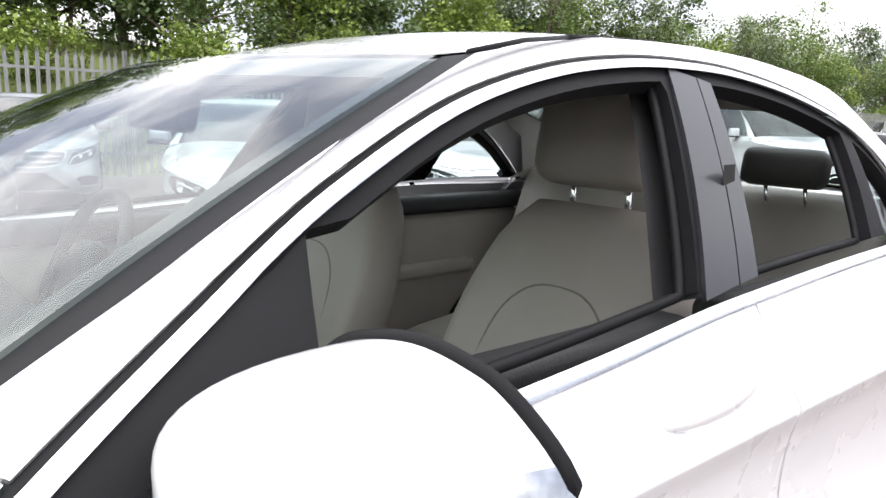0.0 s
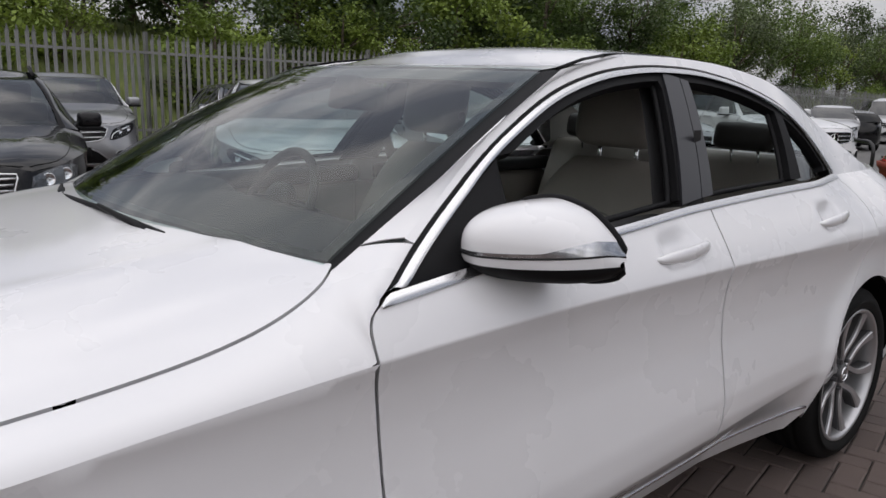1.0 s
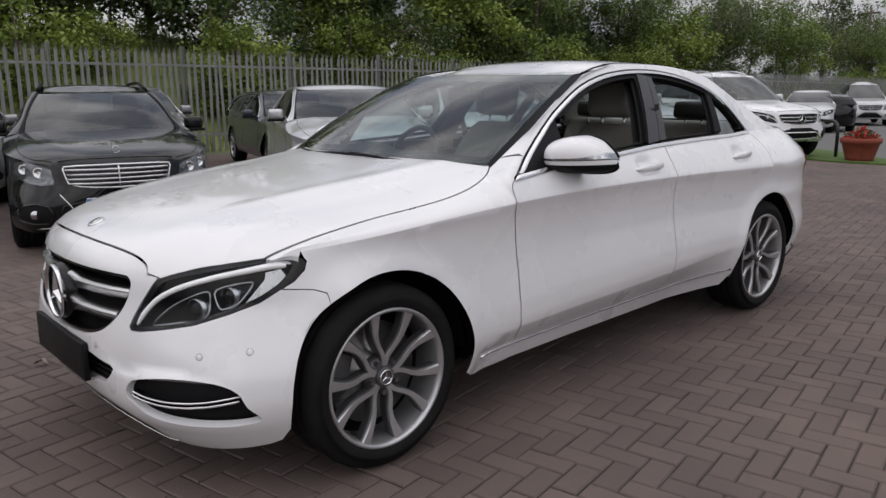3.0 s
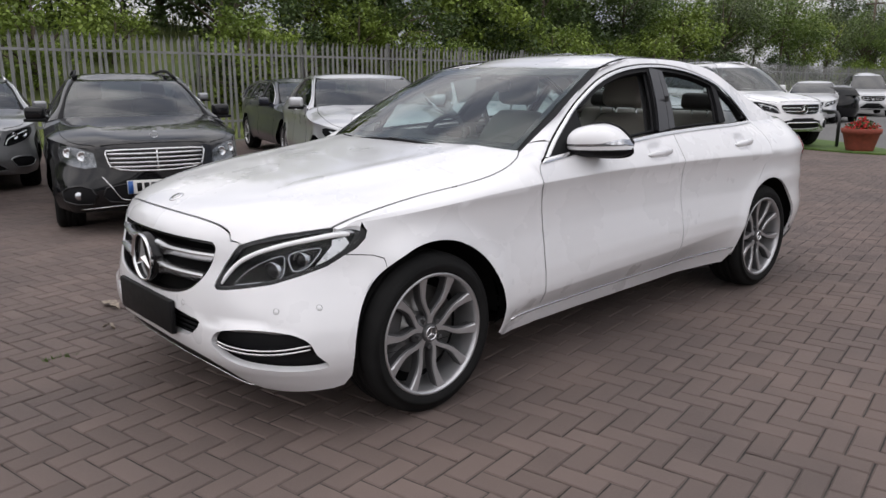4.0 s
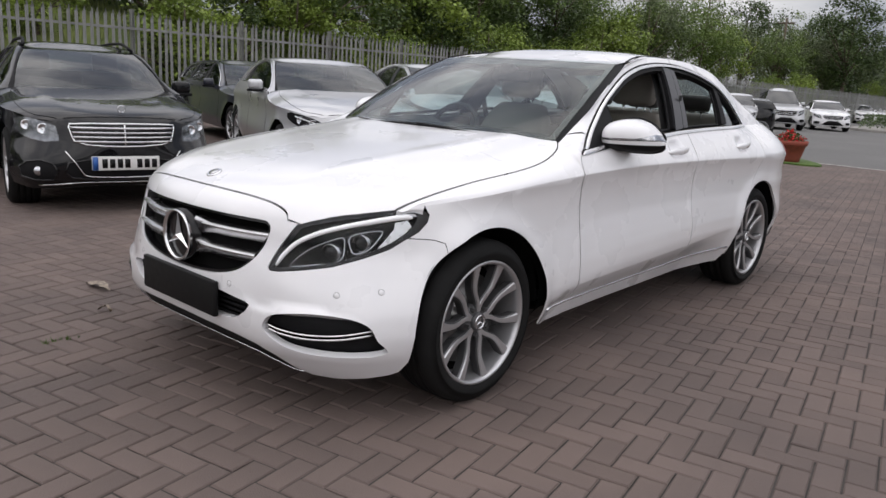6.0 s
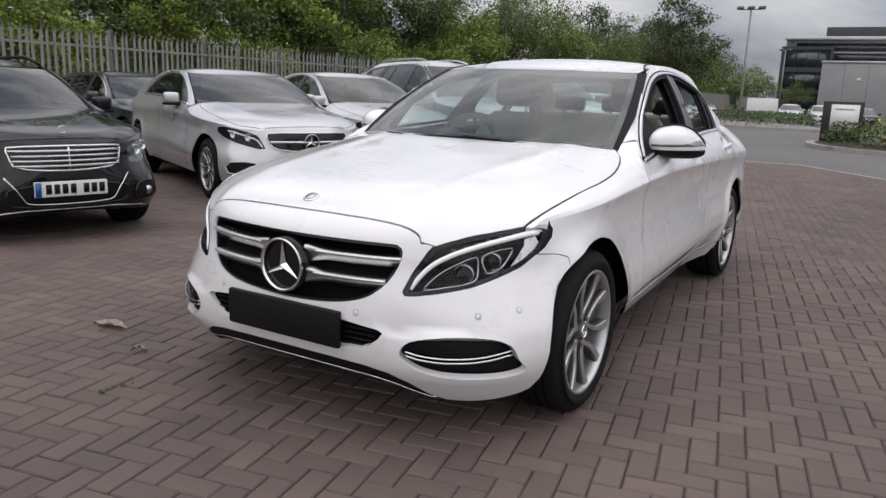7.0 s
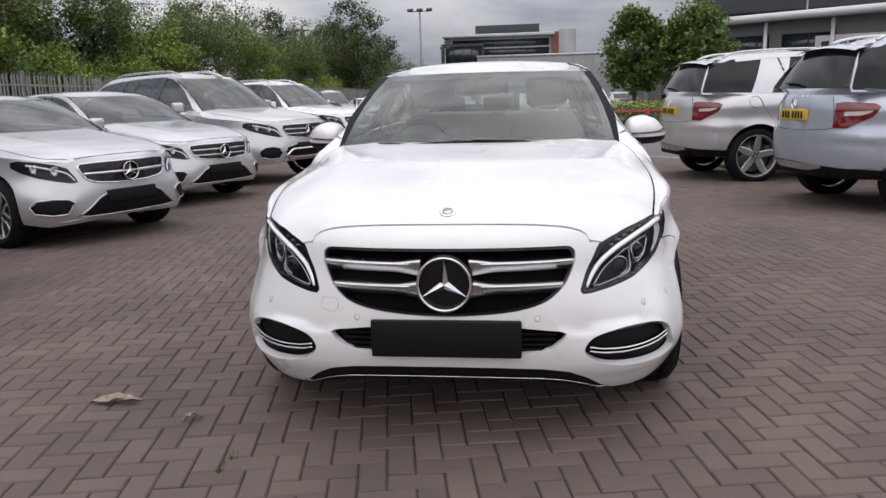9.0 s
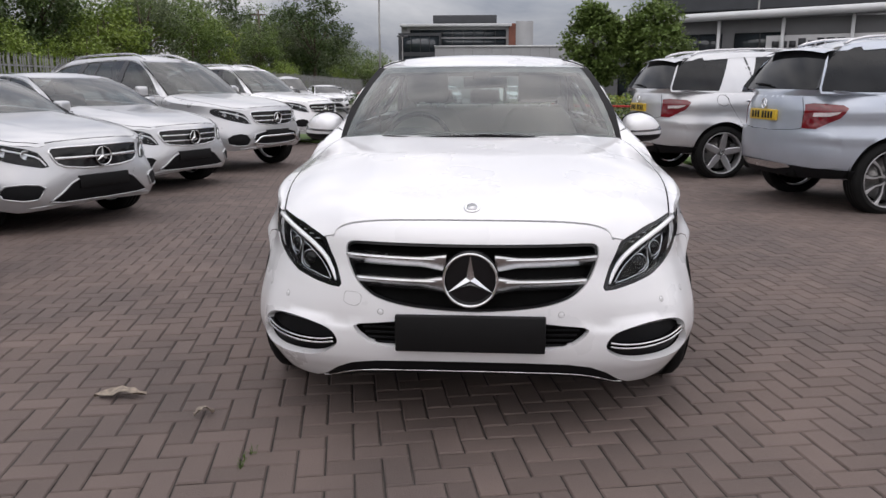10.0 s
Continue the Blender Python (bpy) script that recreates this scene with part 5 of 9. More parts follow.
# headlamps
for sg in (1, -1):
    hl = new("headlamp")
    hl.parent = car
    hl["label"] = "dark headlamp with a bright light strip"
    lq = tq(lamp, sg)
    panel("lamp_housing", LAMPDARK, hl, sheet(B.side, lq, step=.03, lip=-.052, lift=-.055, edge=.012))
    rim_o = [(x, min(z, .7915 if x < .797 else .784)) for x, z in grow(np.array(lamp), .003)]
    panel("lamp_rim", GLOSSBLACK, hl, sheet(B.side, tq(rim_o, sg), [tq([tuple(p) for p in grow(np.array(lamp), -.013)], sg)], step=.03, lip=.01, lift=-.003, edge=.012))
    guide = smooth_line([(.492, .582), (.510, .622), (.545, .664), (.60, .701), (.67, .731), (.73, .751), (.772, .763), (.789, .761)], 6)
    rad = list(np.interp(np.linspace(0, 1, len(guide)), [0, .1, .6, .9, 1], [.005, .0085, .0095, .0115, .006]))
    put("light_guide", tube_mesh("light_guide", [tuple(on(x, z, -.006) * (sg, 1, 1)) for x, z in guide], .008, 8, radii=rad), DRL, hl, "bright white light strip")
    patch = [(.784, .752), (.796, .730), (.791, .698), (.770, .670), (.748, .653), (.762, .690), (.768, .722), (.764, .744)]
    panel("lamp_reflector", LAMPBRIGHT, hl, sheet(B.side, tq(patch, sg), step=.02, lip=0, lift=-.007, edge=.012), label="bright outer reflector")
    bz1 = smooth_line([(.53, .588), (.565, .632), (.62, .668), (.665, .690), (.675, .655), (.668, .612), (.60, .596), (.55, .586)], 4, True)
    put("lamp_bezel", tube_mesh("lamp_bezel", [tuple(on(x, z, -.028) * (sg, 1, 1)) for x, z in bz1], .0032, 6, True), LAMPGREY, hl)
    bz2 = smooth_line([(.685, .695), (.742, .716), (.752, .700), (.738, .655), (.715, .638), (.695, .642)], 4, True)
    put("lamp_bezel", tube_mesh("lamp_bezel", [tuple(on(x, z, -.028) * (sg, 1, 1)) for x, z in bz2], .0036, 6, True), LAMPGREY, hl)
    for x, z, r in ((.64, .636, .034), (.714, .672, .030)):
        p = on(x, z, -.042) * (sg, 1, 1)
        lens = put("projector", revolve("projector", [(-.03, r * 1.1), (.006, r * 1.08), (.009, r * .96), (.002, r * .93)], 28, "z"), LAMPGREY, hl, m=Matrix.Translation(p) @ Vector((sg * .35, -1, 0)).normalized().to_track_quat("Z", "Y").to_matrix().to_4x4())
        put("projector_lens", revolve("projector_lens", [(0, r * .92), (.008, r * .75), (.013, r * .4), (.0145, 0)], 24, "z"), GLOSSBLACK, lens)
    for k in range(6):
        x0 = .60 + k * .028
        z0 = float(np.interp(x0, guide[:, 0], guide[:, 1])) + .016
        part("lamp_rib", box_bm(-.010, .010, -.003, .003, -.0035, .0035, .0012), LAMPGREY, hl, m=Matrix.Translation(on(x0, z0, -.030) * (sg, 1, 1)))
    panel("lamp_lens", CLEAR, hl, sheet(B.side, tq([tuple(p) for p in grow(np.array(lamp), -.004)], sg), step=.04, lip=0, lift=-.0015, edge=.02)).visible_shadow = False

# door mirrors
mx_top = curve_of([(.775, 1.036), (.795, 1.078), (.83, 1.102), (.88, 1.110), (.94, 1.095), (.985, 1.060), (1.012, 1.024), (1.020, 1.005)])
mx_bot = curve_of([(.775, .980), (.80, .963), (.87, .955), (.95, .958), (1.0, .971), (1.020, .992)])
mx_fr = curve_of([(.775, .965), (.788, .905), (.815, .868), (.855, .858), (.905, .880), (.955, .932), (.995, 1.000), (1.020, 1.078)])


def mirror_surf(p):
    """(x, turn 0..1 from the top rear edge over the front to the bottom rear edge)."""
    x, t = p[:, 0], np.clip(p[:, 1], 0, 1) * math.pi
    zt, zb, yf = mx_top(x), mx_bot(x), mx_fr(x)
    yr = 1.015 + (x - .775) * .34
    c, s = np.cos(t), np.sin(t)
    z = (zt + zb) / 2 + (zt - zb) / 2 * np.sign(c) * np.abs(c) ** .75
    y = yr - (yr - yf) * np.abs(s) ** .72
    return np.stack([x, y, z], 1)


def mirror_t(z_at):
    """Turn at which the skin has a given height, for each x."""
    def f(x):
        zt, zb = float(mx_top(x)), float(mx_bot(x))
        c = np.clip((z_at - (zt + zb) / 2) / ((zt - zb) / 2), -1, 1)
        c = np.sign(c) * abs(c) ** (1 / .75)
        return math.acos(c) / math.pi
    return f


for sg in (1, -1):
    mr = new("door_mirror")
    mr.parent = car
    mr["label"] = "white mirror housing with black base and turn signal"
    xs = np.linspace(.777, 1.019, 30)
    tl = mirror_t(.997)
    w = [(x, 0.0) for x in xs] + [(x, tl(x)) for x in xs[::-1]]
    def grid(x0f, fa, fb, n=14, off=0.0):
        V, F = [], []
        for x in x0f:
            a, b = fa(x), fb(x)
            for k in range(n + 1):
                V.append(mirror_surf(np.array([[x, a + (b - a) * k / n]]))[0])
        for i in range(len(x0f) - 1):
            for k in range(n):
                q = i * (n + 1) + k
                F.append((q, q + n + 1, q + n + 2, q + 1))
        c = np.array([.90, 1.02, 1.05])
        V = [v + (v - c) / np.linalg.norm(v - c) * off for v in V]
        return V, F
    fl = lambda sh: sh if sg > 0 else flipx(sh)
    panel("mirror_cap", WHITE, mr, fl(grid(np.concatenate([[.7755], xs, [1.0199]]), lambda x: 0.0, tl)), label="white mirror cap")
    panel("mirror_base", TRIM, mr, fl(grid(np.concatenate([[.7755], xs, [1.0199]]), tl, lambda x: 1.0)), label="black mirror base")
    # turn signal band
    xi = np.linspace(.812, 1.017, 28)
    za = lambda x: 1.018 + .004 * (x - .84) / .18
    zb2 = lambda x: za(x) + .005 + .020 * np.clip((x - .955) / .045, 0, 1) ** 1.2 * np.clip((1.03 - x) / .02, .45, 1) + .003 * (x - .84) / .18
    panel("turn_signal", LAMPGREY, mr, fl(grid(xi, lambda x: mirror_t(zb2(x))(x), lambda x: mirror_t(za(x))(x), 4, .0022)), label="clear turn signal strip")
    put("signal_edge", tube_mesh("signal_edge", [tuple(mirror_surf(np.array([[x, mirror_t(za(x) - .003)(x)]]))[0] * (sg, 1, 1)) for x in xi], .0022, 6), GLOSSBLACK, mr)
    # rear edge and glass
    edge_t = [mirror_surf(np.array([[x, 0.0]]))[0] for x in xs[:-1]] + [mirror_surf(np.array([[x, 1.0]]))[0] for x in xs[-2::-1]]
    put("mirror_rim", tube_mesh("mirror_rim", [tuple((p + (0, .004, 0)) * (sg, 1, 1)) for p in edge_t], .0075, 8, True), TRIM, mr)
    bm = bmesh.new()
    bm.faces.new([bm.verts.new(tuple((p * (sg, 1, 1)) + (0, .002, 0))) for p in edge_t])
    part("mirror_glass", bm, CHROME, mr, "mirror glass", smooth=False)
    # foot: from the triangle up to the housing
    ft = tube_mesh("mirror_foot", [(sg * .83, 1.00, .985), (sg * .855, 1.01, .988), (sg * .885, 1.02, .993), (sg * .92, 1.025, 1.0)], .022, 10, radii=[.030, .026, .022, .020])
    put("mirror_foot", ft, TRIM, mr)

# door handles
for sg in (1, -1):
    for y0, y1 in ((1.432, 1.666), (2.340, 2.575)):
        zc = .941
        V, F = [], []
        K = 18
        for i in range(K + 1):
            t = i / K
            y = y0 + (y1 - y0) * t
            base = B.at_side(y0, zc)[0] * (1 - t) + B.at_side(y1, zc)[0] * t
            lift = .024 * math.sin(math.pi * min(1, max(0, t))) ** .5
            h = .0125 * (1 - abs(2 * t - 1) ** 4) + .0055 * t + .003
            cz = zc - .006 + .012 * t
            for k in range(8):
                a = 2 * math.pi * k / 8
                V.append((sg * (base - .006 + lift + .009 * math.cos(a)), y, cz + h * math.sin(a)))
        for i in range(K):
            for k in range(8):
                l = (k + 1) % 8
                F.append((i * 8 + k, i * 8 + l, (i + 1) * 8 + l, (i + 1) * 8 + k) if sg < 0 else (i * 8 + k, (i + 1) * 8 + k, (i + 1) * 8 + l, i * 8 + l))
        F += [tuple(range(8)), tuple(K * 8 + k for k in range(8))]
        put("door_handle", mesh_of("door_handle", V, F), WHITE, car, "body-coloured door handle")

# cowl and wipers
ck = [bonnet_surf(np.array([[x, .60 - (.60 - .515) * (1 - (abs(x) / .7) ** 2)]]))[0] for x in np.linspace(-.70, .70, 25)]
cw = [scr(np.array([[u, .02]]))[0] for u in np.linspace(-1, 1, 25)]
st = strip([p - (0, .03, .03) for p in ck], [p + (0, .0, .0) for p in cw], 0, 2)
panel("cowl", TRIM, car, st, label="black cowl below the windscreen")
for x0, x1, v in ((.36, -.30, -.022), (-.28, -.64, -.026)):
    pts = [scr(np.array([[(x0 + (x1 - x0) * t) / .68, v + .016 * math.sin(math.pi * t)]]))[0] + (0, -.014, .002) for t in np.linspace(0, 1, 12)]
    wp = new("wiper")
    wp.parent = car
    put("wiper_blade", tube_mesh("wiper_blade", [tuple(p) for p in pts], .007, 6), TRIM, wp)
    base = np.array(pts[0]) + (0.02, -.015, -.016)
    mid = np.array(pts[6])
    put("wiper_arm", tube_mesh("wiper_arm", [tuple(base), tuple((base + mid) / 2 + (0, -.005, .012)), tuple(mid + (0, -.004, .008))], .010, 6, radii=[.011, .008, .005]), TRIM, wp)

# cabin of the saloon
def pillow(w, d, h, bevel=.05, n=3, bm=None, m=None):
    b = bmesh.new()
    bmesh.ops.create_cube(b, size=1.0, matrix=Matrix.Diagonal((w, d, h, 1)))
    bmesh.ops.bevel(b, geom=b.edges[:], offset=bevel, segments=n, affect="EDGES", profile=.6)
    return b


def front_seat(x):
    st = new("front_seat")
    st.parent = car
    st["label"] = "beige leather front seat with headrest on two steel rods"
    part("seat_cushion", pillow(.52, .52, .18, .07, 4), BEIGE, st, m=pose(x, 1.52, .50, 8))
    # backrest: a rounded slab, waisted at the top
    V, F = [], []
    K, N = 14, 24
    for i in range(K + 1):
        t = i / K
        w = .265 + .010 * math.sin(math.pi * t) - .075 * max(0, (t - .55) / .45) ** 1.8
        d = .085 - .025 * t
        if t > .9:
            w *= 1 - 1.1 * (t - .9)
            d *= 1 - 4 * (t - .9)
        if t < .08:
            d *= .75
        y, z = 1.74 + .235 * t, .50 + .60 * t
        for k in range(N):
            a = 2 * math.pi * k / N
            c, s = math.cos(a), math.sin(a)
            px = w * math.copysign(abs(c) ** .45, c)
            py = d * math.copysign(abs(s) ** .7, s)
            wing = -.045 * max(0, abs(px) / w - .62) / .38 * (1 if s < 0 else 0) * min(1, 1.6 * (1 - t) + .2)
            V.append((x + px, y + py + wing, z - py * .3))
    for i in range(K):
        for k in range(N):
            l = (k + 1) % N
            F.append((i * N + k, i * N + l, (i + 1) * N + l, (i + 1) * N + k))
    F += [tuple(range(N))[::-1], tuple(K * N + k for k in range(N))]
    put("backrest", mesh_of("backrest", V, F), BEIGE, st, "beige leather backrest")
    seam = smooth_line([(-.16, .56), (-.165, .72), (-.14, .85), (-.08, .915), (0, .93), (.08, .915), (.14, .85), (.165, .72), (.16, .56)], 4)
    put("backrest_seam", tube_mesh("backrest_seam", [(x + u, 1.74 + .235 * (z - .5) / .6 - .086 + .025 * (z - .5) / .6 + .004, z + .02) for u, z in seam], .0035, 6), BEIGEDARK, st)
    part("headrest", pillow(.275, .12, .215, .058, 4), BEIGE, st, "beige leather headrest", m=pose(x, 1.945, 1.252, -10))
    part("headrest_button", cyl_bm(.016, .01, 20, pose(0, 0, 0, 0, 90)), BEIGEDARK, st, m=pose(x + .136, 1.95, 1.215))
    for u in (-.07, .07):
        put("headrest_rod", tube_mesh("headrest_rod", [(x + u, 1.960, 1.05), (x + u, 1.950, 1.18)], .007, 8), CHROME, st)
        part("rod_collar", pillow(.045, .035, .014, .005, 2), BEIGEDARK, st, m=pose(x + u, 1.957, 1.098))
    return st


front_seat(.37)
front_seat(-.37).location = (0, -.12, 0)
# rear bench
part("rear_bench", pillow(1.26, .50, .20, .07, 4), BEIGE, car, "beige leather rear bench", m=pose(0, 2.46, .50, 6))
part("rear_backrest", pillow(1.26, .16, .66, .06, 4), BEIGE, car, m=pose(0, 2.76, .78, -22))
for x in (.37, 0, -.37):
    part("rear_headrest", pillow(.23, .085, .105, .036, 4), GREYHEAD, car, "dark grey rear headrest", m=pose(x, 2.765, 1.165, -10))
    for u in (-.055, .055):
        put("headrest_rod", tube_mesh("headrest_rod", [(x + u, 2.80, 1.02), (x + u, 2.775, 1.13)], .006, 8), CHROME, car)
part("parcel_shelf", box_bm(-.62, .62, 2.86, 3.36, 1.018, 1.034, .005), DASH, car)
# dashboard with hood, steering wheel, inside mirror
V, F = [], []
prof = [(.60, .985), (.72, 1.000), (.84, 1.012), (.93, 1.000), (.985, .955), (1.00, .88), (.97, .76), (.99, .64), (1.0, .50)]
us = np.linspace(-1, 1, 21)
for u in us:
    for y, z in prof:
        V.append((u * (.66 + .10 * min(1, (y - .6) / .35)), y + .05 * u * u, z - .015 * u * u + (.028 if -.66 < u < -.36 and .8 < y < .97 else 0)))
for i in range(20):
    for j in range(len(prof) - 1):
        a = i * len(prof) + j
        F.append((a, a + len(prof), a + len(prof) + 1, a + 1))
panel("dashboard", DASH, car, (V, F), label="black dashboard")
part("dash_trim", box_bm(-.70, .70, .995, 1.01, .80, .86, .006), BEIGEDARK, car)
sw = new("steering_wheel")
sw.parent, sw.matrix_basis = car, pose(-.37, 1.155, .925, 65)
ringp = [(.185 * math.cos(a), .185 * math.sin(a), 0) for a in np.linspace(0, 2 * math.pi, 48, endpoint=False)]
put("wheel_ring", tube_mesh("wheel_ring", ringp, .015, 10, True), DASH, sw, "black leather wheel rim")
part("wheel_boss", cyl_bm(.075, .05, 28, bevel=.012), DASH, sw)
for a in (0, 180, 270):
    part("wheel_spoke", box_bm(.05, .18, -.02, .02, -.012, .006, .006), SATIN if a == 270 else DASH, sw, m=pose(0, 0, 0, 0, 0, a))
put("steering_column", tube_mesh("steering_column", [(0, 0, -.03), (0, 0, -.2)], .04, 14), DASH, sw)
part("inside_mirror", pillow(.25, .03, .065, .014, 3), TRIM, car, "black inside mirror", m=pose(.02, 1.19, 1.275, -12))
part("sensor_housing", pillow(.10, .07, .05, .016, 3), TRIM, car, m=pose(.0, 1.19, 1.305, -30))
# door cards, sills, inner pillars, lining
for sg in (1, -1):
    for y0, y1 in ((.72, 1.70), (1.81, 2.86)):
        part("door_card", box_bm(-.035, .035, y0, y1, .34, .935, .02), BEIGE, car, "beige leather door card", m=pose(sg * .735, 0, 0))
        part("door_card_top", box_bm(-.04, .04, y0, y1, .938, 1.00, .016), DASH, car, m=pose(sg * .715, 0, 0))
        part("arm_rest", pillow(.07, .42, .05, .02, 3), BEIGE, car, m=pose(sg * .695, (y0 + y1) / 2 + .05, .74))
    part("pillar_foot", box_bm(-.03, .03, 1.695, 1.815, .34, .93, .012), BEIGE, car, m=pose(sg * .735, 0, 0))
    # belts
    st = strip([(sg * .72, 1.80, 1.22), (sg * .70, 1.86, 1.00), (sg * .66, 1.78, .62)], [(sg * .715, 1.845, 1.22), (sg * .695, 1.905, 1.00), (sg * .655, 1.825, .62)], 0, 1)
    panel("seat_belt", BELT, car, st, label="black seat belt")
    A = [(sg * (float(B.glass_side(np.array([[y, z]]))[0][0]) - .085), y, z) for y, z in [(1.629, 1.02), (1.691, 1.15), (1.764, 1.28), (1.811, 1.36)]]
    C2 = [(sg * (float(B.glass_side(np.array([[y, z]]))[0][0]) - .055), y, z) for y, z in [(1.841, 1.02), (1.875, 1.15), (1.918, 1.28), (1.954, 1.36)]]
    panel("pillar_lining", DASH, car, strip(A, C2, 0, 2))
    q = [(y, z) for y, z in [(2.761, 1.055), (2.805, 1.08), (2.729, 1.21), (2.529, 1.318), (2.707, 1.29), (2.894, 1.225), (3.081, 1.15), (3.247, 1.07)]]
    panel("rear_pillar_lining", LINING, car, sheet(lambda p: B.glass_side(p) - (.045, 0, 0), q, step=.06, lip=0, mirror=sg < 0))
V, F = [], []
for j in range(13):
    for i in range(13):
        u, v = -1 + i / 6, j / 12
        y = 1.30 + (2.64 - 1.30) * v
        yy = y
        V.append((u * (rail_x(min(max(y, 1.45), 2.55)) - .03), yy, float(B.rail(min(max(y, 1.30), 2.62))) - .022 + .016 * (1 - abs(u) ** 2.4)))
for j in range(12):
    for i in range(12):
        a = j * 13 + i
        F.append((a, a + 13, a + 14, a + 1))
panel("roof_lining", LINING, car, (V, F), label="pale cloth roof lining")
part("cabin_floor", box_bm(-.76, .76, .55, 2.60, .29, .32), DASH, car)
part("bulkhead", box_bm(-.78, .78, .60, .64, .30, .97, .01), CAVITY, car)
part("centre_console", box_bm(-.13, .13, 1.0, 2.0, .32, .66, .04), DASH, car)


# ---- parked cars ----
def gz(x, y):
    """The lot falls away gently all round the middle."""
    return -.0108 * max(0.0, math.hypot(x - .8, y + 1.5) - 4)


def placed(x, y, heading, nose=0.0):
    """A car's pose from the middle of its front axle (or its nose) and the way it heads."""
    c, s = math.cos(radians(heading)), math.sin(radians(heading))
    x, y = x - nose * c, y - nose * s
    return pose(x, y, gz(x, y), 0, 0, 90 + heading)


def remap(s, zf, yk=1.0, xk=1.0, **over):
    """Another car's shape out of one: heights by zf, lengths by yk, widths by xk."""
    o = dict(s)
    for k in ("nose", "tail"):
        o[k] = [(zf(z), y * yk) for z, y in s[k]]
    o["n"] = [(zf(z), v) for z, v in s["n"]]
    o["crease_x"] = [(y * yk, x * xk) for y, x in s["crease_x"]]
    for k in ("crease_z", "deck", "shoulder", "belt", "rail", "dlo", "boot"):
        o[k] = [(y * yk, zf(z)) for y, z in s[k]]
    zc = .84
    o["under"] = [((zf(zc) - zf(zc - d)), v) for d, v in s["under"]]
    for k in ("screen", "back"):
        w = dict(s[k])
        for e in ("base", "top"):
            w[e] = (w[e][0] * xk, w[e][1] * yk, zf(w[e][2]))
        o[k] = w
    o["y1"], o["y2"], o["zref"] = s["y1"] * yk, s["y2"] * yk, zf(s["zref"])
    o["axles"] = tuple(a * yk for a in s["axles"])
    o["dents"] = ()
    o.pop("bulge", None)
    for k in ("low_crease", "roll", "fender", "wing"):
        o.pop(k, None)
    o["zf"], o["yk"], o["xk"] = zf, yk, xk
    o.update(over)
    return o


lin = lambda pts: (lambda z: float(np.interp(z, [p[0] for p in pts], [p[1] for p in pts])) if pts[0][0] <= z <= pts[-1][0] else (pts[0][1] + z - pts[0][0] if z < pts[0][0] else pts[-1][1] + z - pts[-1][0]))
Z_E = lin([(0.15, .16), (.5, .52), (.8, .825), (1.03, 1.05), (1.42, 1.440)])
Z_COUPE = lin([(0.15, .155), (.5, .52), (.8, .82), (1.03, 1.035), (1.42, 1.375)])
Z_SUV = lin([(0.15, .30), (.245, .37), (.5, .66), (.8, .985), (1.0, 1.155), (1.03, 1.185), (1.42, 1.745)])
Z_EST = lin([(0.15, .150), (.5, .490), (.8, .790), (1.0, .955), (1.03, .975), (1.42, 1.345)])
WAGON = dict(
    rail=[(0.641, 0.968), (0.898, 1.11), (1.097, 1.238), (1.302, 1.335), (1.517, 1.395), (1.726, 1.42), (1.933, 1.428), (2.335, 1.424), (2.74, 1.412), (3.138, 1.392), (3.2, 1.375), (3.4, 1.34), (3.55, 1.27), (3.66, 1.16), (3.72, 1.06)],
    dlo=[(0.682, 0.974), (0.814, 1.046), (0.946, 1.124), (1.092, 1.214), (1.294, 1.304), (1.508, 1.362), (1.717, 1.388), (1.903, 1.394), (2.225, 1.39), (2.525, 1.38), (2.927, 1.358), (3.218, 1.325), (3.384, 1.27), (3.479, 1.15), (3.503, 1.05)],
    back=dict(base=(.64, 3.70, 1.06), top=(.575, 3.40, 1.335), bow=(.10, .07), rise=(.0, .03)),
    boot=[(3.6, 1.06), (3.8, 1.055), (3.86, 1.0)],
    belt=[(.3, .93), (.655, .972), (1.0, .990), (1.7, 1.020), (2.7, 1.042), (3.5, 1.050)])
C_WAGON = dict(C_SALOON, **WAGON)
SP_E = remap(C_SALOON, Z_E, 1.03, 1.022)
SP_COUPE = remap(C_SALOON, Z_COUPE, 1.005, 1.0)
SP_EST = remap(C_WAGON, Z_EST, .975, .952, gh=(.50, .50))
SP_EST["screen"] = dict(SP_EST["screen"], top=(.515, 1.30, Z_EST(1.362)))
SP_EST["back"] = dict(SP_EST["back"], top=(.51, 3.34, Z_EST(1.335)))
SP_SUV = remap(C_WAGON, Z_SUV, 1.02, 1.055, wz=.375, wr=.378, arch=.432, flare=.02, crown=.03)
for sp_ in (SP_E, SP_COUPE, SP_SUV):
    # broader screens between slim pillars
    w = sp_["screen"]
    sp_["screen"] = dict(w, base=(w["base"][0] * 1.045, w["base"][1], w["base"][2]), top=(w["top"][0] * 1.06, w["top"][1], w["top"][2]))
SUV_BACK = dict(SP_SUV, flare=.034)
SUV_BACK["rail"] = [(y, z) for y, z in SP_SUV["rail"]][:11] + [(3.38, 1.675), (3.55, 1.60), (3.70, 1.42), (3.79, 1.27)]
SUV_BACK["dlo"] = [(y, z) for y, z in SP_SUV["dlo"]][:11] + [(3.25, 1.645), (3.46, 1.60), (3.62, 1.49), (3.72, 1.31), (3.73, 1.225)]
SUV_BACK["back"] = dict(base=(.68, 3.78, 1.25), top=(.60, 3.50, 1.62), bow=(.06, .05), rise=(.0, .05))

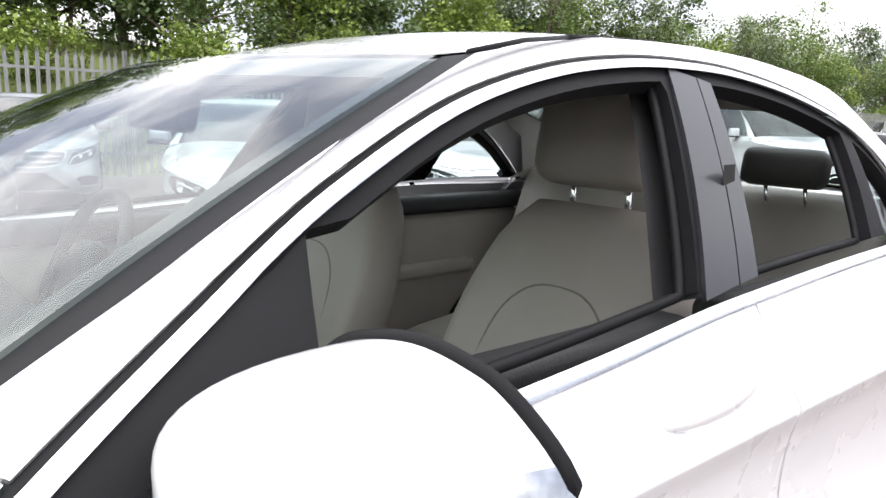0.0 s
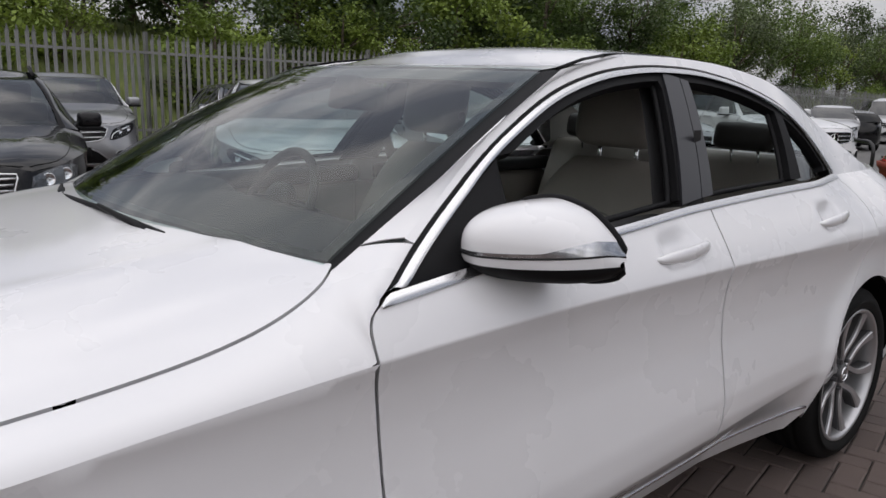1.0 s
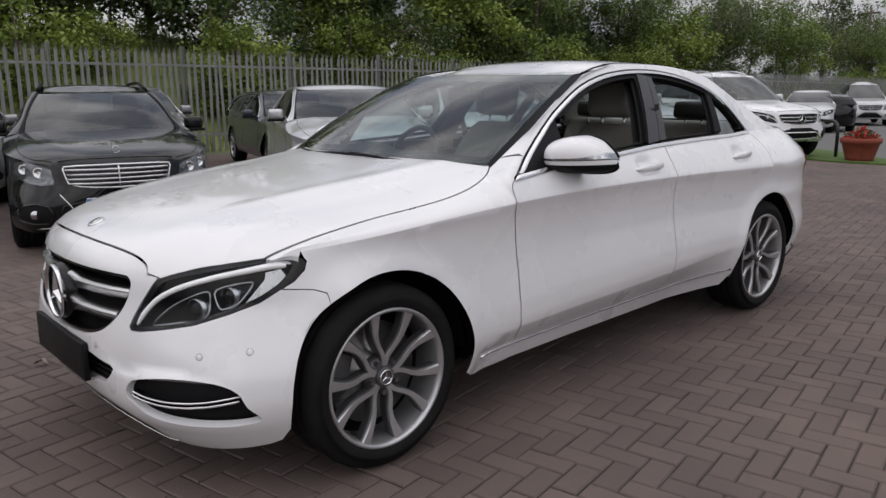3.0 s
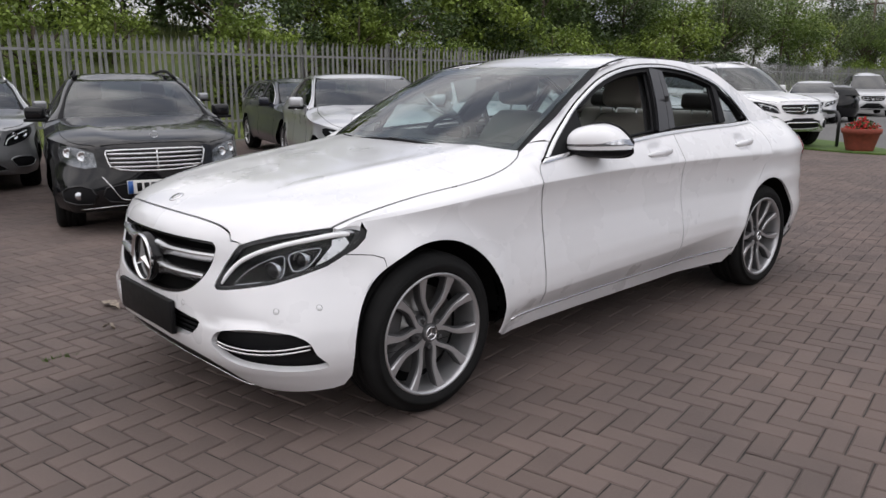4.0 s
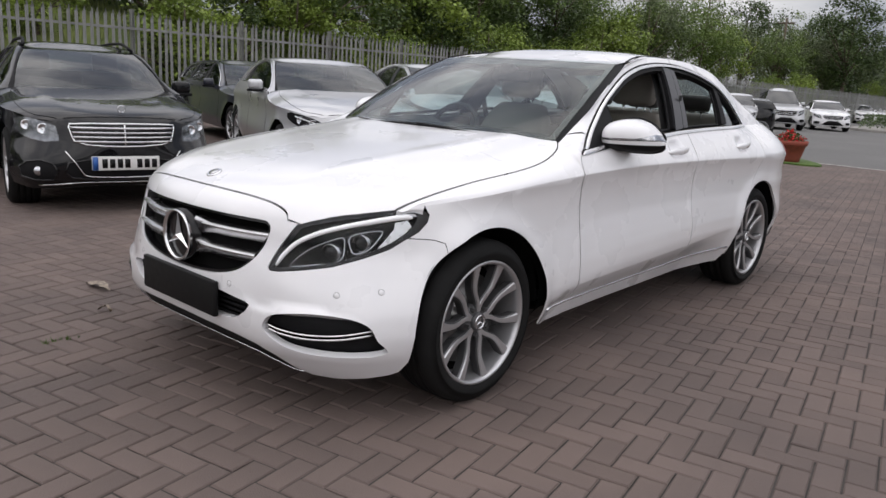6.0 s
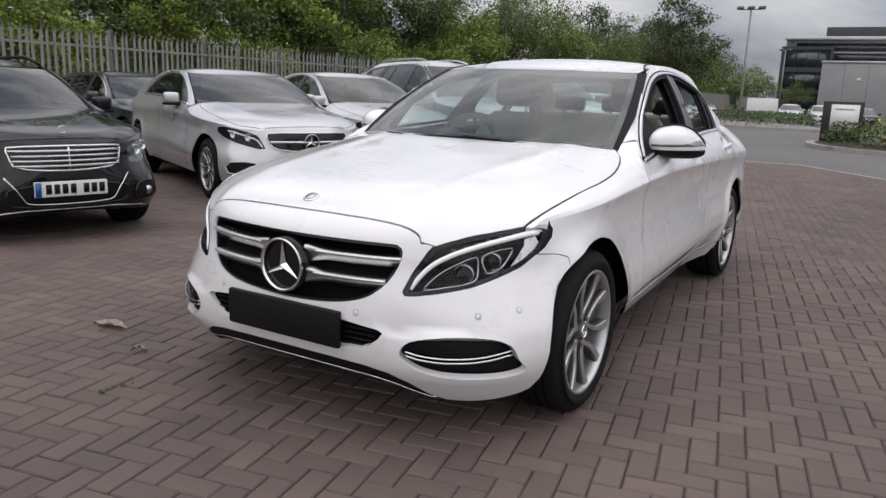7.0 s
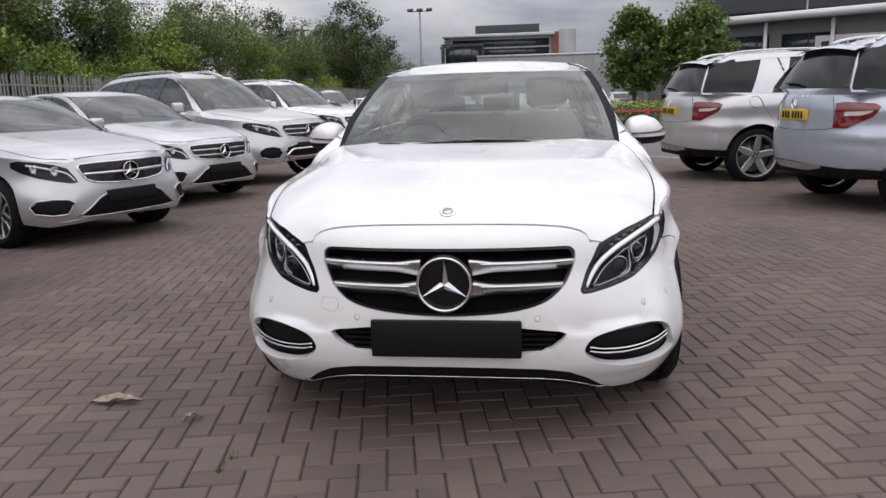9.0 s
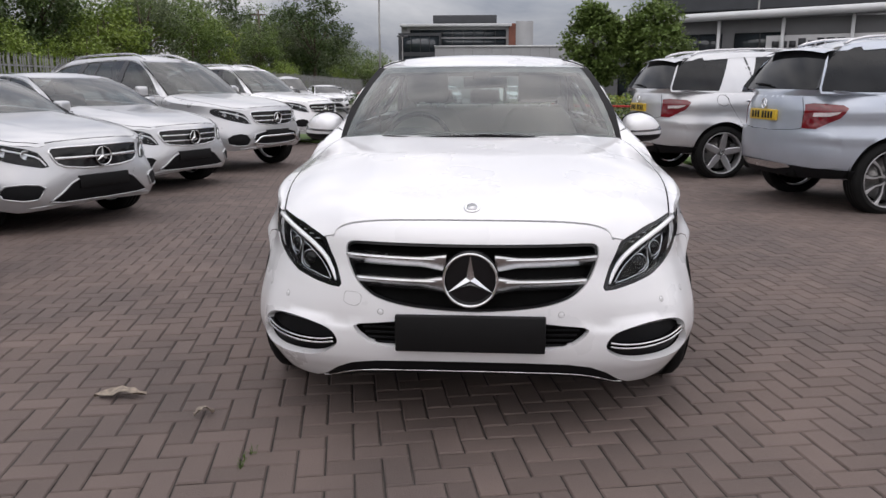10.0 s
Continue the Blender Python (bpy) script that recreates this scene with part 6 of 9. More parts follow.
# a shorter tail
cut = lambda y: y if y < 2.95 else 2.95 + (y - 2.95) * .80
SUV_BACK["tail"] = [(z, cut(y)) for z, y in SUV_BACK["tail"]]
for k in ("rail", "dlo", "boot", "belt", "crease_x", "crease_z"):
    SUV_BACK[k] = [(cut(y), z) for y, z in SUV_BACK[k]]
for e in ("base", "top"):
    w = SUV_BACK["back"][e]
    SUV_BACK["back"][e] = (w[0], cut(w[1]), w[2])

LAMP_A = [(.478, .575), (.50, .64), (.53, .700), (.60, .735), (.70, .765), (.78, .780), (.81, .765), (.815, .72), (.79, .675), (.72, .625), (.62, .59), (.53, .568)]
LAMP_B = [(.500, .60), (.505, .66), (.515, .715), (.60, .745), (.68, .765), (.75, .77), (.785, .755), (.80, .70), (.78, .645), (.70, .607), (.60, .590)]
GR_WIDE = [(0, .735), (.30, .735), (.435, .728), (.455, .705), (.44, .65), (.41, .595), (.35, .565), (.18, .545), (0, .542)]
GR_BOX = [(0, .745), (.30, .742), (.415, .735), (.425, .715), (.405, .64), (.385, .60), (.30, .578), (.15, .568), (0, .565)]


def parked_car(name, label, spec, paint, m, group, lamp=LAMP_A, grille=GR_WIDE, slats=2, emblem=True, plate="blank", step=.05, fine=True, roof_rails=False, chrome_dlo=True, rear=False, spokes=5, twin=True, coupe=False, rim=None, skid=False, dark_roof=False):
    root = thing(name, label, "car", group, m)
    sporty = slats < 3 and not skid and not rear
    b = Body(spec)
    zf = spec.get("zf", lambda z: z)
    yk, xk = spec.get("yk", 1), spec.get("xk", 1)
    ed = step * .6
    R = spec["arch"]
    z0 = zf(.235)
    # lower body, both halves in one skin
    def half_outline():
        pl = [(0.0, zf(.24)), (b.qx(.45 * xk, zf(.22)), zf(.22)), (b.qx(.70 * xk, zf(.20)), zf(.20))]
        for i in (0, 1):
            yw, zw = spec["axles"][i], spec["wz"]
            a0 = math.asin(max(-1, min(1, (z0 - zw) / R)))
            pl += [(b.qy(yw + R * math.cos(t), zw + R * math.sin(t)), zw + R * math.sin(t)) for t in np.linspace(math.pi - a0, a0, 26)]
        pl += [(b.q3 - .5, zf(.25)), (b.q3, zf(.26))]
        zt = zf(1.03)
        pl += [(b.q3, zt)]
        ycl = .66 * yk
        for y in np.linspace(b.y2 - .05, ycl, 26):
            pl.append((b.qy(y), float(b.belt(y)) - .004))
        for y in np.linspace(.60 * yk, -.55 * yk, 24):
            z = float(b.shoulder(y))
            pl.append((b.qy(y, z), z))
        for x in np.linspace(.50 * xk, 0, 10):
            z = float(np.interp(x, [0, .3 * xk, .45 * xk, .5 * xk], [zf(.795), zf(.79), zf(.765), zf(.745)]))
            pl.append((b.qx(x, z), z))
        return pl
    h = half_outline()
    a = sheet(b.side, h, step=step, lip=0, edge=ed)
    panel("body", paint, root, a, flipx(a), weld=.002)
    # bonnet and wing tops
    ys = np.linspace(-.52 * yk, .60 * yk, 20)
    fr = []
    for x in np.linspace(0, .52 * xk, 8):
        z = float(np.interp(x, [0, .3 * xk, .45 * xk, .52 * xk], [zf(.795), zf(.79), zf(.765), zf(.745)]))
        p = b.side(np.array([[b.qx(x, z), z]]))[0]
        fr.append((p[0], p[1]))
    r = fr + [(float(b.edge_x(y)), y) for y in ys] + [(.74 * xk, .66 * yk), (.60 * xk, .605 * yk), (.35 * xk, .54 * yk), (0, .52 * yk)]
    outl = r + [(-x, y) for x, y in r[::-1] if x > 1e-6]
    panel("bonnet", paint, root, sheet(b.top, outl, step=step, lip=.01, edge=ed))
    shut = smooth_line([(.50 * xk, -.62 * yk), (.66 * xk, -.46 * yk), (.74 * xk, -.25 * yk), (.765 * xk, .1 * yk), (.75 * xk, .45 * yk), (.71 * xk, .64 * yk)], 5)
    if fine:
        for sg in (1, -1):
            v = b.top(shut * np.array([sg, 1]))
            put("shut_line", tube_mesh("shut_line", [tuple(p - np.array([0, 0, .0005])) for p in v], .0028, 4), CAVITY, root)
        v = [b.side(np.array([[(1 if x > 0 else -1) * b.qx(abs(x), zf(.797)), zf(.797) - .018 * (abs(x) / (.46 * xk)) ** 3]]))[0] for x in np.linspace(-.46 * xk, .46 * xk, 21)]
        put("shut_line", tube_mesh("shut_line", [tuple(p) for p in v], .0028, 4), CAVITY, root)
    # greenhouse
    dl = [tuple(p) for p in smooth_line(spec["dlo"], 4)]
    y_a, y_b = dl[0][0], dl[-1][0]
    loop = dl + [(y, float(b.belt(y)) + .004) for y in np.linspace(y_b - .02, y_a + .03, 24)]
    y_r = b.s["rail"][-1][0]
    rail = [(y, float(b.rail(y))) for y in np.linspace(.618 * yk, y_r, 44)]
    outer = rail + [(y_r, float(b.belt(y_r)) - .003)] + [(y, float(b.belt(y)) - .003) for y in np.linspace(y_r - .05, .66 * yk, 14)]
    wind = [tuple(p) for p in grow(np.array(loop), -.012)]
    gs = lambda pts, dx: np.array([b.glass_side(np.array([[y, z]]))[0] + (dx, 0, 0) for y, z in pts])
    for sg in (1, -1):
        mir = sg < 0
        panel("side_frame", paint, root, sheet(b.glass_side, outer, [wind], step=step, lip=.015, edge=ed, mirror=mir))
        panel("side_window", PRIVACY if rear else PARKGLASS if fine else DARKGLASS, root, sheet(lambda p: b.glass_side(p) - (.012, 0, 0), wind, step=step * 1.5, lip=0, edge=ed, mirror=mir), label="dark side windows")
        if chrome_dlo:
            ring = gs(np.array(loop), .003)
            put("window_surround", tube_mesh("window_surround", [(sg * p[0], p[1], p[2]) for p in ring], .007, 6, True), CHROME, root)
        # pillars between the windows
        yb0, yb1 = (1.62 * yk, 1.73 * yk)
        zt = lambda y: float(np.interp(y, [p[0] for p in dl[:-2]], [p[1] for p in dl[:-2]])) - .01
        cuts = [(yb0, yb1, .10)] if not coupe else []
        yq = 2.33 * yk
        cuts.append((yq, yq + .03, .04))
        if y_b > 3.1 * yk:
            cuts.append((2.46 * yk, 2.88 * yk, -.26) if rear else (2.72 * yk, 2.86 * yk, -.05))
        for y0c, y1c, ln in cuts:
            q = [(y0c, float(b.belt(y0c)) + .01), (y1c, float(b.belt(y1c)) + .01), (y1c + ln, zt(min(y1c + ln, y_b - .1))), (y0c + ln, zt(min(y0c + ln, y_b - .1)))]
            panel("window_pillar", (paint if (rear and y0c > 2.4) else PILLAR), root, sheet(lambda p: b.glass_side(p) - (.004, 0, 0), q, step=.08, lip=.005, edge=.06, mirror=mir))
    scr, bck = b.pane("screen"), b.pane("back")
    sq = [(-1, -.04), (1, -.04), (1, 1), (-1, 1)]
    panel("windscreen", PARKGLASS if fine else DARKGLASS, root, sheet(scr, sq, step=.1, lip=0, edge=.1), label="windscreen mirroring the sky")
    panel("back_window", PARKGLASS if fine and not rear else PRIVACY, root, sheet(bck, [(-1, 0), (1, 0), (1, 1), (-1, 1)], step=.1, lip=0, edge=.1, flip=True))
    vv = np.linspace(-.02, 1, 18)
    rl = lambda y: gs([(y, float(b.rail(y)))], 0)[0]
    y_h, y_bk = 1.56 * yk, spec["back"]["top"][1] - .15
    for sg in (1, -1):
        A = scr(np.stack([np.full(18, 1.0), vv], 1))
        Rr = np.array([rl(y) for y in np.interp(vv, [-.02, 1], [.625 * yk, y_h])])
        st = strip(A, Rr, .010, 4, (.25, -.35, .6))
        st = (st[0], [f[::-1] for f in st[1]])
        panel("windscreen_pillar", paint, root, st if sg > 0 else flipx(st))
        rub = strip(A + np.array([0, -.003, .005]), A + (Rr - A) * .34 + np.array([.002, -.006, .009]), 0, 1)
        rub = (rub[0], [f[::-1] for f in rub[1]])
        panel("screen_rubber", TRIM, root, rub if sg > 0 else flipx(rub))
        v2 = np.linspace(0, 1, 18)
        A = bck(np.stack([np.full(18, 1.0), v2], 1))
        Rr = np.array([rl(y) for y in np.interp(v2, [0, 1], [y_r, y_bk])])
        st = strip(A, Rr, .008, 4, (.25, .35, .6))
        panel("rear_pillar", PRIVACY if rear else paint, root, st if sg > 0 else flipx(st))
    # roof
    nx, ny = 20, 16
    V, F = [], []
    for j in range(ny + 1):
        v = j / ny
        for i in range(nx + 1):
            u = -1 + 2 * i / nx
            f0, f1 = scr(np.array([[u, 1.0]]))[0], bck(np.array([[u, 1.0]]))[0]
            k = abs(u) ** 6
            ya, yb = f0[1] * (1 - k) + y_h * k, f1[1] * (1 - k) + y_bk * k
            y = ya + (yb - ya) * v
            xr = rl(min(max(y, 1.35 * yk), y_bk + .15))[0] - .003
            b1 = np.clip(v / .25, 0, 1); b1 = b1 * b1 * (3 - 2 * b1)
            b2 = np.clip((1 - v) / .25, 0, 1); b2 = b2 * b2 * (3 - 2 * b2)
            e0, e1 = spec["screen"]["top"][0], spec["back"]["top"][0]
            xe = (e0 * (1 - k) + xr * k) * (1 - b1) + xr * b1
            xe = (e1 * (1 - k) + xr * k) * (1 - b2) + xe * b2
            z = float(b.rail(min(max(y, 1.4 * yk), y_bk + .1))) + spec["crown"] * (1 - abs(u) ** 2.4)
            z = f0[2] * (1 - b1) * (1 - k) + z * (1 - (1 - b1) * (1 - k))
            z = f1[2] * (1 - b2) * (1 - k) + z * (1 - (1 - b2) * (1 - k))
            V.append((u * xe, y, z))
    for j in range(ny):
        for i in range(nx):
            q = j * (nx + 1) + i
            F.append((q, q + 1, q + nx + 2, q + nx + 1))
    panel("roof", GLOSSBLACK if dark_roof else paint, root, (V, F))
    # tail deck
    V, F = [], []
    for j in range(7):
        for i in range(17):
            u, v = -1 + i / 8, j / 6
            p = bck(np.array([[u, 0.0]]))[0]
            x1 = u * .80 * xk
            ye = b.side(np.array([[b.qxr(abs(x1), zf(1.03)), zf(1.03)]]))[0][1]
            V.append((p[0] + (x1 - p[0]) * min(1, v * 3), p[1] + (ye - p[1]) * v, (p[2] + (zf(1.03) - p[2]) * v ** 1.5) + (.012 if not rear else 0) * math.sin(math.pi * v)))
    for j in range(6):
        for i in range(16):
            q = j * 17 + i
            F.append((q, q + 1, q + 18, q + 17))
    panel("tail_deck", paint, root, (V, F))
    if fine:
        # a plain cabin behind the glass
        zb_ = zf(.98)
        part("dashboard", pillow(1.36 * xk, .40, .26, .06, 2), DASH, root, m=pose(0, .93 * yk, zb_ - .10))
        part("cabin_tub", box_bm(-.74 * xk, .74 * xk, .75 * yk, 3.0 * yk, zf(.40), zf(.86), .03), DASH, root)
        for sx in (.36, -.36):
            seat = part("front_seat", pillow(.50, .15, zf(1.15) - zf(.62), .055, 3), SEATGREY, root, "dark front seat", m=pose(sx * xk, 1.90 * yk, zf(.885), -18))
            part("headrest", pillow(.26, .10, .17, .04, 3), SEATGREY, seat, m=pose(0, .02, (zf(1.15) - zf(.62)) / 2 + .10))
        part("rear_seat", pillow(1.25 * xk, .16, zf(1.10) - zf(.60), .05, 3), SEATGREY, root, "dark rear seat", m=pose(0, 2.78 * yk, zf(.86), -20))
        part("steering_wheel", cyl_bm(.18, .03, 24, pose(0, 0, 0, 65), bevel=.01), DASH, root, m=pose(-.36 * xk, 1.20 * yk, zb_ + .0))
    if roof_rails:
        for sg in (1, -1):
            y0r, y1r = 1.45 * yk, y_bk - .05
            pts = []
            for t in np.linspace(0, 1, 20):
                y = y0r + (y1r - y0r) * t
                p = rl(y)
                pts.append((sg * (p[0] - .05), y, p[2] + .022 + .028 * min(1, 6 * t, 6 * (1 - t))))
            put("roof_rail", tube_mesh("roof_rail", pts, .016, 8), SATIN if paint is not BLACKPAINT else TRIM, root, "raised roof rail")
    # wheels, dark underside
    rr = spec["wr"]
    rim = rim or rr - .095
    for i, yw in enumerate(spec["axles"]):
        for sg in (1, -1):
            x = float(b.half(yw, spec["wz"] + R * .6)) - .130
            (wheel(root, sg * x, yw, spec["wz"] - .002, rr, rim, .23, sg, spokes, twin, fine) if fine else far_wheel(root, sg * x, yw, spec["wz"] - .002, rr, rim, .23, sg))
            put("wheel_housing", revolve("wheel_housing", [(x - .25, .05), (x - .25, R + .004), (x + .07, R + .004)], 24, "x", .02, math.pi - .02), CAVITY, root, m=pose(0, yw, spec["wz"], 0, 0, 0 if sg > 0 else 180))
    zl = zf(.22)
    part("underbody", box_bm(-.50 * xk, .50 * xk, -.60 * yk, 3.6 * yk, zl, zl + .12, .03), CAVITY, root)
    part("underbody", box_bm(-.80 * xk, .80 * xk, .46 * yk, 2.36 * yk, zl + .01, zl + .12, .02), CAVITY, root)
    # front: grille, lamps, intakes, plate
    oq = lambda pts, sg=1: [(sg * b.qx(x * xk, zf(z)) if x >= 0 else -sg * b.qx(-x * xk, zf(z)), zf(z)) for x, z in pts]
    pt = lambda x, z, d=0.0: (lambda q: b.side(q)[0] + surf_normal(b.side, q)[0] * d * 1.0)(np.array([[(1 if x >= 0 else -1) * b.qx(abs(x) * xk, zf(z)), zf(z)]]))
    gl = both(grille)
    gf = panel("grille", GLOSSBLACK, root, sheet(b.side, oq(gl), step=.05, lip=.012, lift=.008, edge=.03), label="black grille in a chrome frame")
    put("grille_frame", tube_mesh("grille_frame", [tuple(pt(x, z, .006)) for x, z in dense(gl, .04)], .008, 6, True), CHROME, gf)
    zg0, zg1 = min(z for x, z in grille), max(z for x, z in grille)
    for k in range(slats):
        z = zg0 + (zg1 - zg0) * (k + 1) / (slats + 1)
        xm = max((x for x, zz in grille if zz >= z - .02), default=.4) * (.93 if z < zg1 - .05 else .97)
        xm = min(xm, .43)
        put("grille_slat", tube_mesh("grille_slat", [tuple(pt(x, z, .012)) for x in np.linspace(-xm, xm, 16)], .0155 if slats == 1 else .0095, 6), SATIN, gf, "silver slat")
    if emblem:
        zs = (zg0 + zg1) / 2
        p = pt(0, zs, .016)
        part("emblem_plate", cyl_bm(.085, .012, 28, pose(0, 0, 0, 90)), GLOSSBLACK, gf, m=Matrix.Translation(p))
        star(gf, p[0], p[1] - .004, p[2], .088, depth=.010)
    else:
        put("grille_bar", tube_mesh("grille_bar", [tuple(pt(0, z, .012)) for z in np.linspace(zg0 + .01, zg1 - .01, 5)], .007, 6), CHROME, gf)
        p = pt(0, .80, .02)
        put("bonnet_emblem", tube_mesh("bonnet_emblem", [(.028 * math.cos(t) + p[0], p[1] + .04, p[2] + .045 + .028 * math.sin(t)) for t in np.linspace(0, 2 * math.pi, 20, endpoint=False)], .003, 5, True), CHROME, root)
    for sg in (1, -1):
        lm = panel("headlamp", LAMPDARK if lamp is LAMP_A else LAMPMID, root, sheet(b.side, oq(lamp, sg), step=.06, lip=.01, lift=.003, edge=.03), label="clear headlamp")
        c = np.array(lamp).mean(0)
        for dx, rad in ((-.05, .042), (.06, .04)):
            q = pt(c[0] + dx, c[1] + .012 + dx * .2, .006) * (sg, 1, 1)
            put("projector", revolve("projector", [(-.01, rad), (.003, rad), (.004, rad * .85), (-.002, rad * .8), (.006, 0)], 20, "z"), LAMPGREY if lamp is LAMP_A else CHROME, lm, m=Matrix.Translation(q) @ Vector((sg * .35, -1, .1)).normalized().to_track_quat("Z", "Y").to_matrix().to_4x4())
        if lamp is LAMP_A:
            ln = smooth_line([(lamp[0][0] + .02, lamp[0][1] + .01), (.54, .655), (.64, .70), (.75, .74)], 5)
            put("light_guide", tube_mesh("light_guide", [tuple(pt(x, z, .008) * (sg, 1, 1)) for x, z in ln], .007, 6), DRL, lm)
        panel("lamp_lens", CLEAR, lm, sheet(b.side, oq([tuple(p) for p in grow(np.array(lamp), -.004)], sg), step=.08, lip=0, lift=.016, edge=.05)).visible_shadow = False
        fg = [(.52, .36), (.56, .425), (.64, .445), (.73, .43), (.785, .385), (.775, .31), (.68, .285), (.56, .29)]
        if sporty:
            fg = [(.545, .405), (.585, .432), (.68, .440), (.775, .430), (.812, .380), (.795, .325), (.70, .305), (.60, .312)]
        vent = panel("intake", TRIM, root, sheet(b.side, oq(fg, sg), step=.05, lip=.014, lift=.010, edge=.03), label="black side intake")
        put("intake_edge", tube_mesh("intake_edge", [tuple(pt(x, z, .008) * (sg, 1, 1)) for x, z in dense(fg, .03)], .008, 6, True), paint, vent)
        if slats > 3:
            q = pt(.66, .36, .008) * (sg, 1, 1)
            part("fog_lamp", cyl_bm(.036, .014, 20, pose(0, 0, 0, 90)), LAMPGREY, vent, m=Matrix.Translation(q))
    ik = both([(0, .47), (.28, .46), (.44, .43), (.47, .36), (.42, .31), (.25, .295), (0, .29)])
    if sporty:
        ik = both([(0, .462), (.26, .455), (.33, .425), (.42, .350), (.515, .285), (.40, .272), (0, .270)])
    it = panel("lower_intake", TRIM, root, sheet(b.side, oq(ik), step=.05, lip=.014, lift=.010, edge=.03), label="black lower intake")
    put("intake_edge", tube_mesh("intake_edge", [tuple(pt(x, z, .008)) for x, z in dense(ik, .03)], .008, 6, True), paint, it)
    if slats > 3:
        vl = smooth_line([(.46, .520), (.39, .430), (.345, .360), (.30, .328), (.15, .318), (0, .316)], 4)
        put("chrome_strip", tube_mesh("chrome_strip", [tuple(pt(x, z, .020)) for x, z in vl] + [tuple(pt(x, z, .020) * (-1, 1, 1)) for x, z in vl[-2::-1]], .0055, 6), CHROME, it)
    if skid:
        put("chrome_bar", tube_mesh("chrome_bar", [tuple(pt(x, .40 - .09 * max(0, abs(x) - .36) / .12, .030)) for x in np.linspace(-.48, .48, 21)], .017, 8), CHROME, it, "polished bumper bar")
    put("lip_trim", tube_mesh("lip_trim", [tuple(pt(x, .268 - .03 * max(0, abs(x) - .35) / .3, .004)) for x in np.linspace(-.66, .66, 24)], .006, 6), CHROME if slats > 3 or skid else paint, root)
    p = pt(0, .43, .010)
    if plate == "blank":
        part("number_plate_blank", box_bm(-.26, .26, -.012, .03, -.056, .056, .004), PLATEBLACK, root, "blank black plate carrier", m=Matrix.Translation(p))
    elif plate == "white":
        pl = part("number_plate", box_bm(-.26, .26, -.012, .03, -.056, .056, .004), PLATEWHITE, root, "white number plate with dark bars", m=Matrix.Translation(p))
        part("plate_band", box_bm(-.258, -.215, -.0135, -.0125, -.054, .054), PLATEBLUE, pl)
        for i in range(7):
            xx = -.185 + i * .058 + (.035 if i > 3 else 0)
            part("plate_bar", box_bm(xx, xx + .040, -.0140, -.0125, -.036, .036, .0), PLATEBLACK, pl)
    if skid:
        sp = sheet(b.side, oq(both([(0, .335), (.30, .33), (.44, .30), (.40, .255), (.25, .24), (0, .238)])), step=.08, lip=.004, lift=.008, edge=.05)
        panel("skid_plate", SATIN, root, sp, label="silver skid plate")
    # mirrors and handles
    for sg in (1, -1):
        y_m, z_m = .98 * yk, zf(1.045)
        x0 = b.glass_side(np.array([[y_m, zf(1.02)]]))[0][0]
        mm = part("door_mirror", pillow(.18, .12, .125 if xk < 1.04 else .165, .046, 4), paint if not (paint is BLACKPAINT) else GLOSSBLACK, root, "body-coloured door mirror", m=pose(sg * (x0 + .120), y_m, z_m, 0, 0, sg * 14))
        put("mirror_foot", tube_mesh("mirror_foot", [(sg * (x0 - .01), y_m, z_m - .06), (sg * (x0 + .10), y_m + .02, z_m - .055)], .022, 8), TRIM, root)
        part("mirror_base", pillow(.20, .125, .03, .012, 2), TRIM, mm, m=pose(0, .0, -.07))
        if fine:
            for ln in ([(.650, .30), (.645, .55), (.640, .78), (.625, .92)], [(1.77, .31), (1.77, .6), (1.76, .82), (1.72, 1.02)], [(2.48, .42), (2.60, .66), (2.74, .84), (2.80, 1.02)])[:(2 if coupe else 3)]:
                pp = [b.side(np.array([[b.qy(y * yk), zf(z)]]))[0] for y, z in smooth_line(ln, 6)]
                put("door_gap", tube_mesh("door_gap", [(sg * (p[0] - .0012), p[1], p[2]) for p in pp], .0032, 4), CAVITY, root)
            for y in ((1.53,) if coupe else (1.53, 2.42)):
                p = b.side(np.array([[b.qy(y * yk), zf(.925)]]))[0]
                part("door_handle", pillow(.03, .22, .028, .011, 3), CHROME if rear else paint, root, m=pose(sg * (p[0] + .012), p[1], p[2]))
    if rear:
        yq_ = np.linspace(3.05, y_r - .02, 14)
        low_ = [(y, float(b.belt(y)) + .018) for y in yq_]
        up_ = [(y, max(float(b.rail(y)) - .045, float(b.belt(y)) + .03)) for y in yq_]
        for sg in (1, -1):
            panel("quarter_window", PRIVACY, root, sheet(b.glass_side, low_ + up_[::-1], step=.05, lip=.004, lift=.004, edge=.03, mirror=sg < 0), label="dark wrap-round quarter window")
        tail_fittings(root, b, zf, xk, paint)
    return root


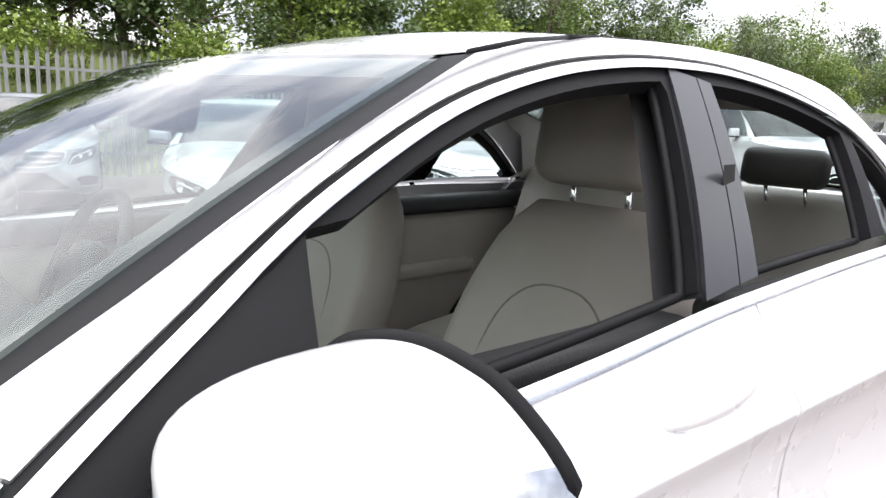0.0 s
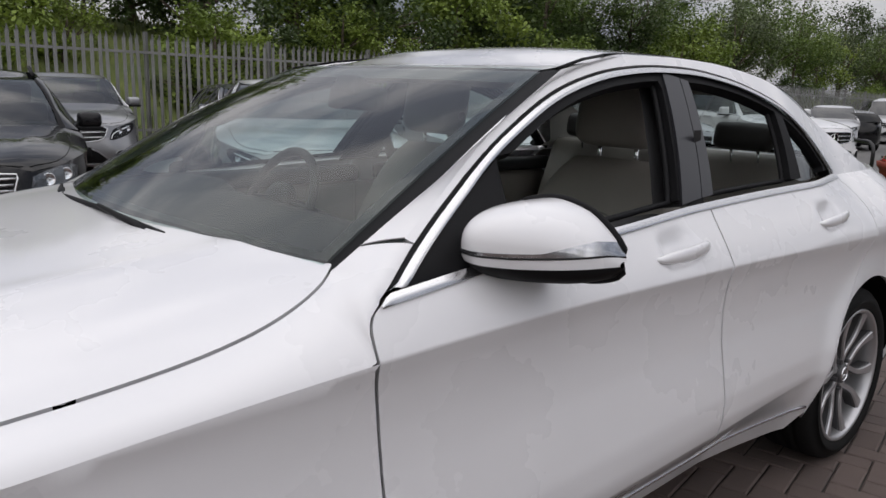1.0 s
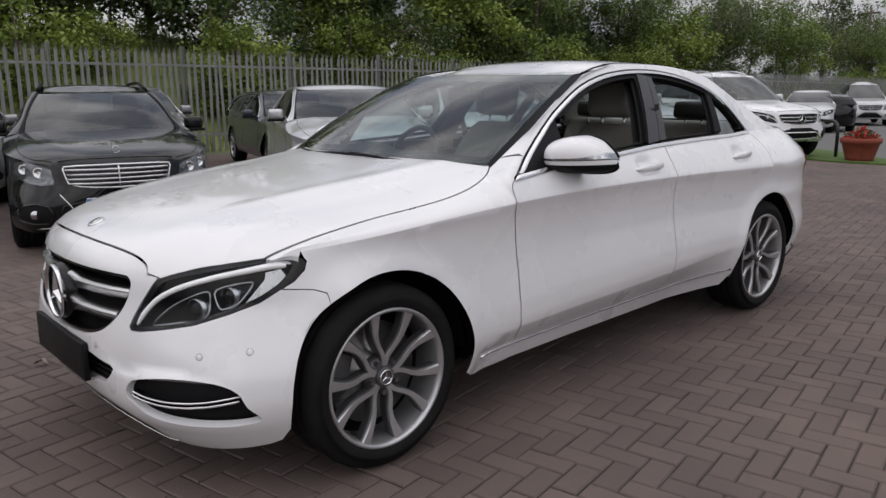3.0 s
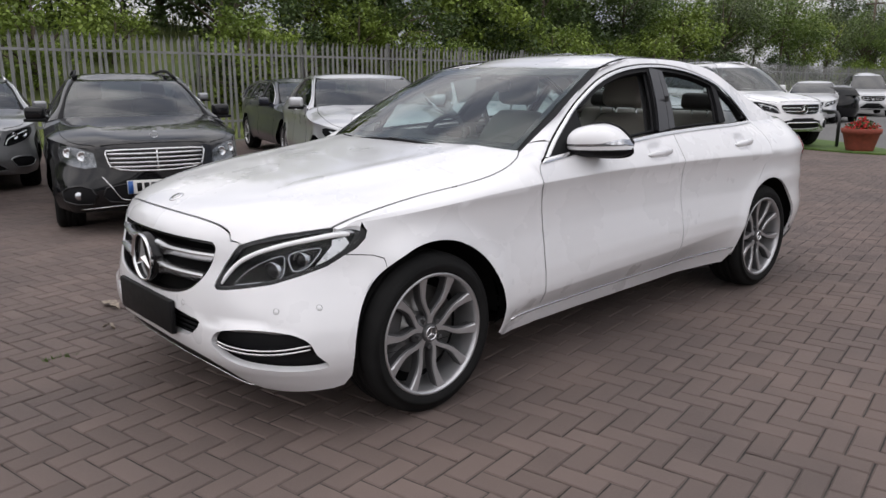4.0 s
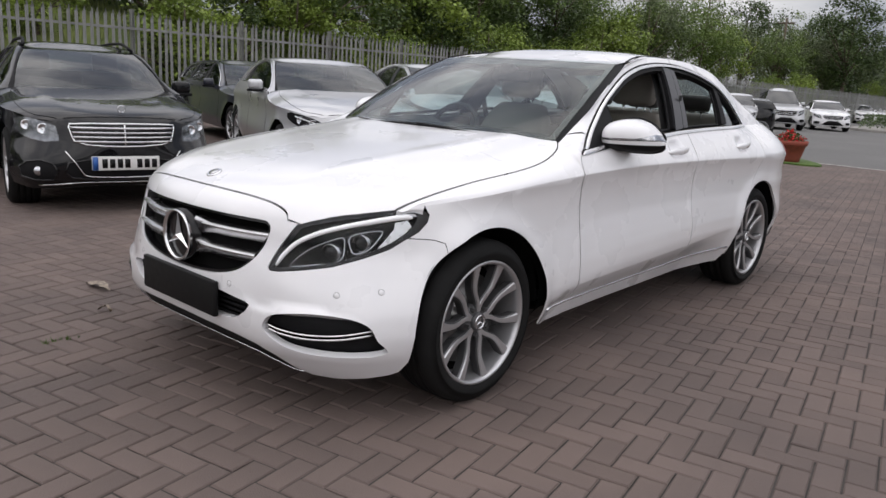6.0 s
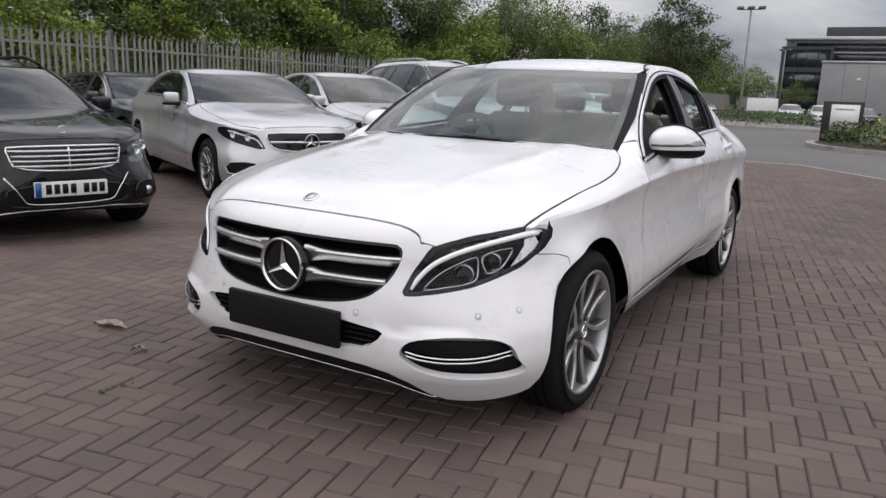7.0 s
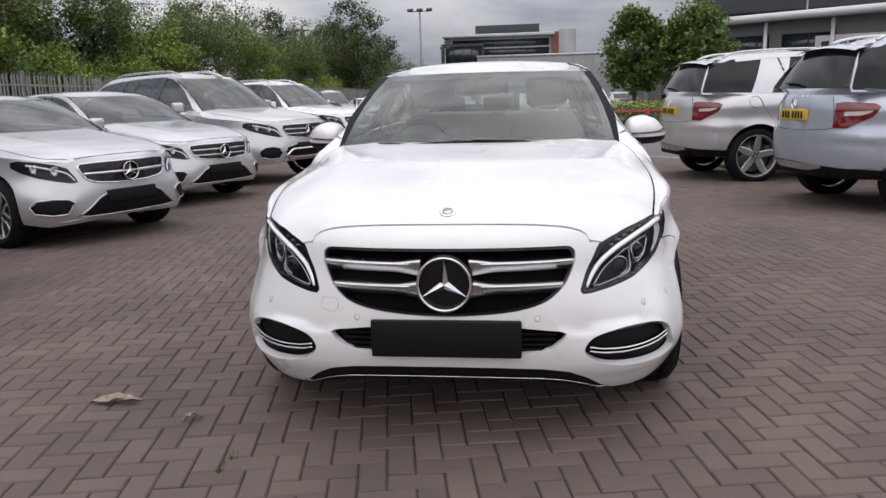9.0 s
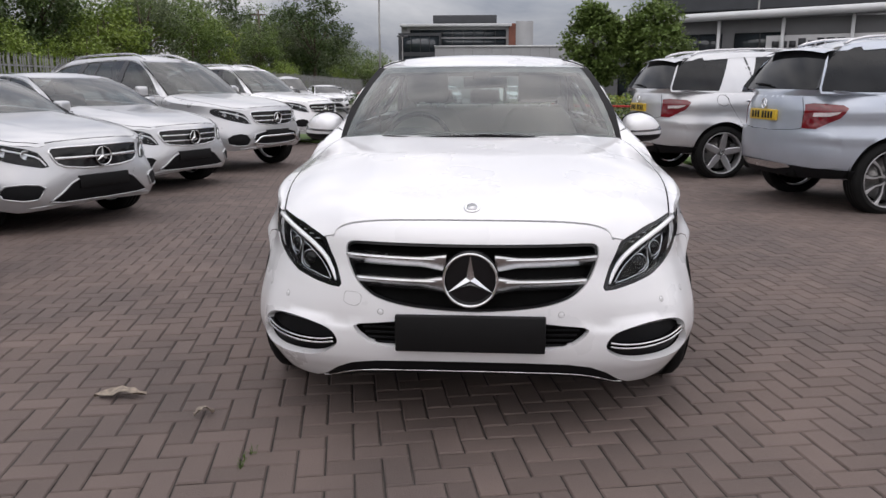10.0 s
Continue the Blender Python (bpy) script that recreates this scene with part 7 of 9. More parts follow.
def tail_fittings(root, b, zf, xk, paint):
    """Tail lamps, bumper, tailgate lines, plate, wiper and fuel flap."""
    pt = lambda q, z, d=0.0: (lambda a: b.side(a)[0] + surf_normal(b.side, a)[0] * d)(np.array([[q, z]]))
    q3 = b.q3
    for sg in (1, -1):
        lamp = [(q3 - 1.02, zf(.90)), (q3 - .97, zf(.935)), (q3 - .70, zf(.955)), (q3 - .60, zf(.94)), (q3 - .60, zf(.69)), (q3 - .74, zf(.685)), (q3 - .96, zf(.79))]
        lo = [(sg * q, z) for q, z in lamp]
        tl = panel("tail_lamp", REDLENS, root, sheet(b.side, lo, step=.06, lip=.008, lift=.006, edge=.03), label="red and white tail lamp")
        mid = [(sg * (q3 - .93), zf(.835)), (sg * (q3 - .95), zf(.855)), (sg * (q3 - .70), zf(.845)), (sg * (q3 - .70), zf(.80)), (sg * (q3 - .86), zf(.805))]
        panel("tail_lamp_band", WHITELENS, tl, sheet(b.side, mid, step=.06, lip=.004, lift=.010, edge=.03))
        rf = [(q3 - .80, zf(.585)), (q3 - .78, zf(.615)), (q3 - .50, zf(.615)), (q3 - .48, zf(.585))]
        panel("reflector", REDLENS, root, sheet(b.side, [(sg * q, z) for q, z in rf], step=.06, lip=.004, lift=.012, edge=.04), label="red bumper reflector")
        gap = [tuple(pt(sg * q, z, -.001)) for q, z in smooth_line([(q3 - .56, zf(1.02)), (q3 - .58, zf(.9)), (q3 - .60, zf(.72)), (q3 - .55, zf(.68)), (q3 - .2, zf(.66)), (q3 - .02, zf(.66))], 5)]
        put("tailgate_gap", tube_mesh("tailgate_gap", gap, .004, 4), CAVITY, root)
        yf, zfl = 2.95 * 1.02, zf(.93)
        p = b.side(np.array([[b.qy(b.y2 - .10), zfl]]))[0]
        put("fuel_flap_gap", tube_mesh("fuel_flap_gap", [tuple(b.side(np.array([[b.qy(b.y2 - .10 + .085 * math.cos(t)), zfl + .075 * math.sin(t)]]))[0] * (sg, 1, 1)) for t in np.linspace(0, 2 * math.pi, 24, endpoint=False)], .0026, 4, True), CAVITY, root)
        low = [(q3 - 1.30, zf(.26)), (q3 - 1.25, zf(.32)), (q3 - .9, zf(.33)), (q3, zf(.36)), (q3, zf(.25)), (q3 - .6, zf(.24))]
        panel("lower_valance", TRIM, root, sheet(b.side, [(sg * q, z) for q, z in low], step=.05, lip=.016, lift=.014, edge=.04))
    bp = [(q3 - .95, zf(.54)), (q3 - .9, zf(.635)), (q3 - .4, zf(.655)), (q3, zf(.655))]
    for sg in (1, -1):
        out = [(sg * q, z) for q, z in [(q3 - 1.0, zf(.36)), (q3 - .98, zf(.60)), (q3 - .85, zf(.655)), (q3, zf(.66)), (q3, zf(.38)), (q3 - .8, zf(.34))]]
        panel("rear_bumper", paint, root, sheet(b.side, out, step=.06, lip=.035, lift=.030, edge=.04), label="painted rear bumper")
        sk = [(sg * q, z) for q, z in [(q3 - .50, zf(.33)), (q3 - .46, zf(.36)), (q3, zf(.36)), (q3, zf(.30)), (q3 - .3, zf(.30))]]
        panel("skid_plate", SATIN, root, sheet(b.side, sk, step=.06, lip=.02, lift=.026, edge=.05), label="silver rear skid plate")
    p = pt(b.q3 - .001, zf(.80), .006)
    pl = part("number_plate", box_bm(-.26, .26, -.02, .012, -.056, .056, .004), PLATEYELLOW, root, "yellow number plate with dark bars", m=Matrix.Translation(p))
    for i in range(7):
        xx = -.185 + i * .058 + (.035 if i > 3 else 0)
        part("plate_bar", box_bm(xx - .02, xx + .020, .0125, .0140, -.036, .036), PLATEBLACK, pl)
    pp = pt(b.q3 - .001, zf(.93), .012)
    star(root, pp[0], pp[1], pp[2], .055, depth=.008, yaw=180)
    bk = b.pane("back")
    w0, w1 = bk(np.array([[0.05, .06]]))[0], bk(np.array([[.62, .10]]))[0]
    put("rear_wiper", tube_mesh("rear_wiper", [tuple(w0 + (0, .03, .01)), tuple((w0 + w1) / 2 + (0, .03, .02)), tuple(w1 + (0, .015, .01))], .010, 6), TRIM, root)
    sp = [bk(np.array([[u, 1.0]]))[0] for u in np.linspace(-.96, .96, 16)]
    st = strip([p + (0, -.06, .012) for p in sp], [p + (0, .10, -.018) for p in sp], .01, 3, (0, .3, 1))
    panel("tail_spoiler", paint, root, st)


PLATEWHITE = mat("plate_white", (.72, .72, .70), .35, vary=.05, scale=20)
PLATEYELLOW = mat("plate_yellow", (.62, .42, .04), .35, vary=.05, scale=20)
PLATEBLUE = mat("plate_blue", (.02, .10, .35), .4)
ROW = "cars parked in the angled row"
parked_car("estate_car", "black estate car with a chrome five-slat grille in the row", SP_EST, BLACKPAINT, placed(-4.22, .86, -14.5), ROW, lamp=LAMP_B, grille=GR_BOX, slats=4, emblem=False, plate="white", roof_rails=True, chrome_dlo=False, step=.04)
parked_car("coupe_car", "silver two-door coupe with a large grille emblem", SP_COUPE, SILVER, placed(-3.50, 3.42, -24, .79), ROW, slats=1, coupe=True, step=.04, dark_roof=False)
parked_car("saloon_car", "silver four-door saloon with a two-slat grille", SP_E, SILVER, placed(-3.68, 6.05, -24, .81), ROW, step=.04)
parked_car("sport_utility_car", "tall silver sport utility car with roof rails", SP_SUV, SILVER, placed(-3.30, 8.45, -24, .80), ROW, roof_rails=True, step=.05, skid=True)
parked_car("sport_utility_car", "tall white sport utility car with roof rails", SP_SUV, WHITE, placed(-3.80, 14.2, -24, .80), ROW, roof_rails=True, step=.06, skid=True)
RIGHT = "sport utility cars seen from behind"
tail_offset = 2.84 * 1.02
for x, y, hd, pn, lb in ((3.20, 7.66, 12, SILVER, "silver sport utility car with red tail lamps and tinted windows"), (3.98, 4.63, 10, BLUESILVER, "pale blue sport utility car with a yellow rear plate")):
    c, s = math.cos(radians(hd)), math.sin(radians(hd))
    # from the rear right tyre to the middle of the front axle
    ax, ay = x + tail_offset * c - .80 * s, y + tail_offset * s + .80 * c
    parked_car("sport_utility_car", lb, SUV_BACK, pn, placed(ax, ay, hd), RIGHT, roof_rails=True, step=.05, rear=True, twin=pn is BLUESILVER, rim=.285, chrome_dlo=False)
parked_car("saloon_car", "black saloon standing beside the estate car", SP_E, BLACKPAINT, placed(-6.42, -.98, -14), ROW, step=.06, chrome_dlo=False)
SECOND = "cars in the second row"
parked_car("estate_car", "grey estate car in the second row", SP_EST, GREYPAINT, placed(-8.16, .07, -14), SECOND, step=.06, roof_rails=True)
parked_car("saloon_car", "grey saloon in the second row", SP_E, GREYPAINT, placed(-9.6, 3.1, -15), SECOND, step=.06)
parked_car("sport_utility_car", "dark sport utility car in the second row", SP_EST, NAVY, placed(-8.4, 5.7, -15), SECOND, step=.06)


# ---- ground ----
ASPHALT = mat("asphalt", (0.125, 0.122, 0.118), 0.85, vary=0.12, scale=0.35, bump=0.35, bump_scale=90)
BRICK = mat("paving_brick", (0.150, 0.112, 0.098), 0.82, second=(0.105, 0.080, 0.072), scale=1.1, bump=0.6, bump_scale=170, rand=0.13, detail=9)
BRICKS = mat("paving_bricks", (0.150, 0.112, 0.098), 0.82, second=(0.105, 0.080, 0.072), scale=1.1, bump=0.6, bump_scale=170, island=0.13, detail=9)
KERB = mat("kerb_stone", (0.30, 0.285, 0.265), 0.85, vary=0.15, scale=6, bump=0.3, bump_scale=80)
PALESETT = mat("pale_sett", (0.42, 0.40, 0.37), 0.85, vary=0.15, scale=8, island=0.12, bump=0.3, bump_scale=90)
GRASS = mat("grass", (0.085, 0.145, 0.022), 0.9, second=(0.050, 0.095, 0.016), scale=5, bump=0.5, bump_scale=60)
BANK = mat("bank_grass", (0.200, 0.235, 0.070), 0.95, second=(0.105, 0.140, 0.042), scale=0.9, bump=0.8, bump_scale=14, detail=8)
JOINT = mat("joint_sand", (0.042, 0.036, 0.032), 0.95, vary=0.4, scale=9, bump=0.5, bump_scale=120)
TALLGRASS = mat("tall_grass", (0.22, 0.25, 0.08), 0.8, second=(0.12, 0.155, 0.045), scale=1.2, island=0.35)
SOIL = mat("soil", (0.055, 0.042, 0.032), 0.95, vary=0.3, scale=10, bump=0.5, bump_scale=50)
GALV = mat("galvanised_steel", (0.25, 0.252, 0.245), 0.55, 0.35, vary=0.14, scale=2.2, rand=0.10)
GALVS = mat("galvanised_pales", (0.25, 0.252, 0.245), 0.55, 0.35, vary=0.14, scale=2.2, island=0.10)
LITTER = mat("dry_leaf", (0.27, 0.225, 0.18), 0.85, vary=0.3, scale=40)
TERRACOTTA = mat("terracotta", (0.23, 0.052, 0.032), 0.8, vary=0.15, scale=12, bump=0.2, bump_scale=60)
REDSTEEL = mat("red_steel", (0.42, 0.02, 0.02), 0.45, vary=0.1)
BLACKSTEEL = mat("black_steel", (0.012, 0.012, 0.013), 0.45, vary=0.15)
CONCRETE = mat("concrete_panel", (0.33, 0.335, 0.34), 0.85, vary=0.08, scale=0.5, bump=0.15, bump_scale=20)
DARKCLAD = mat("dark_cladding", (0.035, 0.038, 0.043), 0.55, vary=0.12, scale=0.8)
GREYCLAD = mat("grey_cladding", (0.27, 0.275, 0.28), 0.6, vary=0.07, scale=0.6)
REDBRICK = mat("red_brick", (0.17, 0.065, 0.045), 0.85, vary=0.15, scale=1.5, bump=0.2, bump_scale=30)
SILVERROOF = mat("silver_roof", (0.50, 0.51, 0.52), 0.45, 0.3, vary=0.06, scale=0.7)
OFFICEGLASS = mat("office_glass", (0.030, 0.038, 0.044), 0.08, spec=0.8)
BARK = mat("bark", (0.10, 0.078, 0.058), 0.95, vary=0.3, scale=9, bump=0.7, bump_scale=30)
SIGNWHITE = mat("sign_white", (0.74, 0.74, 0.73), 0.5, vary=0.03)
SIGNPALE = mat("sign_pale", (0.52, 0.52, 0.53), 0.5, vary=0.04)
# grey cladding darkened for the showroom: the front's shade is in the colour
SHOWCLAD_SHADED = mat("showroom_cladding_shaded", (0.125, 0.127, 0.132), 0.55, vary=0.10, scale=0.5)
SIGNGREY = mat("sign_grey", (0.33, 0.33, 0.33), 0.6, vary=0.05)


def leafmat(name, c, d):
    m = mat(name, c, 0.55, second=d, scale=0.55, island=0.35, spec=0.35, detail=3)
    nt = m.node_tree
    bsdf, o = nt.nodes["Principled BSDF"], nt.nodes["Material Output"]
    tr, mixn = nt.nodes.new("ShaderNodeBsdfTranslucent"), nt.nodes.new("ShaderNodeMixShader")
    mixn.inputs[0].default_value = 0.28
    src = bsdf.inputs["Base Color"].links[0].from_socket
    nt.links.new(src, tr.inputs["Color"])
    nt.links.new(bsdf.outputs[0], mixn.inputs[1])
    nt.links.new(tr.outputs[0], mixn.inputs[2])
    nt.links.new(mixn.outputs[0], o.inputs["Surface"])
    return m


LEAF_LIGHT = leafmat("light_leaves", (0.240, 0.310, 0.062), (0.135, 0.195, 0.038))
LEAF_MID = leafmat("mid_leaves", (0.160, 0.225, 0.060), (0.090, 0.138, 0.034))
LEAF_DARK = leafmat("dark_leaves", (0.082, 0.122, 0.040), (0.046, 0.074, 0.024))
LEAF_GREY = leafmat("silver_leaves", (0.150, 0.180, 0.095), (0.075, 0.100, 0.045))
FLOWER_RED = mat("red_flowers", (0.45, 0.02, 0.02), 0.7, island=0.3)
FLOWER_YELLOW = mat("yellow_flowers", (0.55, 0.42, 0.03), 0.7, island=0.3)

# one sheet to the horizon, falling away gently
rings = [0, 1, 2, 3, 4, 5, 6, 8, 10, 13, 16, 20, 25, 32, 40, 52, 70, 95, 130, 200, 350, 700, 1500, 3000]
V, F = [(.8, -1.5, -.010)], []
for r in rings[1:]:
    for k in range(72):
        a = 2 * math.pi * k / 72
        x, y = .8 + r * math.cos(a), -1.5 + r * math.sin(a)
        V.append((x, y, (gz(x, y) if r < 300 else gz(.8 + 300, -1.5)) - .010))
for k in range(72):
    F.append((0, 1 + k, 1 + (k + 1) % 72))
for i in range(len(rings) - 2):
    for k in range(72):
        a, b = 1 + i * 72 + k, 1 + i * 72 + (k + 1) % 72
        F.append((a, a + 72, b + 72, b))
ground = put("ground", mesh_of("ground", V, F), ASPHALT)
tagged(ground, "grey worn asphalt of the car park and road", "ground", kind="structure")


def ground_sheet(name, poly, material, label, dz=.0, step=.5, kind="structure", relief=0.0, category="ground"):
    """A patch that lies on the ground within an outline, with a small edge."""
    def f(p):
        z = np.array([gz(x, y) for x, y in p])
        if relief:
            z = z + relief * np.array([noise.noise(Vector((x * .8, y * .8, 3.1))) for x, y in p])
        return np.stack([p[:, 0], p[:, 1], z + dz], 1)
    v, fc = sheet(f, poly, step=step, lip=max(dz + .03, .03), edge=step * .7)
    ob = put(name, mesh_of(name, v, fc), material)
    return tagged(ob, label, category, kind=kind)


# ---- fence ----
FX, FY0 = -13.9, 3.1


def fence_x(y):
    return FX - .012 * (y - 8)


PITCH = 2.75
pale_prof = [(-.035, .0), (-.020, .014), (-.006, .004), (.006, .004), (.020, .014), (.035, .0)]
def pale_mesh(h=2.36):
    V, F = [], []
    tips = [.0, .03, .10, .10, .03, .0]
    for z in (0.05, h - .12):
        V += [(d, w, z) for w, d in pale_prof]
    V += [(d + .018, w, h - .12 + t) for (w, d), t in zip(pale_prof, tips)]
    n = 6
    for r in range(2):
        for i in range(n - 1):
            a = r * n + i
            F.append((a, a + 1, a + n + 1, a + n))
    k = len(V)
    V += [(x - .003, y, z) for x, y, z in V[:k]]
    F += [tuple(i + k for i in f[::-1]) for f in F[:]]
    return mesh_of("pale", V, F, False)


PALE = pale_mesh()
PALE.materials.append(GALV)
fence = tagged(new("palisade_fence"), "galvanised steel palisade fence with pointed pales along the lot", "fence")
posts = list(range(-6, 40))
bm0 = bmesh.new()
for x0, x1, y0, y1 in ((-.05, .05, -.032, -.026), (-.05, .05, .026, .032), (-.004, .004, -.026, .026)):
    box_bm(x0, x1, y0, y1, -.02, 2.38, bm=bm0)
pm = bpy.data.meshes.new("fence_post")
bm0.to_mesh(pm)
bm0.free()
pm.materials.append(GALV)
rm = bpy.data.meshes.new("fence_rail")
bm0 = box_bm(-.025, .025, 0, PITCH, -.025, .025)
bm0.to_mesh(rm)
bm0.free()
rm.materials.append(GALV)
far_V, far_F = [], []
pv = [tuple(v.co) for v in PALE.vertices]
pf = [tuple(p.vertices) for p in PALE.polygons]
n_pales = 0
for i in posts:
    y = FY0 + PITCH * i
    x, z = fence_x(y), gz(fence_x(y), y)
    p = new("fence_post", pm)
    p.parent, p.location = fence, (x, y, z)
    for h in (.45, 1.98):
        r = new("fence_rail", rm)
        r.parent, r.matrix_basis = fence, pose(x + .02, y, z + h, math.degrees(math.atan2(gz(fence_x(y + PITCH), y + PITCH) - z, PITCH)), 0, math.degrees(.012))
    for k in range(17):
        yy = y + .12 + k * .157
        xx = fence_x(yy) + .045
        zz = gz(xx, yy)
        tl = random.gauss(0, .006)
        if -2 < yy < 30 and n_pales < 205:
            o = new("pale", PALE)
            o.parent, o.matrix_basis = fence, pose(xx, yy, zz, random.gauss(0, .5), random.gauss(0, .3), 0)
            n_pales += 1
        else:
            k0 = len(far_V)
            far_V += [(xx + a, yy + b + tl * c, zz + c) for a, b, c in pv]
            far_F += [tuple(q + k0 for q in f) for f in pf]
fp = put("pale", mesh_of("pale", far_V, far_F, False), GALVS, fence)
fp["kind"] = "stuff"

# grass bank behind the fence
V, F = [], []
xs = [-.1, -.6, -1.4, -2.6, -4.2, -6.5, -9, -13, -20, -40, -120]
hs = [.0, .05, .2, .55, 1.1, 1.7, 2.1, 2.3, 2.3, 2.2, 1.0]
ysb = list(range(-60, 180, 3))


def bank_k(y):
    return 1 + .55 * float(np.interp(y, [10, 30], [1, 0]))


for y in ysb:
    for dx, h in zip(xs, hs):
        x = fence_x(y) - .15 + dx
        V.append((x, y, gz(fence_x(y), y) - .02 + h * bank_k(y) + .16 * noise.noise(Vector((x * .35, y * .35, 0))) * min(1, h * 2)))
m_ = len(xs)
for i in range(len(ysb) - 1):
    for j in range(m_ - 1):
        a = i * m_ + j
        F.append((a, a + 1, a + m_ + 1, a + m_))
tagged(put("grass_bank", mesh_of("grass_bank", V, F), BANK), "rough yellow-green grass bank behind the fence", "bank", kind="structure")


# rough tall grass on the bank
rg_ = random.Random(31)
V, F = [], []
for _ in range(14000):
    y = rg_.uniform(-12, 45)
    d = 12.0 * rg_.random() ** 1.3 + .2
    x = fence_x(y) - .15 - d
    z = gz(fence_x(y), y) - .06 + float(np.interp(d, [-v for v in xs], hs)) * bank_k(y)
    h, a, w = rg_.uniform(.18, .55), rg_.uniform(0, 6.28), rg_.uniform(.012, .03)
    cx, cy = math.cos(a) * w, math.sin(a) * w
    k = len(V)
    V += [(x - cx, y - cy, z), (x + cx, y + cy, z), (x + rg_.gauss(0, .12), y + rg_.gauss(0, .12), z + h)]
    F.append((k, k + 1, k + 2))
tagged(put("tall_grass", mesh_of("tall_grass", V, F, False), TALLGRASS), "rough tall grass growing on the bank", "grass", kind="stuff")


# ---- trees and shrubs ----
def crown_mesh(rng, n, rx, rz, z0, leaf, clumps, droop=.3, up=.0):
    """Leaves in clumps, thinner at the rim, with gaps."""
    V, F = [], []
    cs = []
    for _ in range(clumps):
        while True:
            p = np.array([rng.uniform(-1, 1) for _ in range(3)])
            r = np.linalg.norm(p)
            if .35 < r < 1:
                break
        k = 1 - .35 * max(0, p[2]) + .1 * rng.uniform(-1, 1)
        cs.append((np.array([p[0] * rx * k, p[1] * rx * k, z0 + rz + p[2] * rz]), rng.uniform(.55, 1.15)))
    per = n // clumps
    for c, s in cs:
        rad = .30 * min(rx, rz) * s + .12
        for _ in range(per):
            d = np.array([rng.gauss(0, 1) for _ in range(3)])
            d = d / (np.linalg.norm(d) + 1e-6) * rad * rng.uniform(.2, 1.15) * np.array([1, 1, .8])
            p = c + d
            if p[2] < .05:
                p[2] = .05 + rng.uniform(0, .3)
            a, t = rng.uniform(0, 6.283), rng.gauss(0, .6) - droop
            L, W = leaf * rng.uniform(.6, 1.3), leaf * rng.uniform(.28, .5)
            ux, uy, uz = math.cos(a) * math.cos(t), math.sin(a) * math.cos(t), math.sin(t)
            wx, wy, wz = -math.sin(a), math.cos(a), rng.uniform(-.5, .5)
            k = len(V)
            V += [(p[0], p[1], p[2]), (p[0] + ux * L * .5 + wx * W, p[1] + uy * L * .5 + wy * W, p[2] + uz * L * .5 + wz * W),
                  (p[0] + ux * L, p[1] + uy * L, p[2] + uz * L), (p[0] + ux * L * .5 - wx * W, p[1] + uy * L * .5 - wy * W, p[2] + uz * L * .5 - wz * W)]
            F.append((k, k + 1, k + 2, k + 3))
    return mesh_of("crown", V, F, False)


def tree(name, label, seed, height, rx, material, n=4200, trunk_h=.25, leaf=.15, clumps=46, trunk_r=.10, category="tree"):
    rng = random.Random(seed)
    root = thing(name, label, category)
    z0 = height * trunk_h
    rz = (height - z0) / 2
    tv = bmesh.new()
    pts = [(0, 0, -.1), (rng.uniform(-.05, .05), rng.uniform(-.05, .05), z0), (rng.uniform(-.2, .2), rng.uniform(-.2, .2), z0 + rz), (rng.uniform(-.3, .3), rng.uniform(-.3, .3), z0 + rz * 1.7)]
    put("trunk", tube_mesh("trunk", pts, .1, 8, radii=[trunk_r * 1.25, trunk_r, trunk_r * .6, .012]), BARK, root)
    for i in range(7):
        a, t = rng.uniform(0, 6.28), rng.uniform(.2, .75)
        s = Vector(pts[1]).lerp(Vector(pts[2]), t)
        e = s + Vector((math.cos(a) * rx * .7, math.sin(a) * rx * .7, rz * rng.uniform(.3, .9)))
        put("limb", tube_mesh("limb", [tuple(s), tuple(s.lerp(e, .5) + Vector((0, 0, .08))), tuple(e)], .03, 6, radii=[trunk_r * .45, trunk_r * .28, .008]), BARK, root)
    put("crown", crown_mesh(rng, n, rx, rz, z0, leaf, clumps), material, root)
    return root


protos = [
    tree("willow_tree", "bushy light green willow on the bank", 1, 5.2, 2.3, LEAF_LIGHT, trunk_h=.06, n=5200),
    tree("willow_tree", "dense mid-green willow on the bank", 2, 6.0, 2.5, LEAF_MID, trunk_h=.08, n=5600),
    tree("alder_tree", "dark green alder on the bank", 3, 7.2, 2.4, LEAF_DARK, trunk_h=.14, n=5600, leaf=.17),
    tree("willow_tree", "silver-leaved willow on the bank", 4, 5.6, 2.2, LEAF_GREY, trunk_h=.08, n=5200, leaf=.13),
    tree("shrub", "low yellow-green shrub on the bank", 5, 2.6, 1.7, LEAF_LIGHT, trunk_h=.02, n=3600, leaf=.12, clumps=34, category="shrub"),
    tree("birch_tree", "slender open birch on the bank", 6, 7.0, 1.5, LEAF_MID, trunk_h=.2, n=2600, clumps=40, trunk_r=.07),
]
protos.append(tree("shrub", "dark tangled bramble on the bank", 7, 2.2, 1.8, LEAF_DARK, trunk_h=.02, n=3200, leaf=.12, clumps=30, category="shrub"))
used = [False] * len(protos)
rt = random.Random(11)


def bank_z(x, y):
    dx = x - fence_x(y) + .15
    return gz(fence_x(y), y) - .02 + float(np.interp(-dx, [-v for v in xs], hs)) * bank_k(y)


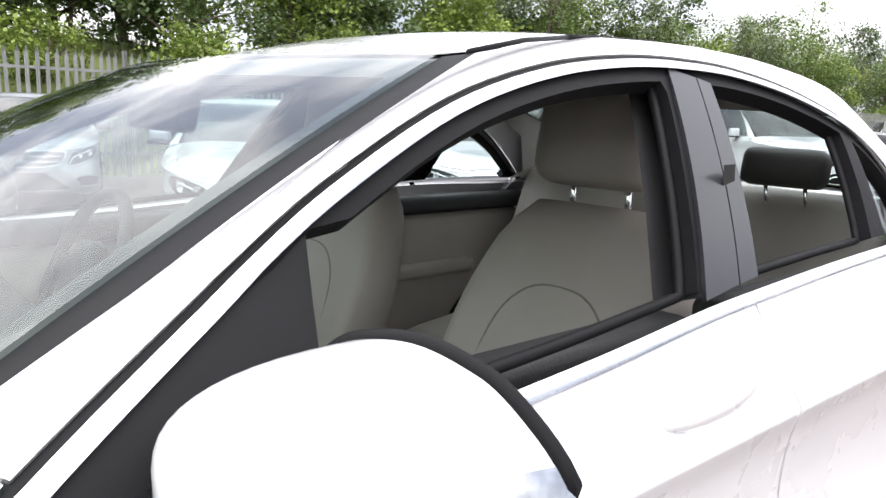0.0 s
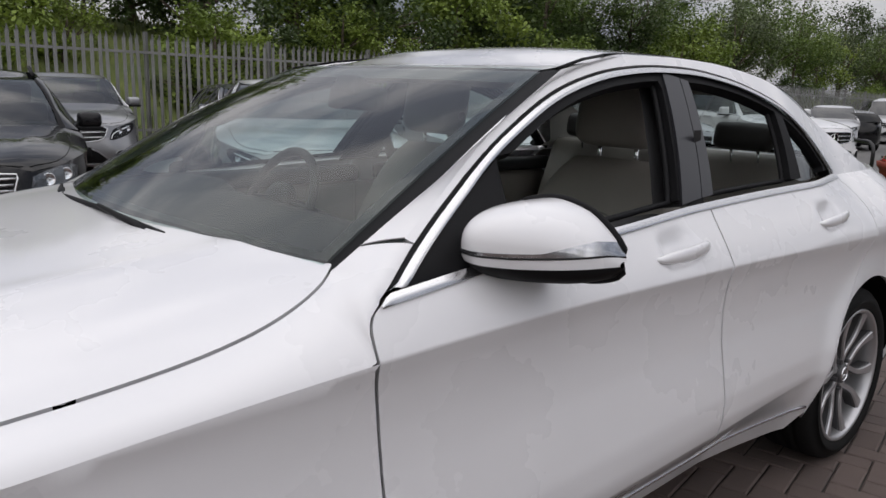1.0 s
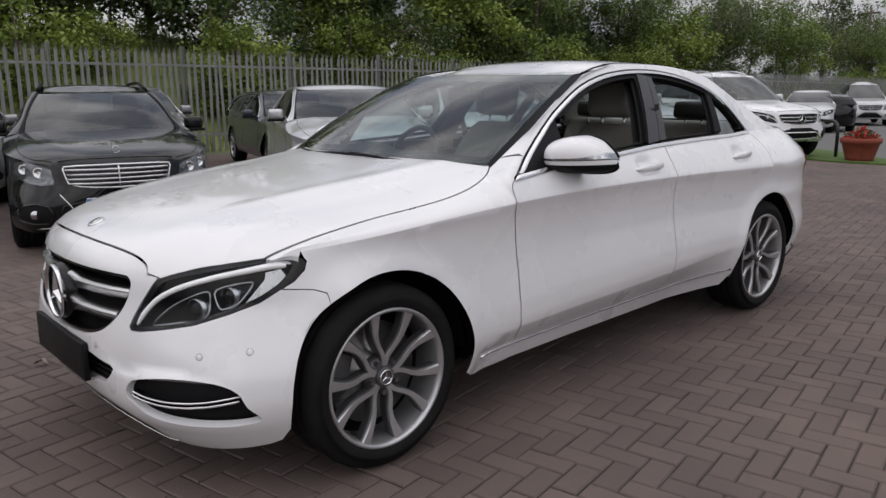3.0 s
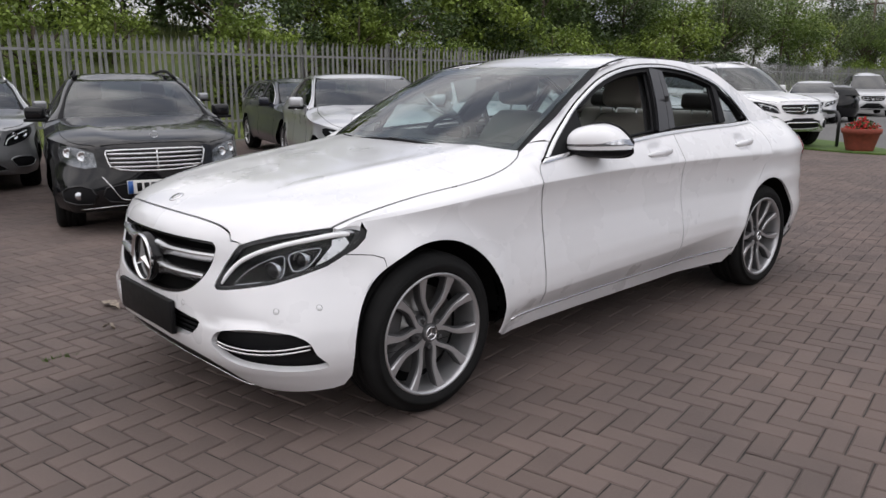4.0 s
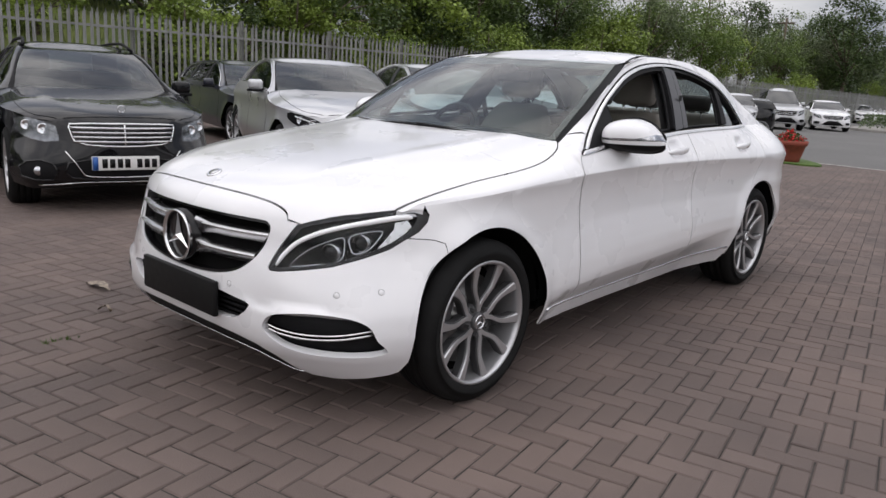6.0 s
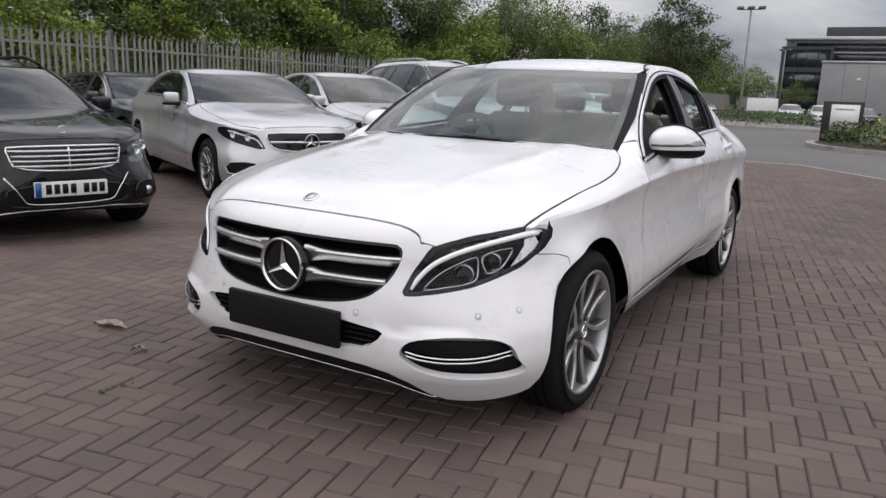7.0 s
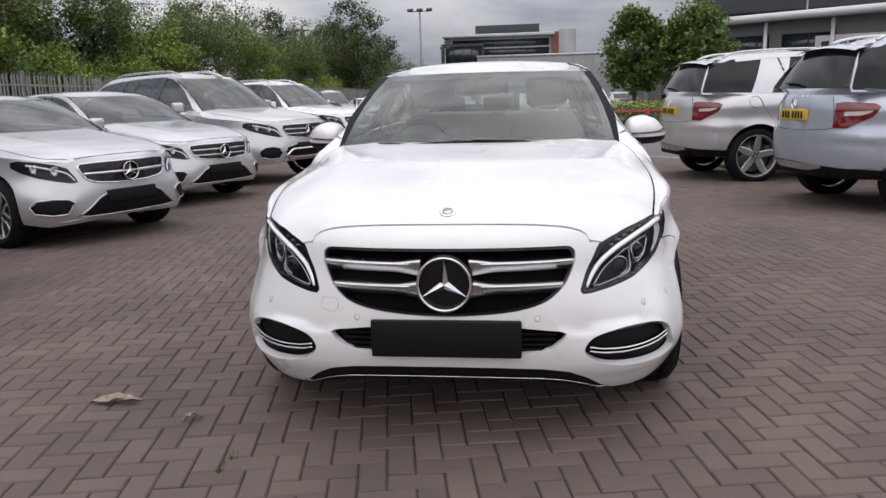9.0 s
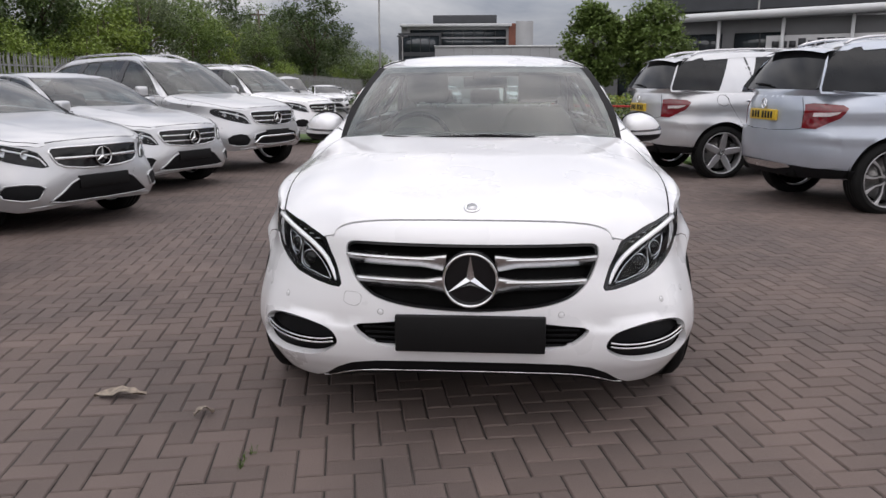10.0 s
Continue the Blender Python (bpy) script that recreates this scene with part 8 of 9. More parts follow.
def plant(kind, x, y, s, z=None):
    m = pose(x, y, (bank_z(x, y) if z is None else z) - .05, 0, 0, rt.uniform(0, 360)) @ Matrix.Scale(s, 4)
    if not used[kind]:
        used[kind] = True
        protos[kind].matrix_basis = m
        return protos[kind]
    o = copy_thing(protos[kind], Matrix())
    o.matrix_basis = m
    return o


for k in range(46):
    y = -24 + k * 3.1 + rt.uniform(-.9, .9)
    if y > 118:
        break
    x = fence_x(y) - rt.uniform(6.0, 8.5)
    kind = rt.choice([0, 1, 1, 0, 2, 3, 0]) if y < 20 else rt.choice([1, 2, 3, 0, 3, 1, 5])
    plant(kind, x, y, rt.uniform(.85, 1.2) * (.68 if y < 9 else 1.0 if y < 60 else 1.1))
    if k % 2 == 0:
        plant(rt.choice([1, 2, 2, 5]), x - rt.uniform(4, 6), y + rt.uniform(-1, 1), rt.uniform(1.0, 1.35) * (.62 if y < 9 else 1))
    for q in range(2 if y < 40 else 0):
        plant(rt.choice([4, 6, 6]), fence_x(y) - rt.uniform(5.5, 9.5), y + rt.uniform(-1.6, 1.6), rt.uniform(1.1, 1.7))
    for q in range(2 if y < 26 else 1):
        plant(rt.choice([4, 6]), fence_x(y) - rt.uniform(2.2, 5.2), y + rt.uniform(-1.4, 1.4), rt.uniform(.6, 1.15))


# ---- verge, island, street furniture ----
ground_sheet("grass_patch", [tuple(p) for p in smooth_line([(-6.2, 16.2), (-4.4, 14.6), (-3.0, 14.0), (-2.0, 14.2), (-2.6, 15.4), (-4.2, 16.9), (-5.8, 17.6)], 4, True)], GRASS, "small mown grass patch beside the paving", .03, .25, category="grass")
ground_sheet("grass_verge", [(3.3, 9.3), (6.0, 10.0), (12, 11.6), (12, 13.0), (5.8, 11.3), (3.2, 10.4)], GRASS, "mown grass strip behind the parked cars", .05, .4, category="grass")


def bar(name, pts, r, material, parent=None, n=10):
    return put(name, tube_mesh(name, pts, r, n), material, parent)


# cycle hoop
hoop = thing("cycle_hoop", "black steel hoop barrier standing on the grass", "barrier")
hp = [(-4.66, 16.34), (-3.43, 15.12)]
h0, h1 = Vector((hp[0][0], hp[0][1], gz(*hp[0]))), Vector((hp[1][0], hp[1][1], gz(*hp[1])))
up = Vector((0, 0, 1))
arc = [h0 - up * .05, h0 + up * .55]
for t in np.linspace(0, math.pi / 2, 6):
    arc.append(h0.lerp(h1, .16 * (1 - math.cos(t))) + up * (.55 + .2 * math.sin(t)))
for t in np.linspace(math.pi / 2, 0, 6):
    arc.append(h1.lerp(h0, .16 * (1 - math.cos(t))) + up * (.55 + .2 * math.sin(t)))
arc += [h1 + up * .55, h1 - up * .05]
bar("hoop", [tuple(p) for p in arc], .035, BLACKSTEEL, hoop)

# planter with red plants
pot = thing("plant_pot", "round terracotta pot of red bedding plants", "plant pot", m=pose(-2.75, 14.5, gz(-2.75, 14.5)))
put("pot", revolve("pot", [(0, 0), (0, .24), (.10, .265), (.36, .335), (.37, .365), (.46, .375), (.465, .35), (.40, .33), (.39, 0)], 32, "z"), TERRACOTTA, pot)
rg = random.Random(5)
V, F = [], []
for _ in range(420):
    a, r = rg.uniform(0, 6.28), rg.uniform(0, .32)
    h = .42 + rg.uniform(0, .26) * (1 - r / .5)
    p = Vector((r * math.cos(a), r * math.sin(a), h))
    u = Vector((rg.uniform(-1, 1), rg.uniform(-1, 1), rg.uniform(-.2, 1))).normalized() * .06
    w = u.cross(Vector((rg.uniform(-1, 1), rg.uniform(-1, 1), 0))).normalized() * .022
    k = len(V)
    V += [tuple(p), tuple(p + u * .5 + w), tuple(p + u), tuple(p + u * .5 - w)]
    F.append((k, k + 1, k + 2, k + 3))
put("foliage", mesh_of("foliage", V[:len(V) // 2], F[:len(F) // 2], False), LEAF_DARK, pot)
put("blossom", mesh_of("blossom", V[len(V) // 2:], [tuple(i - len(V) // 2 for i in f) for f in F[len(F) // 2:]], False), FLOWER_RED, pot)["kind"] = "stuff"

# planted island with kerb
isl = [tuple(p) for p in smooth_line([(-1.0, 27.0), (-.9, 24.6), (-.2, 23.0), (.9, 22.0), (2.6, 21.0), (4.2, 20.2), (9.0, 19.6), (16, 20.0), (16, 26), (9, 27.5), (3, 29.5), (0, 29.0)], 4, True)]
ground_sheet("island_kerb", isl, KERB, "pale stone kerb round the planted island", .12, .5, category="kerb")
inner_isl = [tuple(p) for p in grow(np.array(isl), -.28)]
ground_sheet("island_soil", inner_isl, SOIL, "planted soil bed on the traffic island", .14, .6, category="soil")


def hedge(name, label, poly, h, material, n, seed, leaf=.09, top=None, z_off=.1):
    rg = random.Random(seed)
    P = np.array(poly)
    lo, hi = P.min(0), P.max(0)
    V, F = [], []
    while len(F) < n:
        p = np.array([[rg.uniform(lo[0], hi[0]), rg.uniform(lo[1], hi[1])]])
        if not inside(p, P)[0]:
            continue
        x, y = p[0]
        e = min(1, near(p, P)[0] / .35)
        z = gz(x, y) + z_off + h * (.3 + .7 * e) * (rg.random() ** .45)
        a, t = rg.uniform(0, 6.28), rg.gauss(.2, .6)
        L, W = leaf * rg.uniform(.6, 1.3), leaf * .4
        u = Vector((math.cos(a) * math.cos(t), math.sin(a) * math.cos(t), math.sin(t))) * L
        w = Vector((-math.sin(a), math.cos(a), rg.uniform(-.5, .5))) * W
        c = Vector((x, y, z))
        k = len(V)
        V += [tuple(c), tuple(c + u * .5 + w), tuple(c + u), tuple(c + u * .5 - w)]
        F.append((k, k + 1, k + 2, k + 3))
    ob = put(name, mesh_of(name, V, F, False), material)
    return tagged(ob, label, "hedge", kind="stuff")


hedge("island_hedge", "clipped dark green hedge on the traffic island", [tuple(p) for p in grow(np.array(isl), -.45)][:30] + [(9, 22), (3, 23.5), (.2, 26)], .72, LEAF_DARK, 9000, 21)
hedge("island_flowers", "yellow flowering plants behind the hedge", [(.4, 26), (1.5, 23.6), (4, 22.2), (9, 21.5), (14, 21.6), (14, 24), (6, 25), (2, 28)], .85, FLOWER_YELLOW, 1400, 22, .08)
hedge("island_plants", "light green plants behind the hedge", [(.4, 26), (1.5, 23.6), (4, 22.2), (9, 21.5), (14, 21.6), (14, 24), (6, 25), (2, 28)], .9, LEAF_LIGHT, 6000, 23, .11)

# red rail barrier in front of the island
rb = thing("rail_barrier", "red painted steel rail barrier beside the island kerb", "barrier")
rp0 = [(1.9, 21.1), (3.5, 20.2), (5.4, 19.6)]
for x, y in rp0:
    part("post", box_bm(-.05, .05, -.05, .05, -.05, .80, .01), REDSTEEL, rb, m=pose(x, y, gz(x, y)))
for (xa, ya), (xb, yb) in zip(rp0, rp0[1:]):
    for h in (.72, .15):
        bar("rail", [(xa, ya, gz(xa, ya) + h), (xb, yb, gz(xb, yb) + h)], .035, REDSTEEL, rb, 6)

# low sign on the island and a white board across the road
sg1 = thing("info_sign", "white sign panel in a black frame on the island", "sign", m=pose(-.1, 26.6, gz(0, 26.6), 0, 0, -2))
part("frame", box_bm(-.62, .62, -.05, .05, 0, 1.48, .01), BLACKSTEEL, sg1)
part("panel", box_bm(-.36, .50, -.062, -.051, .50, 1.38), SIGNWHITE, sg1)
part("panel_bar", box_bm(-.24, .34, -.066, -.0625, 1.20, 1.25), SIGNGREY, sg1)
sg2 = thing("road_sign", "plain white board on two posts by the road", "sign", m=pose(-6.6, 52, gz(-6.6, 52), 0, 0, 5))
part("board", box_bm(-.95, .95, -.03, .03, .75, 1.75, .01), SIGNWHITE, sg2)
for x in (-.8, .8):
    part("post", box_bm(x - .05, x + .05, .03, .10, -.05, 1.7), SIGNGREY, sg2)
bd = thing("site_sign", "small white notice fixed to the fence", "sign", m=pose(fence_x(30) + .12, 30, gz(fence_x(30), 30) + 1.55, 0, 0, 90))
part("plate", box_bm(-.2, .2, -.01, .01, -.28, .28, .003), SIGNWHITE, bd)
isl2 = [tuple(p) for p in smooth_line([(-9.5, 45), (-6.5, 42.5), (-3.5, 42.0), (-2.0, 44), (-3.5, 50), (-7, 56), (-10, 54)], 4, True)]
ground_sheet("island_kerb", isl2, KERB, "pale kerb round the far planted island", .12, .8, category="kerb")
hedge("island_hedge", "low dark hedge on the far island", [tuple(p) for p in grow(np.array(isl2), -.4)], .8, LEAF_DARK, 5000, 25, .12)


def lamp_post(x, y, h, heads):
    lp = thing("street_lamp", "tall grey street lamp with floodlights on top", "street lamp", m=pose(x, y, gz(x, y)))
    put("pole", tube_mesh("pole", [(0, 0, -.1), (0, 0, h * .5), (0, 0, h)], .08, 10, radii=[.11, .085, .06]), GALV, lp)
    bar("arm", [(-.75, 0, h - .05), (.75, 0, h - .05)], .04, GALV, lp, 6)
    for xx in heads:
        hd = part("lamp_head", pillow(.46, .34, .16, .04, 2), DARKCLAD, lp, "dark floodlight head", m=pose(xx, 0, h + .06, 25))
        part("lens", box_bm(-.19, .19, -.13, .13, -.085, -.078), SIGNWHITE, hd)
    return lp


lamp_post(-8.7, 56, 7.9, (-.72, 0, .72))
lamp_post(-12.9, 106, 8.4, (-.5, .5))
lamp_post(19.5, 57, 9.5, (-.6, .6))
wp_ = thing("telegraph_pole", "thin dark wooden telegraph pole far off", "pole", m=pose(-21, 66, gz(-21, 66)))
put("pole", tube_mesh("pole", [(0, 0, -.1), (0, 0, 8.2)], .11, 8, radii=[.14, .09]), BARK, wp_)
part("cross_arm", box_bm(-.7, .7, -.05, .05, 7.7, 7.82), BARK, wp_)


# ---- buildings ----
def wall_with(parent, name, material, x0, x1, y, z0, z1, holes, depth=.35, glassmat=OFFICEGLASS):
    """A facade facing -y with openings through it, a pane and frame in each."""
    f = lambda p: np.stack([p[:, 0], np.full(len(p), y), p[:, 1]], 1)
    v, fc = sheet(f, [(x0, z0), (x1, z0), (x1, z1), (x0, z1)], [[(a, c), (b, c), (b, d), (a, d)] for a, b, c, d in holes], step=6, lip=depth, edge=8)
    put(name, mesh_of(name, v, fc, False), material, parent)
    for a, b, c, d in holes:
        wn = part("window", box_bm(a, b, y + .16, y + .20, c, d), glassmat, parent)
        k = max(1, round((b - a) / 1.6))
        for i in range(1, k):
            xx = a + (b - a) * i / k
            part("mullion", box_bm(xx - .05, xx + .05, y + .10, y + .16, c, d), DARKCLAD, wn)


zo = gz(0, 112)
office = thing("office_building", "modern office block with dark glass bands and a setback roof storey", "building", m=pose(0, 0, zo))
# glazed corner block
wall_with(office, "facade", DARKCLAD, -14.2, -7.9, 112, 0, 9.3, [(-13.8, -8.2, .8, 3.1), (-13.8, -8.2, 3.7, 6.0), (-13.8, -8.2, 6.6, 8.9)])
part("side_wall", box_bm(-14.2, -13.9, 112.36, 135, 0, 9.3), DARKCLAD, office)
wall_with(office, "upper_facade", GREYCLAD, -13.0, 2.0, 113, 7.0, 10.2, [(-12.6, 1.6, 7.5, 8.5), (-12.6, 1.6, 8.75, 9.8)])
part("roof_edge", box_bm(-14.0, 2.4, 112.0, 136, 10.2, 10.6, .05), SILVERROOF, office)
part("roof", box_bm(-13.9, 2.0, 113.4, 135, 9.3, 10.18), GREYCLAD, office)
part("plant_room", box_bm(-9.4, .2, 116, 130, 10.6, 12.1, .05), DARKCLAD, office)
part("brick_tower", box_bm(2.0, 5.4, 112.4, 124, 0, 10.6, .03), REDBRICK, office)
part("tower_edge", box_bm(3.0, 5.5, 112.2, 112.39, 0, 10.9), GREYCLAD, office)
hall = thing("warehouse", "long plain pale grey clad warehouse wall", "building", m=pose(0, 0, gz(0, 100)))
f_h = box_bm(-7.9, 16, 100, 111.5, 0, 6.6, .05)
part("wall", f_h, GREYCLAD, hall)
part("parapet", box_bm(-8.0, 16.1, 99.9, 100.4, 6.6, 6.85), SILVERROOF, hall)
for i in range(9):
    part("wall_joint", box_bm(-5.4 + i * 2.5, -5.37 + i * 2.5, 99.985, 100.0, .1, 6.6), DARKCLAD, hall)
for i in range(3):
    part("wall_lamp", box_bm(-4 + i * 5, -3.6 + i * 5, 99.8, 99.99, 4.6, 4.9, .03), SIGNWHITE, hall)

# showroom to the right: curved silver eave over a dark glazed front
show = thing("showroom_building", "dealership showroom with a curved silver eave over a dark glazed front", "building", m=pose(8.2, 58.5, gz(14, 54), 0, 0, -28))
wall_with(show, "facade", SHOWCLAD_SHADED, -1, 44, 0, 0, 6.0, [(1.5 + i * 4.2, 4.9 + i * 4.2, .5, 2.9) for i in range(10)] + [(1.5 + i * 4.2, 4.9 + i * 4.2, 3.7, 5.1) for i in range(10) if i not in (3, 4)])
part("body", box_bm(-1, 44, .42, 20, 0, 5.95), DARKCLAD, show)
for i in range(11):
    part("column", box_bm(.5 + i * 4.2, .72 + i * 4.2, -.9, -.68, 0, 6.1), SILVERROOF, show)
put("eave", tube_mesh("eave", [(-2.2, -1.0, 6.02), (4, -1.1, 6.12), (10, -1.2, 6.22), (22, -1.3, 6.40), (44, -1.3, 6.8)], .28, 12), SILVERROOF, show, "rounded silver eave")
V = [(-2.2, -1.0, 6.18), (44, -1.3, 6.95), (44, 20, 8.2), (-2.2, 20, 7.2), (-2.2, -1.0, 6.0), (44, -1.3, 6.75), (44, 20, 8.0), (-2.2, 20, 7.0)]
put("roof", mesh_of("roof", V, [(0, 1, 2, 3), (7, 6, 5, 4), (0, 4, 5, 1), (1, 5, 6, 2), (2, 6, 7, 3), (3, 7, 4, 0)], False), SILVERROOF, show)
part("plant_room", box_bm(2, 26, 6, 16, 7.2, 9.4, .05), DARKCLAD, show)
sb = part("sign_board", box_bm(12.1, 22.0, -.35, -.05, 3.75, 4.85, .02), SIGNPALE, show, "pale name board with dark bars")
xx = 12.5
rr = random.Random(9)
while xx < 21.2:
    w = rr.choice([.42, .5, .36, .46])
    part("sign_bar", box_bm(xx, xx + w, -.39, -.355, 4.02, 4.62 if rr.random() > .7 else 4.46), DARKCLAD, sb)
    xx += w + .14

# unseen plain walls, added behind the camera; close the lot, darken car sides
back_wall = part("added_wall_south", box_bm(-40, 40, -34.4, -34, -.6, 5.0), CONCRETE)
tagged(back_wall, "plain grey wall added out of view to close the lot", "wall", kind="structure")
side_wall = part("added_wall_east", box_bm(44, 44.4, -34, 60, -.9, 4.0), CONCRETE)
tagged(side_wall, "plain grey wall added out of view to close the lot", "wall", kind="structure")

# two round trees in front of the showroom, a tall one by the road
for x, y, h, r, sd, lab in ((5.75, 42.5, 6.2, 1.75, 31, "round dense maple by the showroom"), (9.2, 43.0, 6.3, 2.15, 32, "broad dense maple by the showroom")):
    t_ = tree("maple_tree", lab, sd, h, r, LEAF_MID, n=11000, trunk_h=.22, leaf=.23, clumps=90, trunk_r=.12)
    t_.location = (x, y, gz(x, y))
t_ = tree("poplar_tree", "tall dark poplar rising above the hedge line", 33, 11.5, 3.4, LEAF_DARK, n=6500, trunk_h=.2, leaf=.26, clumps=70, trunk_r=.2)
t_.location = (-17.5, 72, gz(-17.5, 72))
for i, (x, y, s) in enumerate(((-14.2, 84, 1.0), (-13.0, 96, .9), (-16, 104, 1.1), (-22, 88, 1.5), (-24, 74, 1.5), (-11, 108, .8), (-19, 112, 1.2))):
    plant([1, 3, 1, 2, 3, 1, 0][i], x, y, s, gz(x, y))

# ---- far cars ----
FAR = "cars parked far off beyond the road"
far_a = parked_car("saloon_car", "silver saloon parked far off", SP_E, SILVER, placed(-8.9, 26.7, -70), FAR, step=.14, fine=False)
far_b = parked_car("estate_car", "black estate car parked far off", SP_EST, BLACKPAINT, placed(-10.2, 30.9, 120), FAR, step=.14, fine=False, chrome_dlo=False)
far_c = parked_car("saloon_car", "red saloon parked far off", SP_E, REDPAINT, placed(-15.0, 80, -60), FAR, step=.14, fine=False)
far_d = parked_car("saloon_car", "white saloon parked far off", SP_E, WHITE, placed(-13.8, 66, -60), FAR, step=.14, fine=False)
far_e = parked_car("sport_utility_car", "dark sport utility car parked beyond the hedge", SP_SUV, NAVY, placed(8.9, 45.5, 100), FAR, step=.14, fine=False)
Z_VAN = lin([(0.15, .22), (.5, .60), (.8, .98), (1.0, 1.16), (1.03, 1.19), (1.42, 1.86)])
SP_VAN = remap(C_WAGON, Z_VAN, 1.06, 1.05, wz=.335, wr=.338, arch=.39)
parked_car("van", "silver passenger van parked along the fence", SP_VAN, SILVER, placed(-10.0, 35.6, -62), FAR, step=.10, fine=False)
rf = random.Random(77)
for i in range(9):
    src = [far_a, far_b, far_d, far_e, far_a, far_d, far_b, far_a, far_c][i]
    x = -3.5 + i * 2.75
    y = 60 - .25 * i
    copy_thing(src, placed(x, y, -80 + rf.uniform(-3, 3)))
for i, (x, y, k, hd) in enumerate(((-14.6, 72.5, 3, -60), (-15.2, 88, 2, -62), (-15.4, 95, 0, -60), (-9.0, 39.5, 3, -64), (5.0, 47.5, 0, 96), (12.0, 46.0, 2, 98), (15.2, 46.2, 3, 100), (-6.0, 62, 0, -80), (-8.8, 62.5, 1, -80))):
    copy_thing([far_a, far_b, far_c, far_d, far_e][k], placed(x, y, hd))


# ---- small litter on the paving ----
def litter(name, label, x, y, L, W, seed, rz):
    rg = random.Random(seed)
    V, F = [], []
    n = 9
    for i in range(n):
        t = i / (n - 1)
        w = W * math.sin(math.pi * (t * .9 + .06)) * rg.uniform(.6, 1.2)
        z = .008 + .022 * math.sin(3.1 * t + rg.uniform(-.4, .4)) ** 2
        for s in (-1, -.3, .4, 1):
            V.append((L * (t - .5), w * s + .012 * math.sin(5 * t), z + .014 * abs(s) * rg.uniform(.2, 1.2)))
    for i in range(n - 1):
        for j in range(3):
            a = i * 4 + j
            F.append((a, a + 1, a + 5, a + 4))
    k = len(V)
    V += [(a, b, c - .003) for a, b, c in V]
    F += [tuple(i + k for i in f[::-1]) for f in F[:]]
    ob = put(name, mesh_of(name, V, F), LITTER, m=pose(x, y, gz(x, y), 0, 0, rz))
    return tagged(ob, label, "leaf")


litter("dead_leaf", "curled dry brown leaf lying on the paving", -1.46, -.47, .21, .035, 1, 12)
litter("dead_leaf", "small pale dry leaf lying on the paving", -1.05, -.62, .08, .018, 2, 40)


def tuft(x, y, seed, rz, n=26, spread=.05):
    """Moss and a few grass blades grown in a joint."""
    rg = random.Random(seed)
    V, F = [], []
    for _ in range(n):
        u, w = rg.uniform(-spread, spread), rg.gauss(0, .004)
        a, h = rg.uniform(0, 6.28), rg.uniform(.008, .028)
        dx, dy = math.cos(a) * .003, math.sin(a) * .003
        k = len(V)
        V += [(u - dx, w - dy, -.006), (u + dx, w + dy, -.006), (u + rg.gauss(0, .008), w + rg.gauss(0, .008), h)]
        F.append((k, k + 1, k + 2))
    ob = put("grass_tuft", mesh_of("grass_tuft", V, F, False), GRASS, m=pose(x, y, gz(x, y), 0, 0, rz))
    return tagged(ob, "small green grass tuft growing in a paving joint", "grass", kind="stuff")


tuft(-.775, -.985, 3, 101)
tuft(-.765, -.90, 4, 101, 16, .03)


# ---- block paving, herringbone ----
def pave_edge(x):
    return float(np.interp(x, [-14, 0, 2.0, 4.0, 6.0, 14], [15.2, 15.2, 12.6, 10.9, 10.2, 11.4]))


LB, WB, J = .195, .0975, .0062
paving = tagged(new("paving"), "dark brown-grey concrete block paving laid in herringbone", "paving", kind="structure")
rb_ = np.random.RandomState(4)


def block_mesh(lx, ly, bevel):
    x, y = lx / 2 - J / 2, ly / 2 - J / 2
    e = bevel
    V = [(-x, -y, -.03), (x, -y, -.03), (x, y, -.03), (-x, y, -.03), (-x, -y, -e), (x, -y, -e), (x, y, -e), (-x, y, -e), (-x + e, -y + e, 0), (x - e, -y + e, 0), (x - e, y - e, 0), (-x + e, y - e, 0)]
    F = []
    for a in (0, 4):
        for i in range(4):
            j = (i + 1) % 4
            F.append((a + i, a + j, a + 4 + j, a + 4 + i))
    F.append((8, 9, 10, 11))
    return V, F


